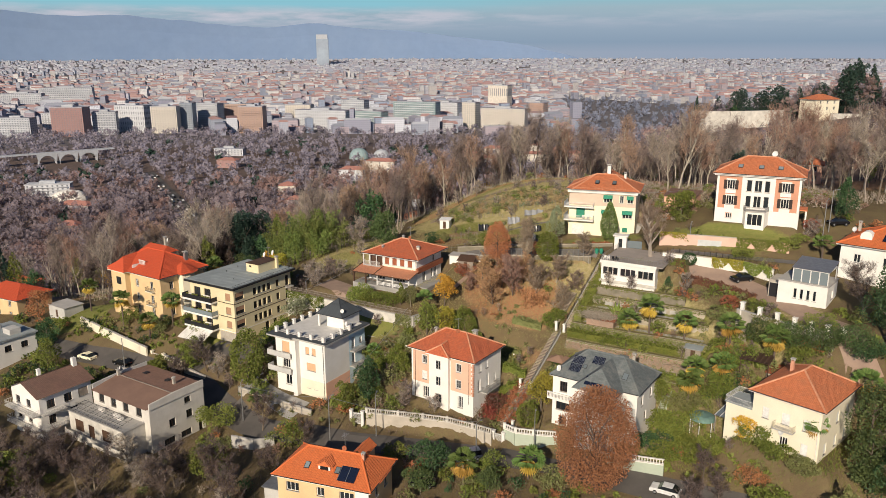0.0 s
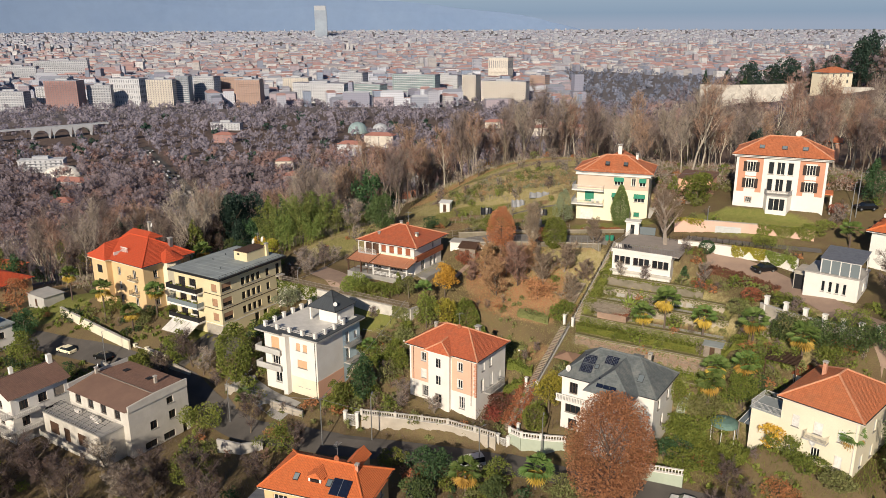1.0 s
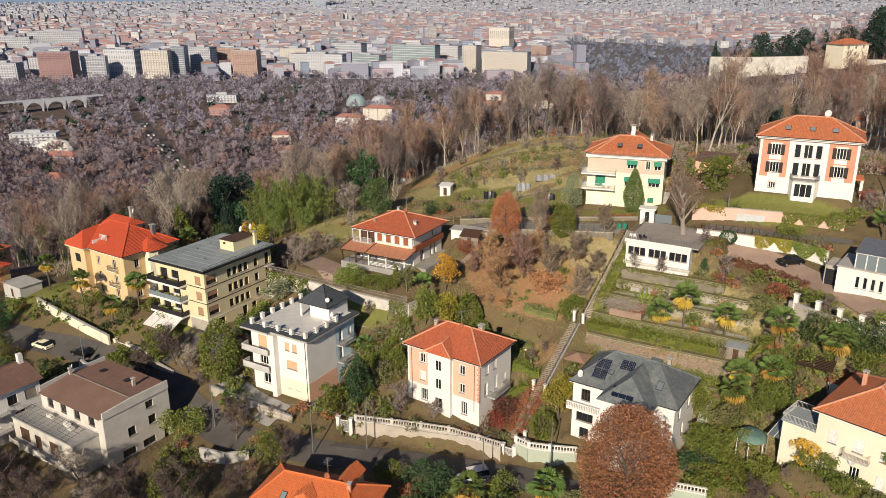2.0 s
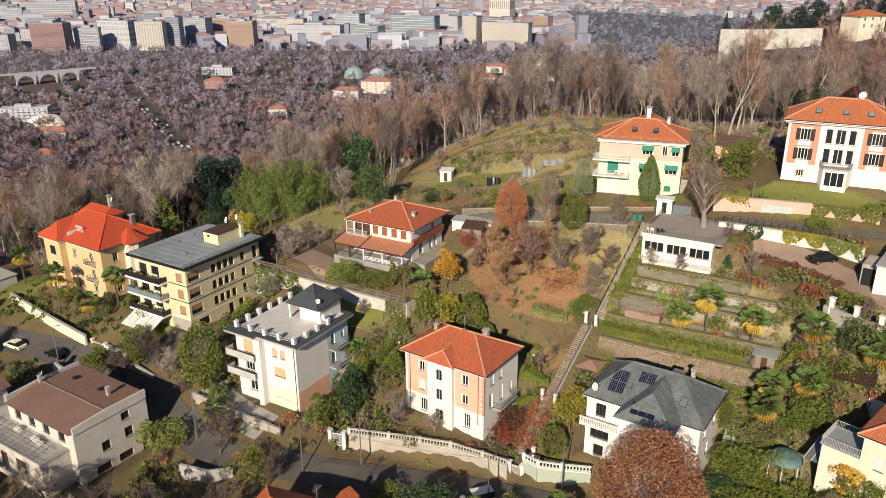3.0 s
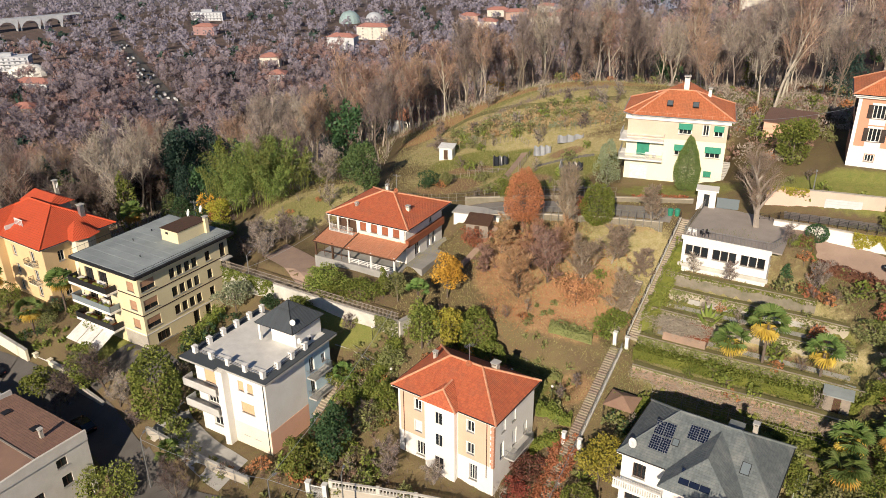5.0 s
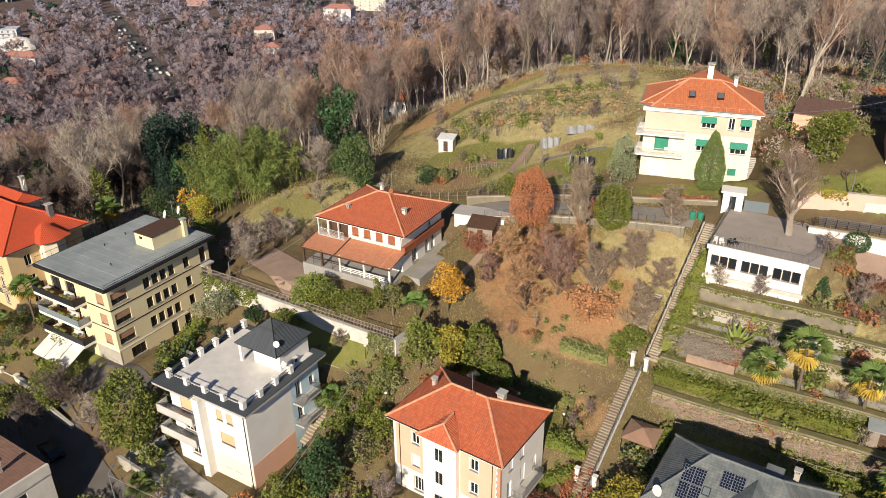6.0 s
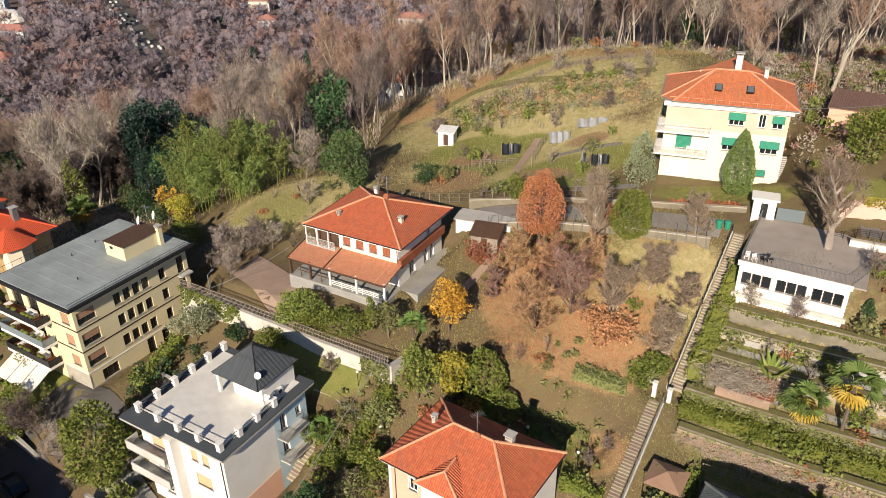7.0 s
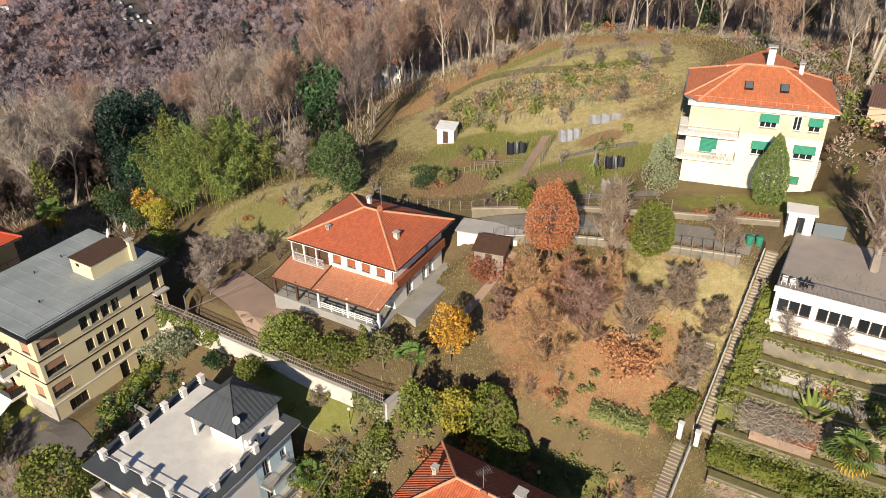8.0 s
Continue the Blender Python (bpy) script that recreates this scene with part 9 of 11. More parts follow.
t, c, _ = bare_tree(78, 6.4, 0.9, "twig_grey", "bark", fork=0.2, n_limb=8, density=2, width=0.028)
put(tree_root("fruit_tree", t, c, "", "", "bare branching tree on the garden terrace", "tree"), 47.0, 139.7)
# shrubs and trees round the houses
plants = (
    ("laurel_bush", 3.0, 3.6, "leaf_green", 22.6, 142.4, "green bush at the head of the lower steps", 900),
    ("laurel_bush", 4.6, 6.4, "leaf_green", -26.0, 192.5, "glossy green laurel at the wood's edge", 1500), ("laurel_bush", 4.2, 6.0, "leaf_green", -21.5, 195.0, "broad green laurel at the wood's edge", 1400), ("laurel_bush", 4.0, 5.4, "leaf_dark", -18.0, 192.0, "dark laurel under the bare trees", 1300), ("gold_bush", 6.2, 4.0, "leaf_gold", -47.6, 187.6, "tall yellow autumn bush beside the bamboo", 900), ("rust_bush", 5.0, 4.0, "leaf_rust", -44.2, 185.2, "rusty autumn bush beside the bamboo", 800), ("yew_bush", 6.5, 5.0, "leaf_dark", -53.5, 190.5, "dark blue-green conifer bush", 1400), ("yew_bush", 7.5, 5.0, "leaf_conifer", -56.5, 193.5, "feathery conifer below the great cedar", 1500),
    ("laurel_bush", 3.2, 4.0, "leaf_green", -15.2, 139.4, "green bush beside the blue house wall", 900), ("laurel_bush", 2.8, 3.6, "leaf_lime", -17.4, 141.6, "yellow-green bush at the garden steps", 800), ("mixed_bush", 3.4, 4.4, "leaf_green", -9.6, 136.6, "green bushes along the boundary", 900), ("mixed_bush", 3.4, 4.2, "leaf_olive", -8.0, 139.6, "olive bushes along the boundary", 900),
    ("laurel_tree", 8.0, 6.4, "leaf_green", -54.8, 146.4, "dense green tree beside the lane", 1900), ("laurel_tree", 7.0, 6.0, "leaf_dark", -93.5, 160.4, "dense dark green tree by the street", 1900), ("fir_tree", 11, 8, "leaf_conifer", 62.6, 97.6, "dark conifer close by the cream house", 2600), ("fir_tree", 9, 7, "leaf_conifer", 60.6, 93.0, "dark conifer below the cream house", 2000), ("laurel_bush", 3.6, 5.0, "leaf_green", 47.6, 100.8, "green bush before the cream house", 1200), ("gold_bush", 4.0, 4.0, "leaf_gold", 46.2, 102.4, "yellow autumn bush by the glazed lean-to", 800), ("laurel_bush", 2.6, 6.0, "leaf_lime", 42.5, 104.4, "dense green bush round the gazebo", 1500), ("laurel_bush", 4.0, 5.0, "leaf_olive", 40.6, 113.6, "broad olive-green bush behind the gazebo", 1600),
    ("laurel_bush", 3.6, 6.0, "leaf_green", 35.2, 105.6, "dense dark green bush above the street wall", 1700), ("laurel_bush", 3.4, 5.6, "leaf_green", 38.8, 103.8, "dense green bush in the lower garden", 1600), ("laurel_bush", 3.0, 5.0, "leaf_dark", 33.2, 108.6, "dark bush beside the slate-roofed house", 1300), ("laurel_bush", 3.2, 5.4, "leaf_green", 49.0, 97.4, "green bush below the cream house", 1500), ("laurel_bush", 2.8, 5.0, "leaf_olive", 51.8, 94.4, "olive bush below the cream house", 1300), ("laurel_bush", 3.4, 4.6, "leaf_green", 35.8, 112.0, "green bush beside the iron stair", 1300), ("cedar_bush", 5.0, 6.0, "leaf_conifer", -3.4, 103.4, "feathery green conifer beside the orange-roofed house", 1800), ("cedar_bush", 4.0, 6.0, "leaf_conifer", 7.5, 103.0, "feathery green conifer by the street", 1700),
    ("laurel_bush", 3.0, 4.6, "leaf_green", -22.5, 150.0, "green bush at the foot of the retaining wall", 1200), ("laurel_bush", 3.4, 3.0, "leaf_dark", -27.5, 152.6, "dark bush at the foot of the retaining wall", 1100), ("laurel_bush", 3.8, 6.0, "leaf_lime", -20.2, 152.4, "bright green laurel hanging over the retaining wall", 1800), ("laurel_bush", 3.4, 5.0, "leaf_green", -16.8, 149.9, "green laurel above the retaining wall", 1500),
    ("gold_bush", 5.6, 4.6, "leaf_lemon", -43.5, 183.0, "yellow-brown autumn bush beside the bamboo", 1300), ("yew_bush", 4.4, 4.4, "leaf_dark", -48.5, 186.0, "dark evergreen bush beside the bamboo", 1300),
    ("lime_bush", 4.6, 5.4, "leaf_lime", -17.6, 151.3, "lush yellow-green bush on the terrace edge", 1300), ("laurel_bush", 3.8, 6.4, "leaf_green", -13.2, 149.2, "broad dark green laurel bush", 1500),
    ("box_bush", 4.8, 3.2, "leaf_green", -9.9, 148.9, "tall rounded green bush", 1000), ("box_bush", 5.0, 3.6, "leaf_olive", -7.7, 148.0, "tall rounded grey-green bush", 1100),
    ("olive_tree", 5.2, 6.8, "leaf_sage", -33.6, 155.0, "spreading silver olive tree", 1500), ("magnolia_tree", 12.0, 6.8, "leaf_green", -40.0, 137.2, "tall dense evergreen magnolia beside the yard", 3200),
    ("bay_tree", 9.6, 6.6, "leaf_dark", -14.6, 128.0, "dark feathery evergreen tree by the gate", 2400), ("bay_tree", 6.6, 5.4, "leaf_green", -18.6, 126.4, "green rounded evergreen tree beside the gate", 1500),
    ("bay_tree", 5.4, 3.6, "leaf_green", -8.2, 134.2, "green bush beside the house wall", 900), ("mixed_bush", 5.2, 8.0, "leaf_lime", -43.5, 127.0, "mixed yellow-green bushes by the street corner", 1700),
    ("laurel_bush", 5.4, 6.0, "leaf_green", -62, 146.2, "green laurel bush below the street", 1500), ("laurel_bush", 5.0, 3.8, "leaf_green", 37.4, 116.8, "clipped green bush by the slate-roofed house", 1100),
    ("holm_oak", 4.6, 6.0, "leaf_green", 37.4, 109.8, "spreading evergreen tree in the lower garden", 2400), ("holm_oak", 5.0, 6.4, "leaf_green", 45.6, 113.6, "broad evergreen in the lower garden", 2000),
    ("laurel_bush", 4.6, 8.5, "leaf_olive", 56.0, 119.5, "broad bush with long leaves", 1700), ("laurel_bush", 4.4, 8.0, "leaf_green", 50.5, 118.2, "broad green bush on the slope", 1700),
    ("laurel_bush", 4.2, 7.0, "leaf_lime", 62.5, 116.5, "yellow-green bush below the drive", 1300), ("spruce", 17, 11, "leaf_dark", 70.5, 110.5, "tall dark conifer with hanging branches", 4200),
    ("laurel_tree", 9.4, 7.4, "leaf_green", -72.5, 108.8, "green tree in the lower wood", 2000), ("laurel_bush", 6.2, 8.0, "leaf_dark", -1.8, 108.0, "dark conifer bush beside the street", 1900),
    ("laurel_bush", 3.6, 5.0, "leaf_green", -8.0, 112.6, "green bush behind the orange-roofed house", 1000), ("mixed_bush", 4.6, 9.0, "leaf_green", -27.0, 117.4, "tangled green bushes below the street", 1900),
    ("mixed_bush", 3.4, 6.0, "leaf_beech", -27.5, 120.2, "rusty autumn bush beside the street", 1100), ("yew_tree", 11.0, 8.0, "leaf_conifer", -16.0, 180.6, "broad column of dark yew behind the tiled house", 4600),
    ("mixed_bush", 3.2, 4.6, "leaf_dark", -4.5, 180.2, "dark green bush by the garden fence", 1000), ("cabbage_palm", 3.0, 3.0, "leaf_olive", -1.4, 179.8, "blue-green broad-leaved garden plant", 500),
    ("yew_bush", 4.2, 4.0, "leaf_green", 8.2, 170.4, "green bush above the lane", 1000), ("gold_bush", 4.4, 4.4, "leaf_lime", -41, 176.5, "yellowing autumn bush at the wood's edge", 1100),
    ("rust_bush", 3.0, 5.5, "leaf_rust", 3.8, 160.4, "rust-brown autumn bush by the store", 900), ("mixed_bush", 3.0, 4.0, "leaf_green", 21.0, 141.8, "green bush at the head of the lower steps", 800),
    ("mixed_bush", 2.6, 4.0, "leaf_olive", -12, 140.2, "olive bush under the retaining wall", 700), ("mixed_bush", 3.4, 4.4, "leaf_green", -13.0, 136.5, "green bush beside garden steps", 900),
    ("mixed_bush", 3.6, 5.0, "leaf_olive", -10.5, 132.5, "tangled bush between two houses", 1000), ("red_shrub", 2.6, 4.0, "leaf_red", 77.5, 156.5, "reddish shrub near the villa", 700),
    ("laurel_bush", 3.2, 6.0, "leaf_lime", 71.5, 150.2, "bright yellow-green ivy bank", 1200), ("laurel_bush", 2.4, 5.0, "leaf_lime", 60.5, 148.5, "yellow-green creeper over the wall", 900),
    ("spruce", 11, 6.5, "leaf_dark", 86, 160, "dark conifer beside the villa", 2400), ("laurel_bush", 3.4, 5.0, "leaf_green", 56.8, 128.2, "round green bush below the drive", 1000),
    ("mixed_bush", 3.0, 4.6, "leaf_olive", 50.8, 131.5, "olive-green shrub on the slope", 900), ("mixed_bush", 2.6, 4.0, "leaf_rust", 53.8, 133.4, "brownish shrub by the drive", 800),
    ("mixed_bush", 3.6, 4.0, "leaf_green", -59.5, 158.5, "green garden bush before the ochre villa", 1000), ("mixed_bush", 3.8, 5.0, "leaf_olive", -66.5, 158.8, "olive bush in the villa garden", 1100),
    ("mixed_bush", 4.4, 5.5, "leaf_green", -75.5, 164.0, "green bush in the villa garden", 1200), ("mixed_bush", 3.4, 5.0, "leaf_lime", -54.5, 153.5, "yellow-green bush on the lawn", 900),
    ("laurel_tree", 8.5, 6.5, "leaf_green", -88.5, 150.5, "dense green tree by the street", 1900), ("rust_tree", 8.5, 7.0, "leaf_rust", -104, 176, "rusty brown autumn tree", 1700),
    ("mixed_bush", 2.2, 3.6, "leaf_green", 24.5, 112.8, "low green bush by the white balustrade", 600), ("mixed_bush", 4.0, 6.0, "leaf_green", 8.5, 108.0, "green bushes beside the street", 1200),
    ("mixed_bush", 3.6, 6.0, "leaf_olive", 17.5, 103.5, "olive bushes by the street", 1200), ("spruce", 12, 9, "leaf_dark", 62, 88, "dark fir with spreading branches", 2600),
    ("holm_oak", 8, 8, "leaf_dark", 68.5, 97, "dark evergreen beside the cream house", 2200), ("holm_oak", 6.5, 7, "leaf_green", 46, 91, "green tree below the cream house", 1800), ("holm_oak", 7, 7, "leaf_dark", -86, 112, "dark evergreen among bare trees", 1700), ("holm_oak", 7.5, 7, "leaf_green", -40, 110, "green tree below the street corner", 1700),
    ("laurel_bush", 4.2, 6.5, "leaf_green", 59, 113, "green bush behind the cream house", 1300), ("laurel_bush", 4.6, 6.0, "leaf_dark", 66.5, 108.5, "dark bush behind the cream house", 1300), ("laurel_tree", 8, 6.5, "leaf_olive", 73, 104, "olive-green tree at the garden edge", 1600), ("laurel_bush", 4, 5, "leaf_lime", 40.5, 109.0, "yellow-green bush by the garden path", 1000),
    ("spruce", 9, 8, "leaf_olive", 54, 86, "fir with drooping branches", 2200), ("mixed_bush", 3.0, 5.5, "leaf_rust", 46, 97.5, "rust-coloured shrub in the lower garden", 900),
)
for name, h, w, leaf, x, y, label, n in plants:
    kind = "cone" if name == "spruce" else ("flame" if name in ("box_bush", "bay_tree", "yew_tree") else "egg")
    put(leafy(name, h, w, leaf, label, "tree" if "tree" in name or name in ("spruce", "holm_oak") else "shrub", n, 0.3 if h > 5 else 0.25, kind, 0.05 if name != "olive_tree" else 0.25, lump=0.35 if "mixed" in name else (0.13 if name == "magnolia_tree" else 0.22), fill=0.7 if name == "magnolia_tree" else 0.55), x, y)
for x, y, h, w in ((34.9, 133.4, 5.0, 4.6), (38.4, 132.2, 6.6, 5.0), (44.2, 129.2, 4.6, 4.4), (50.8, 124.2, 4.2, 5.0), (41.3, 114.8, 5.4, 4.6), (43.2, 118.4, 4.4, 4.6), (-75.8, 161.8, 8.6, 5.0), (-63.6, 160.5, 7.0, 4.6), (-68.0, 157.6, 5.0, 4.6), (-89.4, 174.2, 7.2, 4.4), (-61.5, 186.5, 6.5, 5.0), (-4.7, 146.7, 4.0, 3.6), (65.5, 105.5, 5.2, 5.0), (3.4, 105.4, 4.8, 5.2), (13.9, 105.8, 4.2, 5.4), (-36.5, 129.8, 3.2, 4.0), (-14.6, 138.8, 2.8, 3.4), (55.5, 116.4, 4.6, 5.2), (75.5, 146.0, 4.0, 4.4), (47.5, 117.2, 3.8, 4.6), (54.2, 96.8, 6.0, 4.2)):
    palm(x, y, h, w, gold=y < 140 and x > 0 or x < -60)
ban = tagged(new("banana_plant"), "yellowing banana plant on the terrace", "plant")
P = np.zeros((16, 3))
a = np.linspace(0, 6.28, 16)
V, F = [], []
for i in range(16):
    d = np.array([math.cos(a[i]) * 0.5, math.sin(a[i]) * 0.5, 1.0])
    sd = np.array([-math.sin(a[i]), math.cos(a[i]), 0]) * 0.28
    p0 = np.array([0.3 * math.cos(a[i]), 0.3 * math.sin(a[i]), 0.4])
    L = 2.6 + 0.6 * math.sin(5 * i)
    m = len(V)
    V += [p0, p0 + d * L * 0.5 + sd, p0 + d * L + np.array([d[0], d[1], -0.5]) * 0.6, p0 + d * L * 0.5 - sd]
    F += [(m, m + 1, m + 2), (m, m + 2, m + 3)]
c = new("crown", quick_mesh("crown", np.array(V), np.array(F), "leaf_lime"))
c.parent = ban
put(ban, 33.6, 139.1)
# cedars along the slope below the drive, dry creepers over the hut, ivy over the terrace walls
for x, y, h, w in ((54.6, 121.0, 4.6, 6.0), (58.0, 116.6, 5.2, 6.2), (61.4, 112.6, 5.6, 6.4), (65.2, 109.4, 5.8, 6.4)):
    put(leafy("cedar_bush", h, w, "leaf_conifer", "feathery dark green conifer on the slope", "shrub", 2200, 0.24, "egg", 0.02, lump=0.4), x, y)
for x, y, h, w in ((71, 103, 9, 7), (68, 92, 10, 8), (76, 98, 12, 8), (66, 84.5, 11, 8), (60.5, 92.5, 6, 6)):
    put(leafy("cedar_tree", h, w, "leaf_conifer", "dark spreading conifer beside the cream house", "tree", 2200, 0.3, "cone", 0.04, lump=0.4), x, y)
P = np.stack([rng.normal(size=2600) * 1.9, rng.normal(size=2600) * 0.95, np.abs(rng.normal(size=2600)) * 0.3 + 1.75], 1)
c_, s_ = math.cos(radians(-28)), math.sin(radians(-28))
P = np.stack([30.0 + P[:, 0] * c_ - P[:, 1] * s_, 137.8 + P[:, 0] * s_ + P[:, 1] * c_, P[:, 2] + ground(30.4, 137.6)], 1)
V, F = slivers(P, unit(rng.normal(size=P.shape) * np.array([1, 1, 0.35])), 0.9, 0.03)
tagged(new("dry_creeper", quick_mesh("dry_creeper", V, F, "twig_grey")), "mass of dry grey creeper over the hut", "creeper", kind="stuff")
def ivy_run(a, b1, z0, z1, n, leaf, off=0.3):
    """Patches of ivy hanging over a wall between two points."""
    L = math.hypot(b1[0] - a[0], b1[1] - a[1])
    dx, dy = (b1[0] - a[0]) / L, (b1[1] - a[1]) / L
    u = rng.random(n) * L
    v = off + np.abs(rng.normal(size=n)) * 0.14
    zz = z1 + 0.2 - (z1 - z0) * rng.random(n) ** 1.2 * (0.3 + 0.7 * np.abs(np.sin(u * 0.8 + a[0])))
    V, F = leaves(np.stack([a[0] + dx * u + dy * v, a[1] + dy * u - dx * v, zz], 1), 0.2)
    tagged(new("wall_ivy", quick_mesh("wall_ivy", V, F, leaf)), "yellow-green ivy spilling over a wall", "ivy", kind="stuff")


ivy_run((54.0, 146.9), (59.4, 144.2), 31.0, 33.3, 1500, "leaf_lemon")
ivy_run((59.4, 144.2), (63.4, 139.6), 30.6, 33.2, 1500, "leaf_lime")
ivy_run((60.5, 152.4), (70, 148.6), 33.4, 36.2, 2600, "leaf_lime", 0.32)
ivy_run((45.8, 157.4), (51, 155.7), 35.0, 36.2, 500, "leaf_lemon", 0.32)
ivy_run((-36.5, 160.2), (-27, 154.6), 18.5, 21.6, 1500, "leaf_green", 0.32)
ivy_run((-10.5, 144.9), (-7.2, 143.0), 16.0, 21.6, 1400, "leaf_olive", 0.32)


def ivy(cx, cy, w, z0, z1, n, leaf):
    u = (rng.random(n) - 0.5) * w
    v = -0.5 - np.abs(rng.normal(size=n)) * 0.14
    zz = z1 + 0.15 - (z1 - z0) * rng.random(n) ** 1.3 * (0.35 + 0.65 * np.abs(np.sin(u * 0.9 + cx)))
    P = np.stack([cx + u * c_ - v * s_, cy + u * s_ + v * c_, zz], 1)
    V, F = leaves(P, 0.2)
    tagged(new("wall_ivy", quick_mesh("wall_ivy", V, F, leaf)), "ivy and weeds hanging over a terrace wall", "ivy", kind="stuff")
u = (rng.random(2600) - 0.5) * 26
P = np.stack([35.0 + u * c_ + 0.75 * s_, 129.3 + u * s_ - 0.75 * c_, 17.3 + 2.4 * rng.random(2600) ** 1.4], 1)
V, F = slivers(P, unit(rng.normal(size=P.shape) * np.array([1, 1, 0.9])), 0.9, 0.028)
tagged(new("dry_creeper", quick_mesh("dry_creeper", V, F, "twig_grey")), "dry leafless vines on the trellis wall", "creeper", kind="stuff")
for cx, cy, w, z0, z1, n, leaf in ((36.8, 132.6, 27, 20.6, 22.1, 2200, "leaf_olive"), (38.2, 137.0, 25, 23.2, 24.1, 900, "leaf_olive"), (39.5, 140.4, 23, 25.0, 25.7, 700, "leaf_olive"), (38.3, 142.9, 19, 26.8, 27.4, 700, "leaf_green"), (35.6, 123.6, 18, 15.6, 17.3, 2400, "leaf_green"), (35.0, 129.3, 26, 18.2, 19.9, 700, "leaf_olive")):
    ivy(cx, cy, w, z0, z1, n, leaf)

# hedges
hedge([(26.2, 140.7), (28.6, 144.5), (31.3, 148.6), (33.1, 151.5)], 1.9, 2.5, "leaf_lime", "long bright green hedge beside the steps")
hedge([(24.2, 137.9), (32, 133.8), (40, 129.6), (50, 124.2)], 2.3, 1.7, "leaf_green", "long dense green hedge along the terrace wall")
hedge([(-12.4, 135.2), (-10.2, 138.4), (-7.4, 142.1)], 1.8, 1.7, "leaf_green", "tall hedge between two gardens")
hedge([(37.0, 110.6), (39.6, 106.4), (43.4, 102.6)], 1.6, 1.8, "leaf_green", "clipped hedge round the gazebo garden")
hedge([(28.0, 165.4), (36.0, 162.0)], 0.9, 0.6, "leaf_rust", "low brown flower hedge before the yellow house")
hedge([(13.5, 142.7), (16.4, 141.7), (19.1, 140.8)], 1.7, 1.1, "leaf_olive", "clipped hedge in the orchard")
hedge([(7.0, 142.6), (11.0, 140.4), (15.0, 138.0)], 1.2, 0.9, "leaf_olive", "low hedge below the orchard")
hedge([(11.0, 131.8), (15.3, 130.3)], 1.3, 1.4, "leaf_green", "short clipped hedge beside the steps")
hedge([(10.3, 129.6), (13.6, 127.9)], 1.4, 1.6, "leaf_green", "short clipped hedge behind the house")
hedge([(-39.4, 148.2), (-37.6, 152.2), (-36.2, 155.6)], 1.8, 1.8, "leaf_lime", "green hedge beside the apartment block")
hedge([(46.5, 145.6), (50.5, 143.6), (54.6, 139.8), (58.0, 134.0)], 1.8, 1.0, "leaf_plum", "reddish brown hedge along the drive")
hedge([(45.2, 146.4), (49.0, 144.2)], 1.6, 0.9, "leaf_green", "low green hedge above the pavilion garden")
hedge([(38, 124.9), (44.5, 121.5)], 1.4, 0.8, "leaf_green", "low hedge on the lawn edge")
hedge([(21.8, 126.6), (24.4, 131.0)], 1.3, 1.2, "leaf_green", "green hedge between the steps and the lawn")

# bare trees near the houses, each set by hand
near = []
for i, (h, w, tw, bk, f) in enumerate(((8.0, 0.95, "twig_grey", "bark", 0.1), (7.4, 1.1, "twig_brown", "bark", 0.12), (10.5, 0.9, "twig_dark", "bark", 0.2), (9.0, 1.0, "twig_dark", "bark", 0.15))):
    t, c, P = bare_tree(90 + i, h, w, tw, bk, fork=f, n_limb=11, density=1.5, upright=0.55, width=0.028, stout=0.8)
    near.append(tree_root("bare_tree", t, c, "", "", ("bare grey-brown tree near the houses", "spreading leafless tree with brown twigs", "tall leafless tree with dense twigs", "leafless tree with reddish twigs")[i], "tree"))
    fine_twigs(near[-1], P, 90, h * 0.11, ("fine_grey", "fine_brown", "fine_dark", "fine_dark")[i])
spots_near = ((0, -31.8, 167.0, 1.0), (1, -28.2, 169.5, 0.85), (1, -8.1, 125.6, 0.95), (0, -1.9, 124.4, 0.6), (2, -33.9, 123.4, 0.85), (2, -24.9, 116.6, 0.7), (2, -56.5, 144.8, 0.75), (3, -68.5, 106.8, 1.2), (2, -57.0, 104.0, 1.2), (2, -44.0, 103.0, 1.15), (0, -54.2, 113.6, 1.2), (2, -36.0, 104.5, 1.1), (3, 40.0, 100.2, 0.7), (3, 36, 93, 0.9), (2, 72.0, 121.0, 1.15), (2, 75.5, 116.0, 1.1), (0, 76, 153, 0.7), (0, 51.0, 127.5, 0.55), (1, 37.5, 143.8, 0.5), (0, 33.4, 146.6, 0.5), (1, 57.5, 124.5, 0.6), (2, -84, 106, 1.2), (3, -77, 100, 1.1), (2, -63, 96, 1.1), (2, -48, 95, 1.0), (0, -50, 108, 0.9), (1, -3.0, 197.5, 0.6), (1, 24, 193, 0.55), (0, 16, 192, 0.45), (0, 2, 214, 0.6), (0, 7, 213, 0.75), (1, 12, 215, 0.7), (0, 18, 207, 0.6), (1, 22, 203, 0.5), (0, 27, 211, 0.55), (1, -3, 209, 0.55), (0, 12, 199, 0.5), (1, 4, 201, 0.45), (0, 33, 204, 0.5), (0, 29, 199, 0.6), (0, -22, 178, 0.6), (1, -14.5, 145.6, 0.45), (1, 45, 145.0, 0.5), (0, -30.0, 161.5, 0.7), (3, -11.0, 133.0, 0.5), (1, 14.4, 134.6, 0.36), (1, 16.5, 135.2, 0.32))
more = [(random.choice((0, 2, 2, 3)), random.uniform(-98, -24), random.uniform(82, 112), random.uniform(0.7, 1.25)) for _ in range(34)]
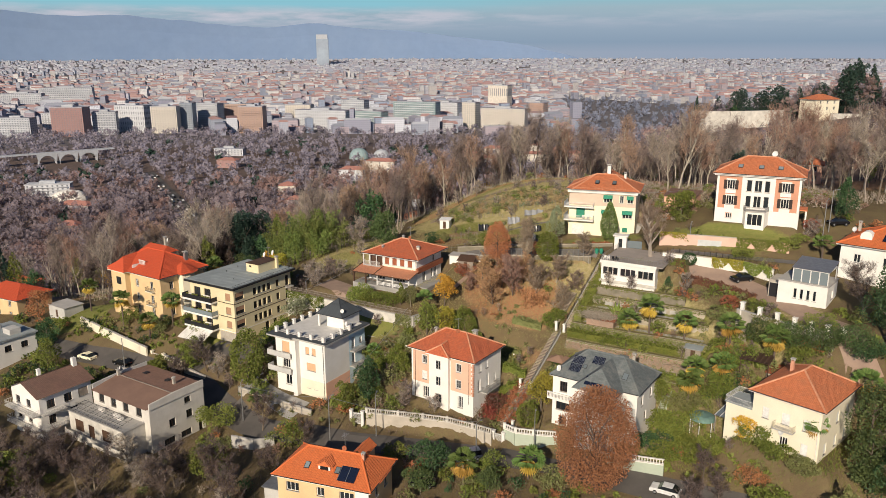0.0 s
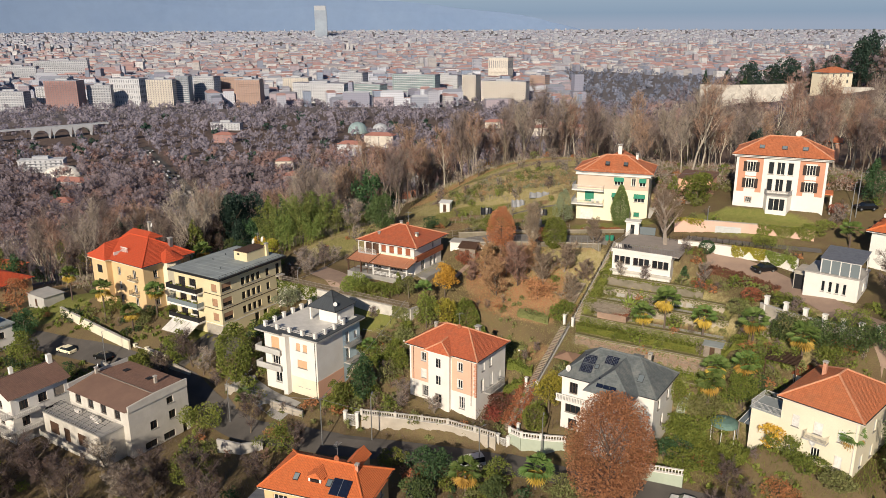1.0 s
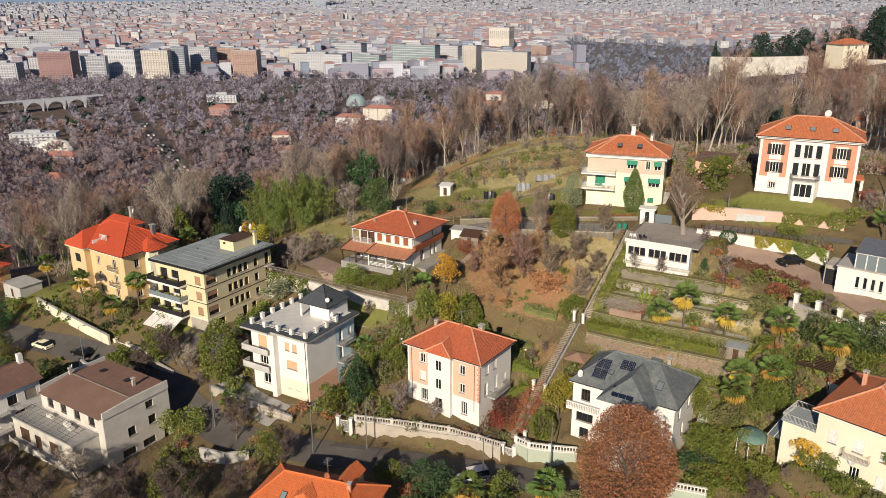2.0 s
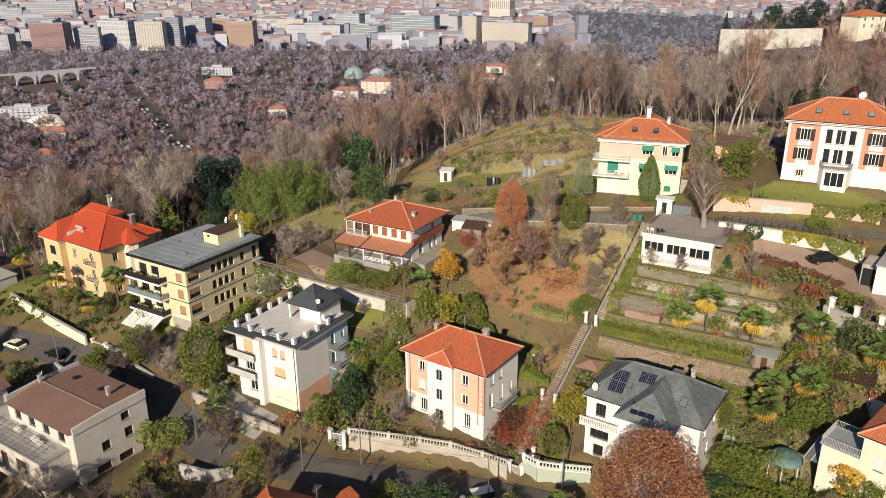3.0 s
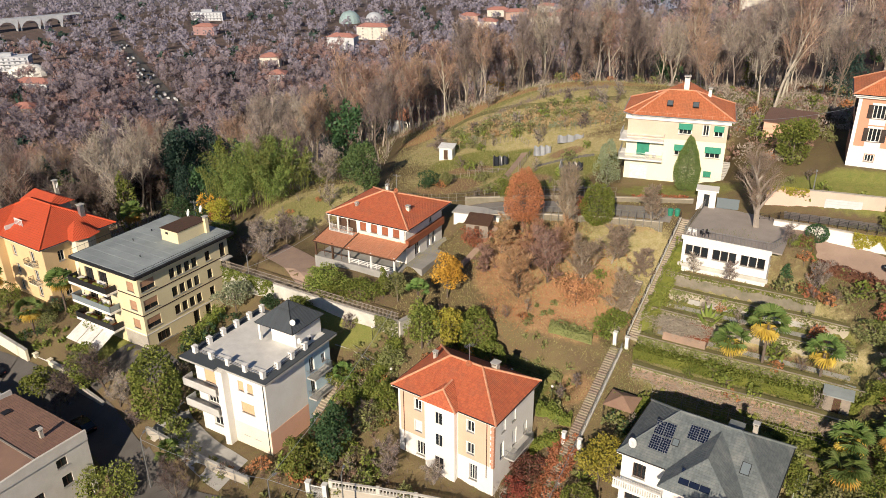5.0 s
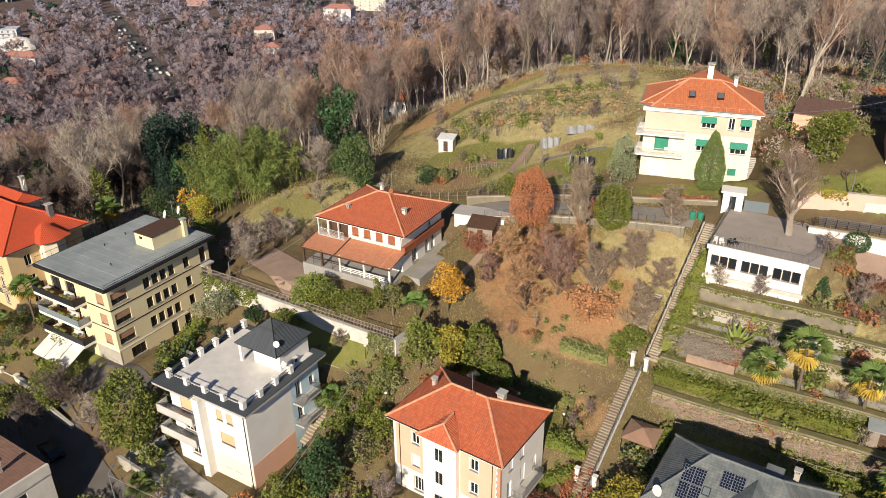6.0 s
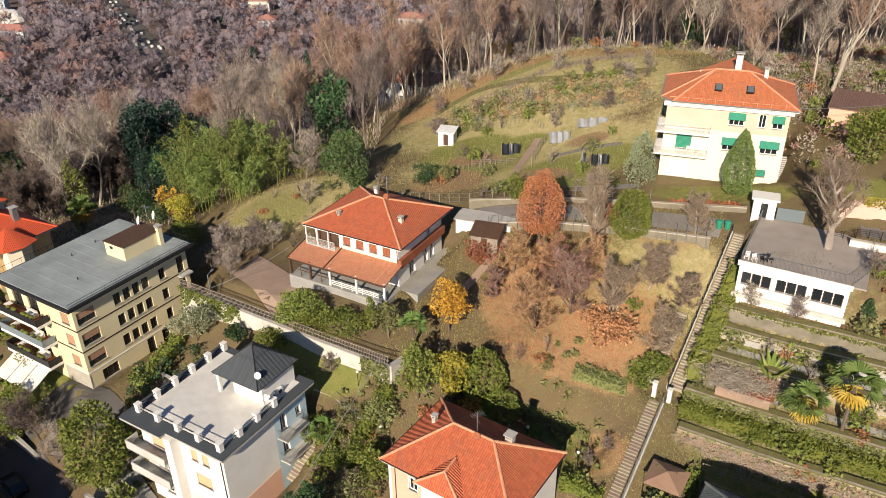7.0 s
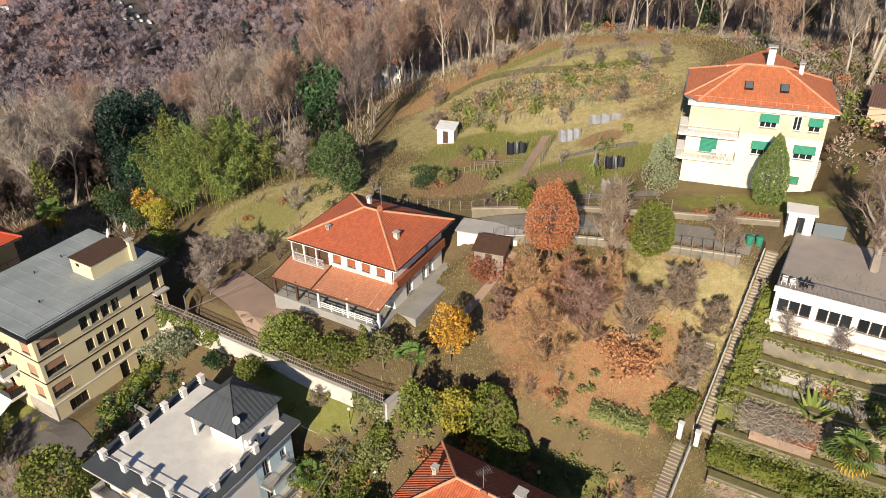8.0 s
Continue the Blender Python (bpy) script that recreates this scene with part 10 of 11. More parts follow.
more += [(2, px_, py_, 1.25) for px_, py_ in ((-84, 118), (-80, 114), (-75, 112), (-70, 110), (-66, 113), (-88, 110), (-78, 106), (-72, 104), (-68, 117), (-90, 120), (-62, 109))]
more += [(0, -33.2, 171.4, 0.75), (0, -30.4, 169.8, 0.8), (1, -28.6, 171.8, 0.75), (0, -26.0, 169.0, 0.65), (0, -31.6, 166.6, 0.6), (1, -35.0, 168.8, 0.7), (0, -24.2, 187.4, 1.25)]
more += [(random.choice((2, 2, 3)), random.uniform(-104, -66), random.uniform(196, 226), random.uniform(1.15, 1.6)) for _ in range(26)]
more += [(2, -50.5, 143.8, 0.95), (0, -47.5, 140.8, 0.9), (2, -58.0, 142.6, 0.8), (1, -44.0, 137.5, 0.6)]
more += [(random.choice((0, 1, 3)), random.uniform(34, 80), random.uniform(80, 96), random.uniform(0.5, 0.9)) for _ in range(9)]
spots_near += tuple(q for q in more if math.hypot(q[1] + 16.7, q[2] - 102.4) > 12 and math.hypot(q[1] + 58, q[2] - 121) > 12 and math.hypot(q[1] + 76, q[2] - 130) > 9)
used = set()
for k, x, y, s in spots_near:
    if k not in used:
        used.add(k)
        put(near[k], x, y, k=s)
    else:
        again(near[k], x, y, s)
t, c, _ = bare_tree(133, 21, 0.45, "leaf_rust", "bark", fork=0.1, n_limb=20, density=2.4, upright=0.75, width=0.04)
beech_leaves = cloud(26000, 6.9, 6.9, 10.2, 11.0, "drop", 0.14, 0.45)
V, F = leaves(beech_leaves[0], 0.18, beech_leaves[1])
beech = tree_root("copper_beech", t, quick_mesh("crown", V, F, "leaf_beech"), "", "", "great copper beech thick with rusty brown leaves", "tree")
put(beech, 24.0, 101.5, k=0.95, kz=0.83)
# bamboo grove
for i, (x, y, h) in enumerate(((-40, 185, 9.5), (-35.5, 186, 12.0), (-32, 189, 12.5), (-38, 189.5, 13), (-43.5, 190, 13), (-46.5, 192.5, 12), (-41, 194, 13.5), (-35, 193, 12.5), (-33.5, 184.5, 8), (-29.5, 188.5, 8.5))):
    canes, PP, DD = [], [], []
    for j in range(26):
        a_, top_, arc = j * 2.4, h * random.uniform(0.55, 1.05), random.uniform(0.6, 2.6)
        b_ = 1.9 * math.sqrt(random.random())
        foot = np.array([b_ * math.cos(a_), b_ * math.sin(a_), -0.3])
        aim = np.array([math.cos(a_ + 0.4), math.sin(a_ + 0.4), 0])
        u_ = 0.22 + 0.78 * rng.random(95) ** 0.8
        line_ = foot + aim * (arc * u_ ** 2.4)[:, None] + np.array([0, 0, 1.0]) * (top_ * np.sin(u_ * 1.45) / 0.9927)[:, None]
        PP.append(line_ + rng.normal(size=(95, 3)) * np.array([0.38, 0.38, 0.22]) * (1.15 - 0.6 * u_)[:, None])
        DD.append(np.tile(aim * 0.9 + np.array([0, 0, -0.7]), (95, 1)))
        if j % 3 == 0:
            canes.append(Shape().tube(foot, foot + aim * arc * 0.3 + np.array([0, 0, top_ * 0.8]), 0.05, 0.03, 5, False))
    V, F = leaves(np.concatenate(PP), 0.13, np.concatenate(DD), long=4.6)
    root = tagged(new("bamboo_clump"), "tall feathery green bamboo clump", "bamboo", "bamboo clumps at the wood's edge")
    for s in canes:
        part("cane", s, "leaf_lime", root)
    o = new("crown", quick_mesh("crown", V, F, "leaf_bamboo"))
    o.parent = root
    put(root, x, y)

# ---- the woods ----
wood = []
for i in range(9):
    tw, bk = (("twig_brown", "bark"), ("twig_rust", "bark_pale"), ("twig_grey", "bark_pale"))[i % 3]
    t, c, P = bare_tree(200 + i, 18 + 1.5 * (i % 4), 0.5 + 0.08 * (i % 3), tw, bk, fork=0.28 + 0.06 * (i % 3), n_limb=10, density=1.5, upright=0.8, width=0.034, stout=0.6)
    wood.append(tree_root("forest_tree", t, c, "", "", ("leafless brown tree of the wood", "pale-trunked leafless tree with reddish twigs", "slender grey leafless forest tree")[i % 3], "tree"))
    fine_twigs(wood[-1], P, 34, 1.6, ("fine_brown", "fine_rust", "fine_grey")[i % 3])
ever = [leafy("forest_evergreen", 12, 8, "leaf_dark", "dark evergreen among the leafless trees", "tree", 1000, 0.6, "egg", 0.1, lump=0.35), leafy("forest_conifer", 17, 8, "leaf_cedar", "tall dark conifer in the woods", "tree", 900, 0.6, "cone", 0.08), leafy("autumn_tree", 9, 7, "leaf_gold", "yellowing tree at the wood's edge", "tree", 700, 0.32, lump=0.4), leafy("ivy_tree", 14, 5, "leaf_green", "tree overgrown with ivy", "tree", 1100, 0.4, "flame", 0.05, lump=0.4)]


def is_wood(x, y):
    """Where trees stand: behind the gardens, round the meadow, and on the ridge."""
    if x < -14:
        edge = 195 + 0.10 * (x + 14) if x > -45 else 186 - 0.12 * (x + 45)
        if -62 < x < -50:
            edge = 184
        return y > edge and not (x < -100 and y < 200)
    if x < 46:
        crest = 222 - 0.35 * x if x < 12 else 220 + 0.10 * (x - 12)
        return y > crest
    return y > 186 + (0.1 * (x - 46)) or (x > 95 and y > 150)


seeds = []
while len(seeds) < 640:
    x, y = random.uniform(-180, 200), random.uniform(178, 350)
    if not is_wood(x, y) or abs(x - 1) > 0.62 * (y + 25):
        continue
    if math.hypot(x + 14, y - 300) < 12 or (x > 105 and x < 130 and y > 235 and y < 262) or math.hypot(x + 150, y - 240) < 13 or math.hypot(x + 118, y - 190) < 14:
        continue
    if math.hypot(x + 59, y - 212) < 9 or -64 < x < -50 and y < 212:
        continue
    if any((x - a) ** 2 + (y - b1) ** 2 < (2.2 if y < 250 else 3.4) ** 2 for a, b1, *_ in seeds):
        continue
    seeds.append((x, y, random.random(), random.uniform(0.75, 1.2)))
seeds.sort(key=lambda q: math.hypot(q[0], q[1] - 60))
first, count = set(), 0
mass = {}


def raw(me):
    V = np.empty(len(me.vertices) * 3, np.float32)
    me.vertices.foreach_get("co", V)
    k = len(me.polygons[0].vertices)
    F = np.empty(len(me.loops), np.int32)
    me.loops.foreach_get("vertex_index", F)
    return V.reshape(-1, 3), F.reshape(-1, k)


for x, y, q, k in seeds:
    deep = x < -30 and y < 235
    if q < (0.12 if deep else 0.04):
        src = ever[0] if q < 0.08 or not deep else ever[1]
    elif q > 0.955 and y < 260:
        src = ever[2] if q > 0.988 else ever[3]
    else:
        src = wood[int(q * 977) % 9]
        count += 1
        if count > 230:
            for c_ in src.children:
                V, F = raw(c_.data)
                if F.shape[1] == 3:
                    V = V.reshape(-1, 3, 3)[::8]
                    V = (V.mean(1, keepdims=True) + (V - V.mean(1, keepdims=True)) * 1.6).reshape(-1, 3)
                    F = np.arange(len(V)).reshape(-1, 3)
                r = random.uniform(0, 6.28)
                R = np.array([[math.cos(r), math.sin(r), 0], [-math.sin(r), math.cos(r), 0], [0, 0, 1]]) * k
                mass.setdefault((c_.data.materials[0].name, F.shape[1]), []).append((V @ R + np.array([x, y, ground(x, y)]), F))
            continue
    if id(src) in first:
        again(src, x, y, k)
    else:
        first.add(id(src))
        put(src, x, y, k=k)
for (mname, _), items in mass.items():
    off, Vs, Fs = 0, [], []
    for V, F in items:
        Vs.append(V)
        Fs.append(F + off)
        off += len(V)
    tagged(new("rear_woods", quick_mesh("rear_woods", np.concatenate(Vs), np.concatenate(Fs), mname)), "leafless trees standing deeper in the wood", "woods", kind="stuff")
cedar = leafy("forest_cedar", 15, 11, "leaf_cedar", "great dark cedar with spreading boughs", "tree", 2600, 0.46, "drop", 0.04, lump=0.34)
put(cedar, -60.5, 213, k=1.2)
for x, y, k in ((-64, 221, 1.25), (-56.5, 203.5, 0.7), (-57, 220, 1.15), (78, 205, 0.8)):
    again(cedar, x, y, k)
for x, y, k, kz in ((142, 408, 1.3, 1.2), (150, 412, 1.5, 1.5), (160, 410, 1.4, 1.3), (168, 414, 1.7, 1.5), (205, 410, 1.5, 1.7), (212, 414, 1.7, 1.8), (178, 420, 1.2, 1.1), (196, 424, 1.3, 1.3), (135, 412, 1.0, 1.0) ):
    again(cedar if kz > 1.25 else ever[0], x, y, k * 1.05, kz * 0.95)
for x, y, k in ((126, 408, 1.35), (139, 414, 1.3), (147, 409, 1.2), (174, 412, 1.1), (203, 408, 1.6), (209, 411, 1.75), (216, 409, 1.5), (182, 416, 1.15)):
    again(ever[1], x, y, k)


def river(x, y):
    """Open bands that stay free of trees: the water, its banks and the avenue."""
    return 1235 < y + 0.1 * x < 1262 and x < 300


def far_woods(name, n, box, keep, twig, label, tall=16.0, green=False):
    """Crowns of many far trees as one mass."""
    Vs, Fs, off, made = [], [], 0, 0
    while made < n:
        x, y = rng.uniform(box[0], box[1]), rng.uniform(box[2], box[3])
        if not keep(x, y) or river(x, y):
            continue
        made += 1
        z = ground(x, y)
        h = tall * rng.uniform(0.55, 1.25)
        close = y < 500 and not green
        P, d = cloud(52 if close else 24, h * 0.37, h * 0.37, h * 0.34, h * 0.60, "egg", 0.1, 0.1)
        V, F = leaves(P + np.array([x, y, z]), h * (0.125 if close else 0.2), d + np.array([0, 0, 0.5]), long=1.5)
        t = np.array([[x - 0.22, y, z - 1], [x + 0.22, y, z - 1], [x + 0.06, y, z + h * 0.8], [x - 0.06, y, z + h * 0.8]])
        V, F = np.concatenate([V, t]), np.concatenate([F, [[len(V), len(V) + 1, len(V) + 2, len(V) + 3]]])
        Vs.append(V)
        Fs.append(F + off)
        off += len(V)
    tagged(new(name, quick_mesh(name, np.concatenate(Vs), np.concatenate(Fs), twig)), label, "woods", kind="stuff")


def far_keep(x, y):
    return abs(x) < 0.62 * (y + 60) and math.hypot(x, y) > 300 and (y > 340 or x < -165 or x > 185) and not (352 < y < 402 and 105 < x < 245) and not (math.hypot(x - 188, y - 405) < 16) and not clearing(x, y)


def clearing(x, y):
    for a, b1, r in ((-398, 714, 34), (-368, 695, 30), (-309, 1012, 30), (-279, 905, 16), (-132, 984, 26), (-493, 913, 50), (69, 1008, 20), (96, 962, 20), (128, 1006, 18), (46, 1034, 16), (-91, 872, 20), (-116, 816, 18), (-168, 731, 11), (-35, 640, 14), (-330, 640, 20), (-300, 560, 12), (-148, 669, 10), (30, 940, 14), (150, 975, 16), (110, 1060, 16), (10, 985, 14)):
        if math.hypot(x - a, y - b1) < r:
            return True
        d = math.hypot(a, b1)
        t = (x * a + y * b1) / d
        if d - 22 < t < d and abs(x * b1 - y * a) / d < r * 0.4:
            return True
    return abs(x + 258.7 + 0.56 * (y - 682)) < 10 and 560 < y < 860


ribbon("avenue", [(-185, 550), (-258.7, 682), (-325, 800), (-362, 866)], 17, "asphalt", 0.3, "broad asphalt avenue through the woods", "road")
cars = [Shape() for _ in range(4)]
for i in range(64):
    t_ = random.random()
    x_, y_ = -205 - 148 * t_, 586 + 264 * t_
    o_ = random.choice((-6.6, -6.6, -2.2, 2.4, 6.6))
    m_ = pose(x_ + 0.87 * o_, y_ + 0.49 * o_, -61.6, 0, 0, 119)
    cars[i % 4].box(-2.1, 2.1, -0.9, 0.9, 0.3, 0.95, m_).box(-1.1, 1.3, -0.8, 0.8, 0.95, 1.5, m_)
for c_, mt in zip(cars, ("paint_white", "paint_black", "metal_grey", "paint_white")):
    thing("avenue_cars", c_, mt, 0, 0, 0, 0, "distant cars standing along the avenue", "cars", kind="stuff")
far_woods("far_woods", 2600, (-480, 380, 300, 700), far_keep, "twig_far_hazed", "mass of leafless brown trees towards the river, tinted like haze")
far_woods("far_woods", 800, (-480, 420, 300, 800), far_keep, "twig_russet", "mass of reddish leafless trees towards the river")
far_woods("far_woods", 3000, (-800, 700, 660, 1330), far_keep, "twig_river_hazed", "mass of leafless trees along the river, tinted haze grey", 13)
far_woods("far_woods", 260, (-800, 260, 1262, 1420), lambda x, y: True, "twig_river_hazed", "leafless street trees along the river front", 11)
far_woods("far_woods", 130, (-500, 420, 320, 1100), far_keep, "leaf_cedar", "scattered dark evergreens in the far woods", 13, True)
far_woods("far_woods", 400, (120, 420, 330, 700), far_keep, "twig_russet", "reddish leafless trees over the ridge")
far_woods("far_woods", 1300, (190, 1300, 900, 2150), lambda x, y: x > 190 + 0.06 * (y - 900) and math.hypot(x, y) < 2300 - x * 0.45, "twig_haze_blue", "leafless park beside the town, tinted haze blue", 14)


for x, y, k, i in ((-131, 512, 1.25, 0), (-126, 520, 1.15, 3), (-104, 560, 1.3, 1), (-92, 575, 1.25, 4), (-110, 540, 1.1, 7), (-78, 560, 1.15, 1), (-140, 530, 1.1, 6), (-60, 430, 1.15, 4), (-75, 400, 1.2, 1), (-98, 470, 1.1, 4)):
    again(wood[i], x, y, k)
for x, y, k, i in ((-121, 347, 1.3, 1), (-106, 328, 1.25, 1), (-113, 338, 1.5, 0), (-99, 322, 1.4, 0), (-95, 312, 1.3, 1), (-62, 214, 0.95, 1), (-66, 219, 0.9, 0), (-57, 209, 0.8, 0), (-52, 205, 0.75, 0)):
    again(ever[i], x, y, k)

# undergrowth, dry grass and fallen leaves
def scatter(name, n, box, keep, height, width, material, label, lift=0.0):
    x, y = rng.uniform(box[0], box[1], n), rng.uniform(box[2], box[3], n)
    ok = np.array([keep(a, b1) for a, b1 in zip(x, y)])
    x, y = x[ok], y[ok]
    P = np.stack([x, y, ground_many(x, y) + lift], 1)
    D = unit(np.stack([rng.normal(size=len(x)) * 0.5, rng.normal(size=len(x)) * 0.5, np.ones(len(x))], 1))
    V, F = slivers(P, D, height, width)
    tagged(new(name, quick_mesh(name, V, F, material)), label, "undergrowth", kind="stuff")


ROADS = [(STREET, 3.6), ([(44.5, 149.0), (49.5, 147.3), (54.5, 144.5), (58.5, 139.5), (62.5, 130), (65.5, 118), (66, 106)], 3.2), ([(-56.5, 145.2), (-52.4, 148.2), (-46.5, 148.6), (-41.5, 144.2)], 3.0)]


def off_line(x, y, line, r):
    for (x0, y0), (x1, y1) in zip(line, line[1:]):
        L2 = (x1 - x0) ** 2 + (y1 - y0) ** 2
        t = max(0, min(1, ((x - x0) * (x1 - x0) + (y - y0) * (y1 - y0)) / L2))
        if math.hypot(x - x0 - t * (x1 - x0), y - y0 - t * (y1 - y0)) < r:
            return False
    return True


KEEP_OFF = [(2, 130, 9.5), (-25.2, 138.6, 10.5), (-46.9, 160, 12.5), (-70.9, 172.6, 12), (-10, 161, 11), (36.9, 175.2, 10.5), (67.8, 162.5, 11.5), (27.9, 118.2, 10), (55.1, 103.2, 9), (-16.7, 102.4, 10.5), (-58, 125, 13), (-76.3, 130, 8.5), (39.4, 150, 9), (66.6, 131.4, 7), (84.5, 140.5, 10), (59.6, 141, 4), (41.9, 108.2, 4.2), (46.6, 106.0, 4.5), (47.2, 125.4, 3), (30.4, 137.6, 4), (34, 98.8, 3.5), (-3.2, 105.6, 3.5), (4.2, 112, 3.5)]


def free_of_houses(x, y):
    return off_road(x, y) and all(math.hypot(x - a, y - b1) > r for a, b1, r in KEEP_OFF)


def off_road(x, y):
    return all(off_line(x, y, l, r) for l, r in ROADS)


scatter("undergrowth", 46000, (-110, 110, 176, 300), lambda x, y: is_wood(x, y + 3), 1.3, 0.06, "twig_grey", "brown brambles and saplings under the trees")
scatter("undergrowth", 14000, (-110, 60, 176, 300), lambda x, y: is_wood(x, y + 4), 1.0, 0.07, "leaf_olive", "green ivy and holly under the trees")


def meadow(x, y):
    return not is_wood(x, y) and (-12 < x < 46 and 174 < y < 226 or -36 < x < -14 and 172 < y < 196)


scatter("dry_grass", 60000, (-36, 46, 172, 228), meadow, 0.36, 0.022, "grass_tuft", "tufts of dry meadow grass")
scatter("scrub_bank", 9000, (-6, 32, 203, 212), lambda x, y: abs(y - 207 - 0.15 * (x - 12)) < 1.2 * rng.random(), 0.9, 0.05, "twig_brown", "line of brown brush along a terrace edge")


def brush(name, n, box, keep, leaf, label, tall=1.3, size=0.17, per=60):
    """Low ragged clumps of brush that nobody could count."""
    Vs, Fs, off, made = [], [], 0, 0
    while made < n:
        x, y = rng.uniform(box[0], box[1]), rng.uniform(box[2], box[3])
        if not keep(x, y):
            continue
        made += 1
        h = tall * rng.uniform(0.5, 1.4)
        P, d = cloud(per, h * 0.75, h * 0.75, h * 0.55, h * 0.5, "egg", 0.1, 0.3)
        P[:, 2] = np.abs(P[:, 2]) + 0.05
        V, F = leaves(P + np.array([x, y, ground(x, y)]), size, d + np.array([0, 0, 0.6]), long=2.6)
        Vs.append(V)
        Fs.append(F + off)
        off += len(V)
    tagged(new(name, quick_mesh(name, np.concatenate(Vs), np.concatenate(Fs), leaf)), label, "brush", kind="stuff")


def bank(x, y):
    return abs(y - 200.4 + 0.22 * (x - 10)) < 3.4 and math.sin(x * 0.9) + math.sin(y * 1.3 + x * 0.5) > -1.0


brush("reed_bank", 230, (-2, 31, 191, 206), bank, "straw_leaf", "band of dry straw-coloured brush across the meadow")
brush("reed_bank", 90, (-2, 31, 191, 206), bank, "leaf_sage", "olive brush on the meadow bank", 1.2)
brush("reed_bank", 40, (-2, 31, 191, 206), bank, "twig_orchard", "russet brush on the meadow bank", 1.1)
brush("dry_vines", 70, (10, 16, 120, 128.5), lambda x, y: abs((x - 10.2) * 0.854 - (y - 120.2) * 0.52) < 1.5 and abs((x - 10.2) * 0.854 - (y - 120.2) * 0.52) > 0.5, "leaf_rust", "rusty dry vines along the lowest steps", 0.9, 0.14)
brush("hill_brush", 260, (46, 96, 168, 215), lambda x, y: off_road(x, y) and math.hypot(x - 68.4, y - 163) > 13, "twig_grey", "dry brush on the slope behind the villas", 1.7, 0.17)
brush("hill_brush", 160, (46, 96, 168, 215), lambda x, y: math.hypot(x - 68.4, y - 163) > 13, "twig_rust", "rusty brush on the slope behind the villas", 1.6, 0.17)
brush("hill_brush", 160, (46, 96, 168, 215), lambda x, y: math.hypot(x - 68.4, y - 163) > 13, "leaf_olive", "olive brush on the slope behind the villas", 1.5, 0.17)
brush("garden_brush", 200, (-45, 16, 119, 147), lambda x, y: free_of_houses(x, y), "leaf_olive", "low weedy growth between the houses", 0.7, 0.24, 24)
brush("garden_brush", 200, (-98, -48, 140, 172), lambda x, y: free_of_houses(x, y), "leaf_green", "low green growth in the gardens", 0.8, 0.26, 24)
brush("garden_brush", 260, (20, 70, 96, 128), lambda x, y: free_of_houses(x, y), "leaf_lime", "low green growth in the lower gardens", 0.8, 0.26, 24)
scatter("rough_grass", 26000, (-8, 34, 130, 166), lambda x, y: not (abs((x - 26) * 0.9) < 0 or math.hypot((x - 2) / 9, (y - 130) / 8) < 1), 0.28, 0.03, "grass_tuft", "short dry grass on the orchard slope")
scatter("rough_grass", 22000, (20, 66, 112, 150), off_road, 0.45, 0.04, "leaf_olive", "weeds and herbs on the garden terraces")
scatter("rough_grass", 16000, (26, 70, 84, 112), off_road, 0.5, 0.05, "leaf_green", "green weeds below the cream house")
scatter("rough_grass", 20000, (-100, 30, 86, 128), off_road, 0.6, 0.035, "twig_dark", "dry weeds and brambles below the street")
x, y = rng.uniform(-2, 31, 30000), rng.uniform(138, 165, 30000)
ok = np.minimum.reduce([np.hypot((x - a) / r, (y - b1) / r) for a, b1, r in ((9, 147, 6), (13, 152, 6), (18, 147, 6.5), (22, 151, 5), (11, 160, 6), (24, 145, 4), (6, 155, 4), (17, 157, 5))]) + np.abs(rng.normal(size=30000)) * 0.55 < 1
P = np.stack([x[ok], y[ok], ground_many(x[ok], y[ok]) + 0.05], 1)
V, F = leaves(P, 0.11)
tagged(new("fallen_leaves", quick_mesh("fallen_leaves", V, F, "fallen")), "carpet of rust-coloured fallen leaves", "leaves", kind="stuff")


# ---- loose shrubs that fill the gardens ----
small = []
for i, (leaf, h, w, n, label) in enumerate((("leaf_green", 2.2, 2.8, 240, "green garden shrub with dense leaves"), ("leaf_olive", 2.0, 2.6, 220, "olive-green garden shrub with dense leaves"), ("leaf_lime", 1.8, 2.4, 210, "yellow-green garden shrub with dense leaves"), ("leaf_rust", 1.8, 2.4, 200, "rust-brown autumn shrub in a garden"), ("leaf_dark", 2.6, 2.4, 230, "dark evergreen shrub in a garden"))):
    small.append(leafy("garden_shrub", h, w, leaf, label, "shrub", n, 0.26, "egg", 0.0, lump=0.4))
for i, (tw, h) in enumerate((("twig_grey", 3.2), ("twig_brown", 2.8), ("twig_rust", 2.4))):
    t, c, _ = bare_tree(300 + i, h, 1.1, tw, "bark", fork=0.05, n_limb=8, density=0.8, upright=0.7, width=0.032)
    small.append(tree_root("bare_shrub", t, c, "", "", ("leafless grey shrub in a garden", "leafless brown shrub in a garden", "leafless reddish shrub in a garden")[i], "shrub"))
LINES = [STREET, [(44.5, 149.0), (49.5, 147.3), (54.5, 144.5), (58.5, 139.5), (62.5, 130), (65.5, 118), (66, 106)], [(47, 154), (58, 149.6), (70, 145)], [(3, 168.5), (14, 167), (25, 163), (33, 158.5)], [LOW[:2], MIDDLE[:2], TOP[:2]], [p[:2] for p in W4], [(-28, 166), (-20, 156)]]


def free(x, y):
    return all(math.hypot(x - a, y - b1) > r for a, b1, r in KEEP_OFF) and all(off_line(x, y, l, 5.2 if l is STREET else 3.3) for l in LINES)


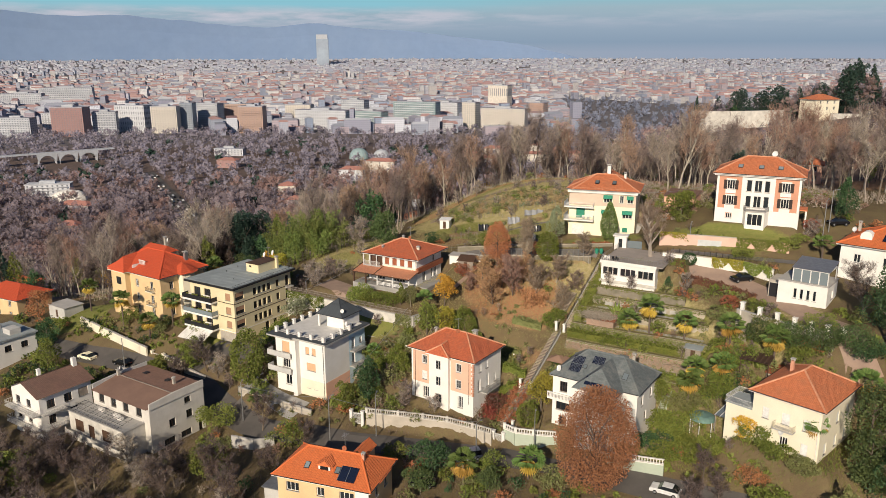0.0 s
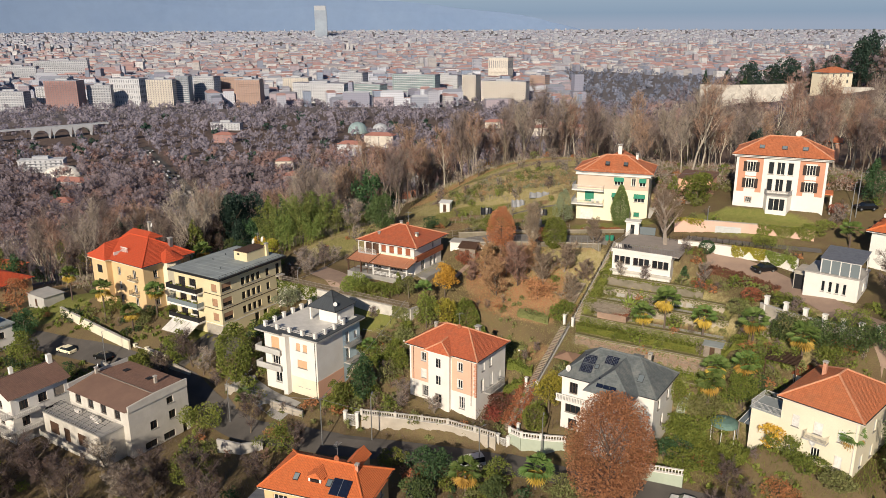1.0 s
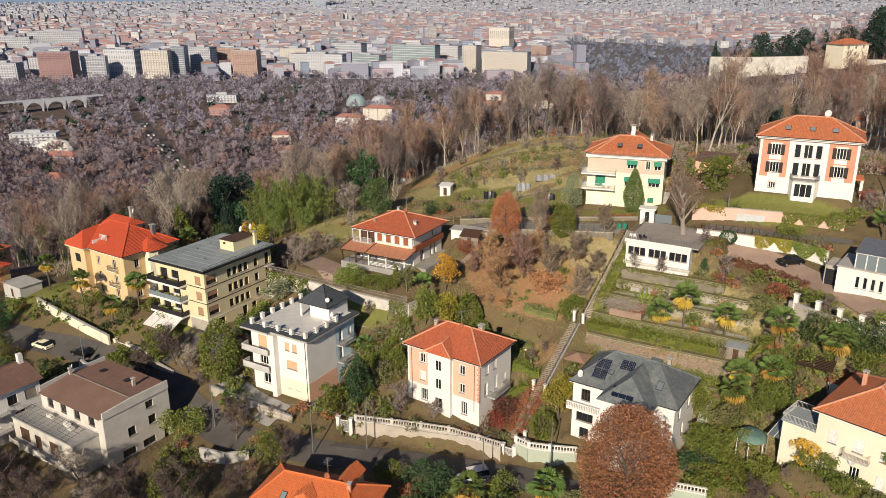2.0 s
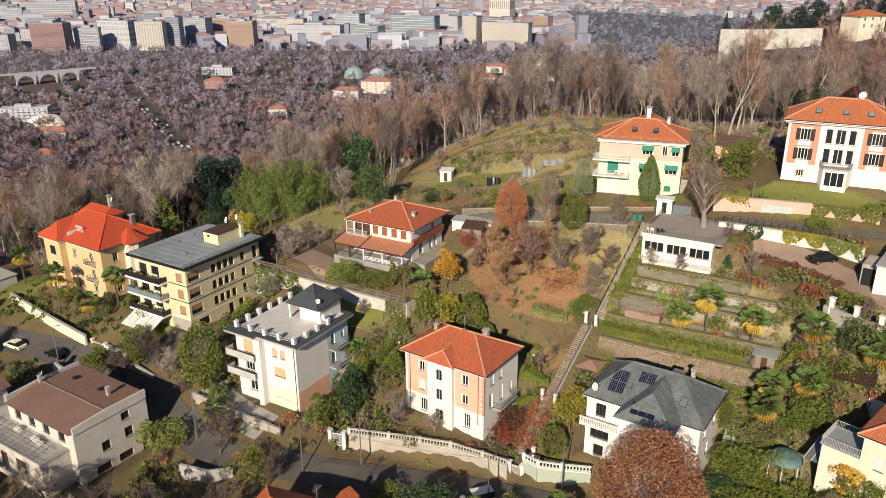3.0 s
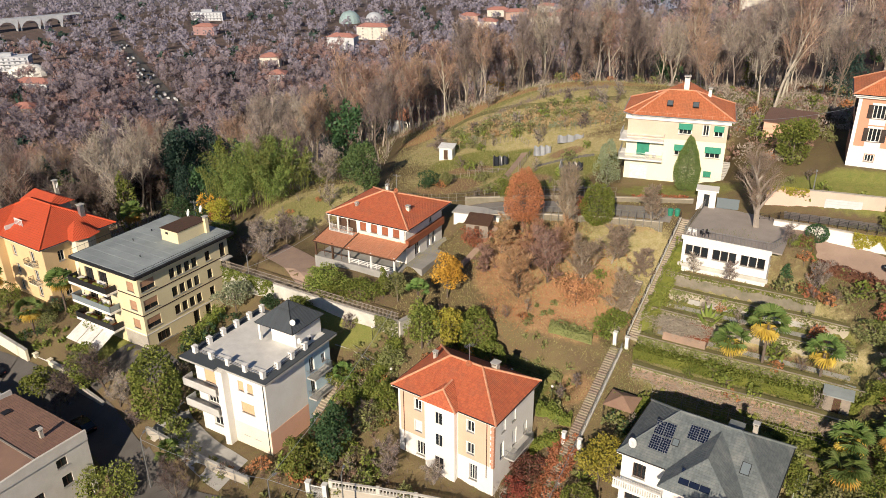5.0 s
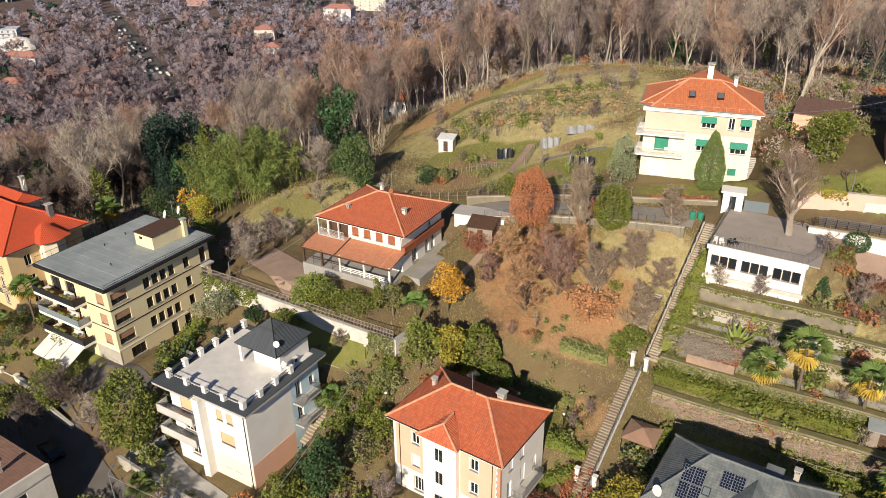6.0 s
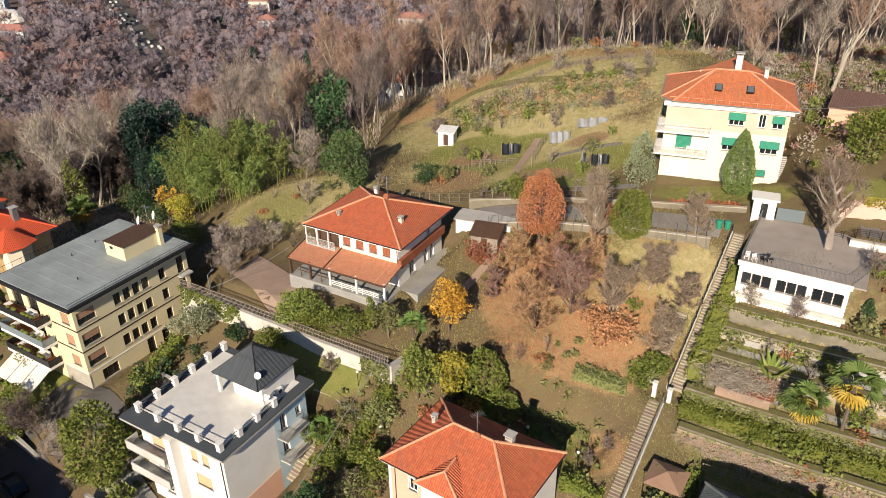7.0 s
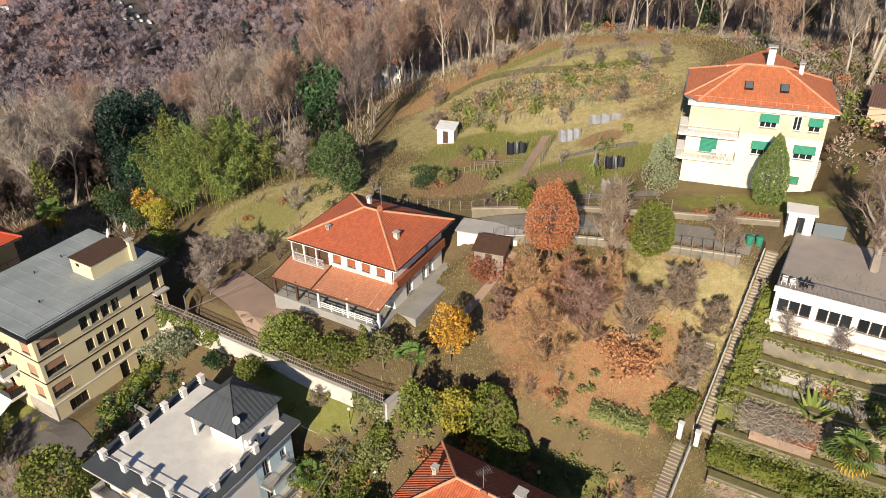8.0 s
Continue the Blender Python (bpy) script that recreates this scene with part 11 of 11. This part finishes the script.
ZONES = (
    # x0, x1, y0, y1, count, kinds
    (-96, -52, 142, 168, 70, (0, 1, 2, 4, 4, 6)), (-45, -12, 118, 136, 60, (0, 1, 2, 3, 6, 7)), (-40, -12, 140, 158, 26, (0, 1, 4, 5, 6)), (-16, 14, 119, 146, 66, (0, 1, 3, 5, 6, 7)),
    (20, 66, 108, 150, 120, (0, 1, 1, 2, 3, 5, 6)), (-95, -22, 88, 118, 80, (0, 1, 4, 5, 6, 6, 7)), (-8, 50, 88, 112, 84, (0, 1, 2, 3, 4, 7)), (44, 92, 84, 128, 80, (0, 1, 2, 4, 6)),
    (-30, 0, 168, 184, 18, (1, 3, 5, 6)), (44, 92, 148, 186, 56, (0, 1, 2, 3, 6)), (-3, 30, 194, 203, 46, (1, 2, 5, 6, 1)), (-60, -40, 168, 184, 20, (0, 4, 6, 7)), (-110, -88, 140, 186, 24, (0, 3, 4, 6)), (0, 34, 166, 192, 18, (1, 2, 5, 6)), (20, 92, 214, 240, 50, (1, 3, 6, 7, 1)), (46, 96, 186, 214, 40, (1, 3, 6, 7, 0)), (-2, 32, 196, 204, 26, (1, 6, 2)), (8, 24, 122, 140, 16, (0, 1, 4)), (36, 50, 104, 118, 22, (0, 1, 4, 0)), (-40, -14, 134, 152, 20, (0, 1, 4, 6)),
)
begun, planted, thicket = set(), [], {}
for x0, x1, y0, y1, n, kinds in sorted(ZONES, key=lambda q: q[2]):
    tries = made = 0
    while made < n and tries < n * 12:
        tries += 1
        x, y = random.uniform(x0, x1), random.uniform(y0, y1)
        if not free(x, y) or math.hypot((x - 13) / 8, (y - 133) / 7) < 1 or (22 < x < 46 and abs((y - 126.5) + 0.53 * (x - 34)) < 2.6):
            continue
        made += 1
        k = kinds[made % len(kinds)]
        s_ = random.uniform(0.55, 1.25)
        if len(planted) > 285:
            for c_ in small[k].children:
                V, F = raw(c_.data)
                if F.shape[1] == 3:
                    V = V.reshape(-1, 3, 3)[::3].reshape(-1, 3)
                    F = np.arange(len(V)).reshape(-1, 3)
                elif len(V) == 4 * len(F):
                    V = V.reshape(-1, 4, 3)[::2]
                    V = (V.mean(1, keepdims=True) + (V - V.mean(1, keepdims=True)) * 1.3).reshape(-1, 3)
                    F = np.arange(len(V)).reshape(-1, 4)
                r = random.uniform(0, 6.28)
                R = np.array([[math.cos(r), math.sin(r), 0], [-math.sin(r), math.cos(r), 0], [0, 0, 1]]) * s_
                thicket.setdefault((c_.data.materials[0].name, F.shape[1]), []).append((V @ R + np.array([x, y, ground(x, y)]), F))
            continue
        planted.append(k)
        if k in begun:
            again(small[k], x, y, s_)
        else:
            begun.add(k)
            put(small[k], x, y, k=s_)
for (mname, _), items in thicket.items():
    off, Vs, Fs = 0, [], []
    for V, F in items:
        Vs.append(V)
        Fs.append(F + off)
        off += len(V)
    tagged(new("thicket", quick_mesh("thicket", np.concatenate(Vs), np.concatenate(Fs), mname)), "tangled shrubs at the back of the gardens", "shrubs", kind="stuff")


# ---- the town on the plain, mountains ----
def town_mat(name, tones, windows=False):
    m, nt, b = tree_of(name)
    r = nt.nodes.new("ShaderNodeNewGeometry").outputs["Random Per Island"]
    cr = nt.nodes.new("ShaderNodeValToRGB")
    cr.color_ramp.interpolation = "CONSTANT"
    while len(cr.color_ramp.elements) < len(tones):
        cr.color_ramp.elements.new(0.5)
    for i, (e, c) in enumerate(zip(cr.color_ramp.elements, tones)):
        e.position, e.color = i / len(tones), (*c, 1)
    nt.links.new(r, cr.inputs[0])
    out = cr.outputs[0]
    if windows:
        sep = nt.nodes.new("ShaderNodeSeparateXYZ")
        nt.links.new(coords(nt), sep.inputs[0])
        rows_ = math2(nt, "GREATER_THAN", math2(nt, "FRACT", math2(nt, "DIVIDE", sep.outputs[2], 3.3)), 0.5)
        cols_ = math2(nt, "GREATER_THAN", math2(nt, "FRACT", math2(nt, "DIVIDE", math2(nt, "ADD", sep.outputs[0], math2(nt, "MULTIPLY", sep.outputs[1], 0.7)), 3.6)), 0.45)
        out = mixc(nt, math2(nt, "MULTIPLY", math2(nt, "MULTIPLY", rows_, cols_), 0.6), out, (0.17, 0.19, 0.24))
    nt.links.new(out, b.inputs["Base Color"])
    b.inputs["Roughness"].default_value = 0.9
    b.inputs["Specular IOR Level"].default_value = 0.1
    return m


# town, mid, far: growing distance haze is put into the tones, bluer and flatter
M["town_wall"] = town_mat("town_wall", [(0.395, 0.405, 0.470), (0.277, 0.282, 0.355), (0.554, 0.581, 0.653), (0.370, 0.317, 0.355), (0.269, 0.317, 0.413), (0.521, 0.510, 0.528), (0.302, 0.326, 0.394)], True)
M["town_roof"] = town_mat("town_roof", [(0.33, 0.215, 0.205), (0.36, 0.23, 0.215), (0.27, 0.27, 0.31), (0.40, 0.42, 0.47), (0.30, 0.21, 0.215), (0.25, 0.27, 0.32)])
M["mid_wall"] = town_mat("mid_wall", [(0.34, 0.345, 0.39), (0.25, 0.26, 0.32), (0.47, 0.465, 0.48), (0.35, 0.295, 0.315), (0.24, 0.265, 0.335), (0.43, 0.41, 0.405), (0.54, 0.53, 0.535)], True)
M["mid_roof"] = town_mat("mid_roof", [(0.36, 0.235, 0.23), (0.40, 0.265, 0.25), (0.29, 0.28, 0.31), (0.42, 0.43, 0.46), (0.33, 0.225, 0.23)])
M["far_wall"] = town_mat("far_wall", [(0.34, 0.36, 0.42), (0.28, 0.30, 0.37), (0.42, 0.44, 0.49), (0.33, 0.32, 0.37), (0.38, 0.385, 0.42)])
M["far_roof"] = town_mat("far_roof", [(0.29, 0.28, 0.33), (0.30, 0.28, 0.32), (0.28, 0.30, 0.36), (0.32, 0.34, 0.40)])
# distant buildings: colours muted and blued, the haze is put into them
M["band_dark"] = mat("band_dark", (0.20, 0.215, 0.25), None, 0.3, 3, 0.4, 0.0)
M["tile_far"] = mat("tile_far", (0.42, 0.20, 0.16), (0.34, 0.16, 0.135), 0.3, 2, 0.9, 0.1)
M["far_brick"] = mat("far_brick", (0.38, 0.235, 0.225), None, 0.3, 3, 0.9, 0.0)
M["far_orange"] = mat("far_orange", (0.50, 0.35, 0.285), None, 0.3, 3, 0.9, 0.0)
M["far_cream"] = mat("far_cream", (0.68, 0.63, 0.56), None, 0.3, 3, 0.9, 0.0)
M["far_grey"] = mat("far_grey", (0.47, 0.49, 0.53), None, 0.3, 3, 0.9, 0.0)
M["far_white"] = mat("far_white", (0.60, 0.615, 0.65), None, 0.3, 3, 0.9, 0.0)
M["hazed_glass"] = mat("hazed_glass", (0.34, 0.40, 0.48), None, 0.02, 0.3, 0.5, 0.0)
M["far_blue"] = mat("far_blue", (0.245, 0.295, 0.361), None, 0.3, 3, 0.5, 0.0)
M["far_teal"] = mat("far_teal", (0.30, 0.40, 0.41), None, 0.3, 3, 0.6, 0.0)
# the blue of distant haze is put into the rock's own colour
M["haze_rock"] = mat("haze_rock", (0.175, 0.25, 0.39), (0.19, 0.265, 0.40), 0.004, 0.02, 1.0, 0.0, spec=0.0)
M["snow"] = mat("snow", (0.36, 0.40, 0.47), (0.20, 0.255, 0.345), 0.006, 0.03, 0.9, 0.0)


def far_block(x, y, w, d, h, wall, label, rot=0.0, floors=None, name="apartment_building", roof="town_roof", balcony=True, z=-62.0):
    """A distant block: body, a dark window band and a pale slab edge for each floor, roof house."""
    root = anchor(name, x, y, z, rot, label, "building")
    part("wall", Shape().box(-w / 2, w / 2, -d / 2, d / 2, -2, h), wall, root)
    edge = wall if wall in ("far_cream", "far_orange", "far_brick") else "far_white"
    n = floors or max(2, int(h / 3.2))
    fh = h / n
    band = Shape()
    for i in range(n):
        zz = fh * i + fh * 0.3
        m = max(2, int(w / 4.2))
        for j in range(m):
            u0, u1 = -w / 2 + w * (j + 0.34) / m, -w / 2 + w * (j + 0.66) / m
            band.box(u0, u1, -d / 2 - 0.12, -d / 2 - 0.02, zz, zz + fh * 0.5)
        m = max(2, int(d / 4.2))
        for j in range(m):
            u0, u1 = -d / 2 + d * (j + 0.22) / m, -d / 2 + d * (j + 0.78) / m
            band.box(w / 2 + 0.02, w / 2 + 0.12, u0, u1, zz, zz + fh * 0.5)
            band.box(-w / 2 - 0.12, -w / 2 - 0.02, u0, u1, zz, zz + fh * 0.5)
        if balcony:
            part("balcony", Shape().box(-w / 2 + w * 0.04, w / 2 - w * 0.04, -d / 2 - 1.3, -d / 2 - 0.13, fh * i + fh * 0.02, fh * i + fh * 0.26), edge, root)
    tagged(part("window_grid", band, "band_dark", root), kind="stuff")
    part("roof", Shape().box(-w / 2 - 0.5, w / 2 + 0.5, -d / 2 - 0.5, d / 2 + 0.5, h + 0.01, h + 0.7), roof, root)
    part("roof_house", Shape().box(-w * 0.2, w * 0.15, -d * 0.2, d * 0.25, h + 0.704, h + 3.4), "far_grey", root)


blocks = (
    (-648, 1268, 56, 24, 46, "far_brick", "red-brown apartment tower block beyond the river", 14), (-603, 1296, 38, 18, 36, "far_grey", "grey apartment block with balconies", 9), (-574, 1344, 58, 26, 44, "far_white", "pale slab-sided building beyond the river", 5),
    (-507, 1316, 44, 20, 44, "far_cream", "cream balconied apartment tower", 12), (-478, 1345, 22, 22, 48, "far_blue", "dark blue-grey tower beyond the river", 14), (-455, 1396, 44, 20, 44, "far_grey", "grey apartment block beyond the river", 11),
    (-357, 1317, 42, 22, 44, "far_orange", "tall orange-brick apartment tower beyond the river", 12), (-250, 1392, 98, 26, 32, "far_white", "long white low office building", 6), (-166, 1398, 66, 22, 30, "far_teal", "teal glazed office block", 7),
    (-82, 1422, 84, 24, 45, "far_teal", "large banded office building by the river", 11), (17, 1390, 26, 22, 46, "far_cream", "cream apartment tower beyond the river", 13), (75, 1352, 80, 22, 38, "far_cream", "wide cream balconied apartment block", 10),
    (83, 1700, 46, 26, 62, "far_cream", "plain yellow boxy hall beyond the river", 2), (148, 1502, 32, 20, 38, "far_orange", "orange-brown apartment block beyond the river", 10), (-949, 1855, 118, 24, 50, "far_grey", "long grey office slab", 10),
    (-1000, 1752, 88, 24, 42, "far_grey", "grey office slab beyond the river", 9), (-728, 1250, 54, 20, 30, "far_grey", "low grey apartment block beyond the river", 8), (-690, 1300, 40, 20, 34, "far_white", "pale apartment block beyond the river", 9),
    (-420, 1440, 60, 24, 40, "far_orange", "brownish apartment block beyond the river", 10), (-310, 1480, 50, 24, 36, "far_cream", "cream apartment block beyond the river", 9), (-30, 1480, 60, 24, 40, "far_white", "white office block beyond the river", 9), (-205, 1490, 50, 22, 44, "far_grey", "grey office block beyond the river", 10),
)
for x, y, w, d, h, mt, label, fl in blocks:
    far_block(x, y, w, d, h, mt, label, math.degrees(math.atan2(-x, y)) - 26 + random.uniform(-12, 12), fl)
far_block(-398, 722, 40, 14, 11.5, "far_white", "long white terraced building in the park", 14, 4, roof="far_white", balcony=True)
far_block(-309, 1018, 40, 12, 9, "far_white", "white low building with a red roof", -6, 3)
red_roof_house(-279, 910, -62, -8, 24, 14, 9, "far_brick", "tile_far", "red-roofed brick building among trees", rise=3.0)
for x, y, w, h, mt in ((69, 1012, 24, 9, "far_orange"), (96, 966, 24, 10, "far_cream"), (128, 1010, 22, 9, "far_orange"), (46, 1038, 20, 8, "far_cream"), (-91, 876, 24, 13, "far_cream"), (-116, 820, 20, 12, "far_white"), (-168, 735, 12, 9, "far_cream"), (-35, 644, 15, 14, "far_white"), (-330, 640, 22, 8, "far_white"), (-300, 566, 13, 7, "far_orange"), (-148, 673, 10, 7, "far_white"), (30, 944, 16, 8, "far_cream"), (150, 980, 18, 9, "far_orange"), (110, 1064, 18, 9, "far_cream"), (10, 990, 16, 8, "far_orange")):
    red_roof_house(x, y, -62, random.uniform(-30, 10), w * 1.4, 14, h, mt, "tile_far", "red-roofed house beyond the wood", rise=3.2)
s = Shape().ball((0, 0, 0), 17, 12, 10, 18, 6, 0.0)
thing("sports_dome", s, "fabric_white", -368, 700, -62, 10, "white inflated sports dome", "dome")
s = Shape().ball((0, 0, 0), 13, 13, 14, 18, 7, 0.0)
thing("round_dome", s, "far_teal", -132, 990, -62, 0, "green glazed dome by the river", "dome")
thing("round_dome", Shape().ball((0, 0, 0), 11, 11, 11, 18, 7, 0.0), "far_grey", -104, 1000, -62, 0, "grey dome by the river", "dome")
# bridge with white arches
br = anchor("bridge", -520, 925, -62, 40, "pale stone bridge with round arches", "bridge")
part("deck", Shape().box(-70, 90, -5, 5, 13, 14.4), "far_grey", br)
for i in range(3):
    s = Shape()
    for j in range(8):
        a0, a1 = math.pi * j / 8, math.pi * (j + 1) / 8
        c = 10 + 24 * i
        s.face([(c + 10 * math.cos(a0), -5, 11 * math.sin(a0)), (c + 10 * math.cos(a1), -5, 11 * math.sin(a1)), (c + 12 * math.cos(a1), -5, 13), (c + 12 * math.cos(a0), -5, 13)])
        s.face([(c + 10 * math.cos(a0), -5, 11 * math.sin(a0)), (c + 10 * math.cos(a1), -5, 11 * math.sin(a1)), (c + 10 * math.cos(a1), 5, 11 * math.sin(a1)), (c + 10 * math.cos(a0), 5, 11 * math.sin(a0))])
    part("arch", s, "far_grey", br)
# the lone tall tower
# shaft colour carries the pale blue of haze
tw = anchor("skyscraper", -714, 4020, float(plain(np.array(-714.0), np.array(4020.0))), 8, "lone glass skyscraper in a pale haze tone", "skyscraper")
part("shaft", Shape().box(-30, 30, -22, 22, -5, 128), "hazed_glass", tw)
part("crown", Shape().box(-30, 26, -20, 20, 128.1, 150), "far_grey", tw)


def town(name, n, lo, hi, label, tall=0.0, look_="town"):
    """Thousands of roofs and facades, shrinking with the plain's own scale."""
    WV, WF, RV, RF = [], [], [], []
    wo = ro = 0
    for _ in range(n):
        d = rng.uniform(lo, hi)
        a = rng.uniform(-0.62, 0.6)
        x, y = d * math.sin(a), d * math.cos(a)
        if y < 1460 and x < 260 and (name != "river_front" or y < 1285 or any(math.hypot(x - q[0], y - q[1]) < q[2] * 0.5 + 22 for q in blocks)) or (x > 230 and d < 2300 - x * 0.45):
            continue
        s = min(1.0, d / (1300 * (12000 / 1300) ** min(1.0, (d - 1300) / 3500)))
        s = max(s, 0.42)
        w, dd, h = rng.uniform(13, 46) * s, rng.uniform(11, 22) * s, rng.uniform(9, 19) * s * (1 + tall * rng.random())
        if rng.random() < 0.05:
            w, h = w * 0.5, h * 1.9
        z = float(plain(np.array(x), np.array(y)))
        r = rng.choice([0.35, -1.2, 0.1]) + rng.normal() * 0.08
        c, sn = math.cos(r), math.sin(r)
        base = np.array([(-w / 2, -dd / 2), (w / 2, -dd / 2), (w / 2, dd / 2), (-w / 2, dd / 2)])
        xy = np.stack([x + base[:, 0] * c - base[:, 1] * sn, y + base[:, 0] * sn + base[:, 1] * c], 1)
        V = np.concatenate([np.column_stack([xy, np.full(4, z - 3)]), np.column_stack([xy, np.full(4, z + h)])])
        WV.append(V)
        WF.append(np.array([(0, 1, 5, 4), (1, 2, 6, 5), (2, 3, 7, 6), (3, 0, 4, 7)]) + wo)
        wo += 8
        rise = (rng.uniform(2.5, 5) if rng.random() < 0.7 else 0.6) * s
        o = 1.03
        xo = np.stack([x + base[:, 0] * c * o - base[:, 1] * sn * o, y + base[:, 0] * sn * o + base[:, 1] * c * o], 1)
        rid = np.array([[x - w * 0.42 * c, y - w * 0.42 * sn, z + h + rise], [x + w * 0.42 * c, y + w * 0.42 * sn, z + h + rise]])
        RV.append(np.concatenate([np.column_stack([xo, np.full(4, z + h + 0.02)]), rid]))
        RF.append(np.array([(0, 1, 5, 4), (2, 3, 4, 5), (1, 2, 5, 5), (3, 0, 4, 4)]) + ro)
        ro += 6
    WV, WF = np.concatenate(WV), np.concatenate(WF)
    tagged(new(name + "_walls", quick_mesh(name, WV, WF, look_ + "_wall")), label + ", facades", "town", kind="stuff")
    V, F = np.concatenate(RV), np.concatenate(RF)
    q = F[F[:, 2] != F[:, 3]]
    t = F[F[:, 2] == F[:, 3]][:, :3]
    me = bpy.data.meshes.new(name)
    me.from_pydata(V.tolist(), [], q.tolist() + t.tolist())
    me.materials.append(M[look_ + "_roof"])
    tagged(new(name + "_roofs", me), label + ", roofs", "town", kind="stuff")


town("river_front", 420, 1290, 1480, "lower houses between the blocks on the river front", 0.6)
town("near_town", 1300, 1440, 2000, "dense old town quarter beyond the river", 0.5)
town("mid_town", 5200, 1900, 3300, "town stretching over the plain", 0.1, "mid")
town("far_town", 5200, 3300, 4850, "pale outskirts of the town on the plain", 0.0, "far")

# mountains along the horizon
def mountains(dist, add, rough, seed, material, label):
    """A range that sinks from left to right; heights above the plain in metres."""
    n = 260
    az, hz = (-0.8, -0.55, -0.42, -0.28, -0.06, 0.06, 0.16, 0.8), (330, 300, 254, 228, 185, 120, 20, -30)
    V, F = [], []
    for i in range(n + 1):
        a = -0.8 + 1.6 * i / n
        hgt = float(np.interp(a, az, hz)) + add + rough * noise.fractal(Vector((a * 9, seed, 0)), 1.0, 2.1, 6)
        x, y = dist * math.sin(a), dist * math.cos(a)
        V += [(x * 0.985, y * 0.985, -40), (x, y, hgt * 0.7), (x * 1.003, y * 1.003, hgt)]
    for i in range(n):
        for j in range(2):
            F.append((3 * i + j, 3 * i + 3 + j, 3 * i + 4 + j, 3 * i + 1 + j))
    me = bpy.data.meshes.new("mountains")
    me.from_pydata(V, [], F)
    me.materials.append(M[material])
    tagged(new("mountains", me), label, "mountains", kind="structure")


mountains(4880, 0, 26, 3, "haze_rock", "long mountain range coloured hazy blue")


def backdrop():
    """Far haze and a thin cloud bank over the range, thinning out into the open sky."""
    m, nt, b = tree_of("far_haze")
    nt.nodes.remove(b)
    pos = coords(nt)
    sep = nt.nodes.new("ShaderNodeSeparateXYZ")
    nt.links.new(pos, sep.inputs[0])
    cr = nt.nodes.new("ShaderNodeValToRGB")
    while len(cr.color_ramp.elements) < 5:
        cr.color_ramp.elements.new(0.5)
    for e, (p, c) in zip(cr.color_ramp.elements, ((0.0, (0.29, 0.345, 0.44)), (0.18, (0.235, 0.315, 0.415)), (0.50, (0.29, 0.37, 0.46)), (0.78, (0.31, 0.425, 0.49)), (1.0, (0.235, 0.48, 0.56)))):
        e.position, e.color = p, (*c, 1)
    nt.links.new(ramp(nt, sep.outputs[2], 60, 400), cr.inputs[0])
    mp = nt.nodes.new("ShaderNodeMapping")
    mp.inputs["Scale"].default_value = (0.0016, 0.0016, 0.012)
    nt.links.new(pos, mp.inputs[0])
    puff = ramp(nt, noise_of(nt, 1.6, 7, mp.outputs[0], 0.6), 0.42, 0.66)
    left = ramp(nt, sep.outputs[0], 700, -500)
    band = math2(nt, "MULTIPLY", ramp(nt, sep.outputs[2], 190, 250), ramp(nt, sep.outputs[2], 345, 290))
    col = mixc(nt, math2(nt, "MULTIPLY", left, math2(nt, "MULTIPLY", ramp(nt, sep.outputs[2], 290, 345), 0.9)), cr.outputs[0], (0.235, 0.50, 0.595))
    col = mixc(nt, math2(nt, "MULTIPLY", math2(nt, "MULTIPLY", puff, band), math2(nt, "ADD", math2(nt, "MULTIPLY", left, 0.6), 0.25)), col, (0.54, 0.53, 0.60))
    em = nt.nodes.new("ShaderNodeEmission")
    nt.links.new(col, em.inputs[0])
    clear = nt.nodes.new("ShaderNodeBsdfTransparent")
    mx = nt.nodes.new("ShaderNodeMixShader")
    nt.links.new(ramp(nt, sep.outputs[2], 420, 800), mx.inputs[0])
    nt.links.new(em.outputs[0], mx.inputs[1])
    nt.links.new(clear.outputs[0], mx.inputs[2])
    nt.links.new(mx.outputs[0], nt.nodes["Material Output"].inputs[0])
    V, F, n = [], [], 80
    for i in range(n + 1):
        a = -1.1 + 2.2 * i / n
        V += [(4980 * math.sin(a), 4980 * math.cos(a), -60), (4980 * math.sin(a), 4980 * math.cos(a), 800)]
    for i in range(n):
        F.append((2 * i, 2 * i + 2, 2 * i + 3, 2 * i + 1))
    me = bpy.data.meshes.new("backdrop")
    me.from_pydata(V, [], F)
    me.materials.append(m)
    tagged(new("backdrop", me), "grey-blue haze and thin cloud along the horizon", "sky", kind="structure")


backdrop()
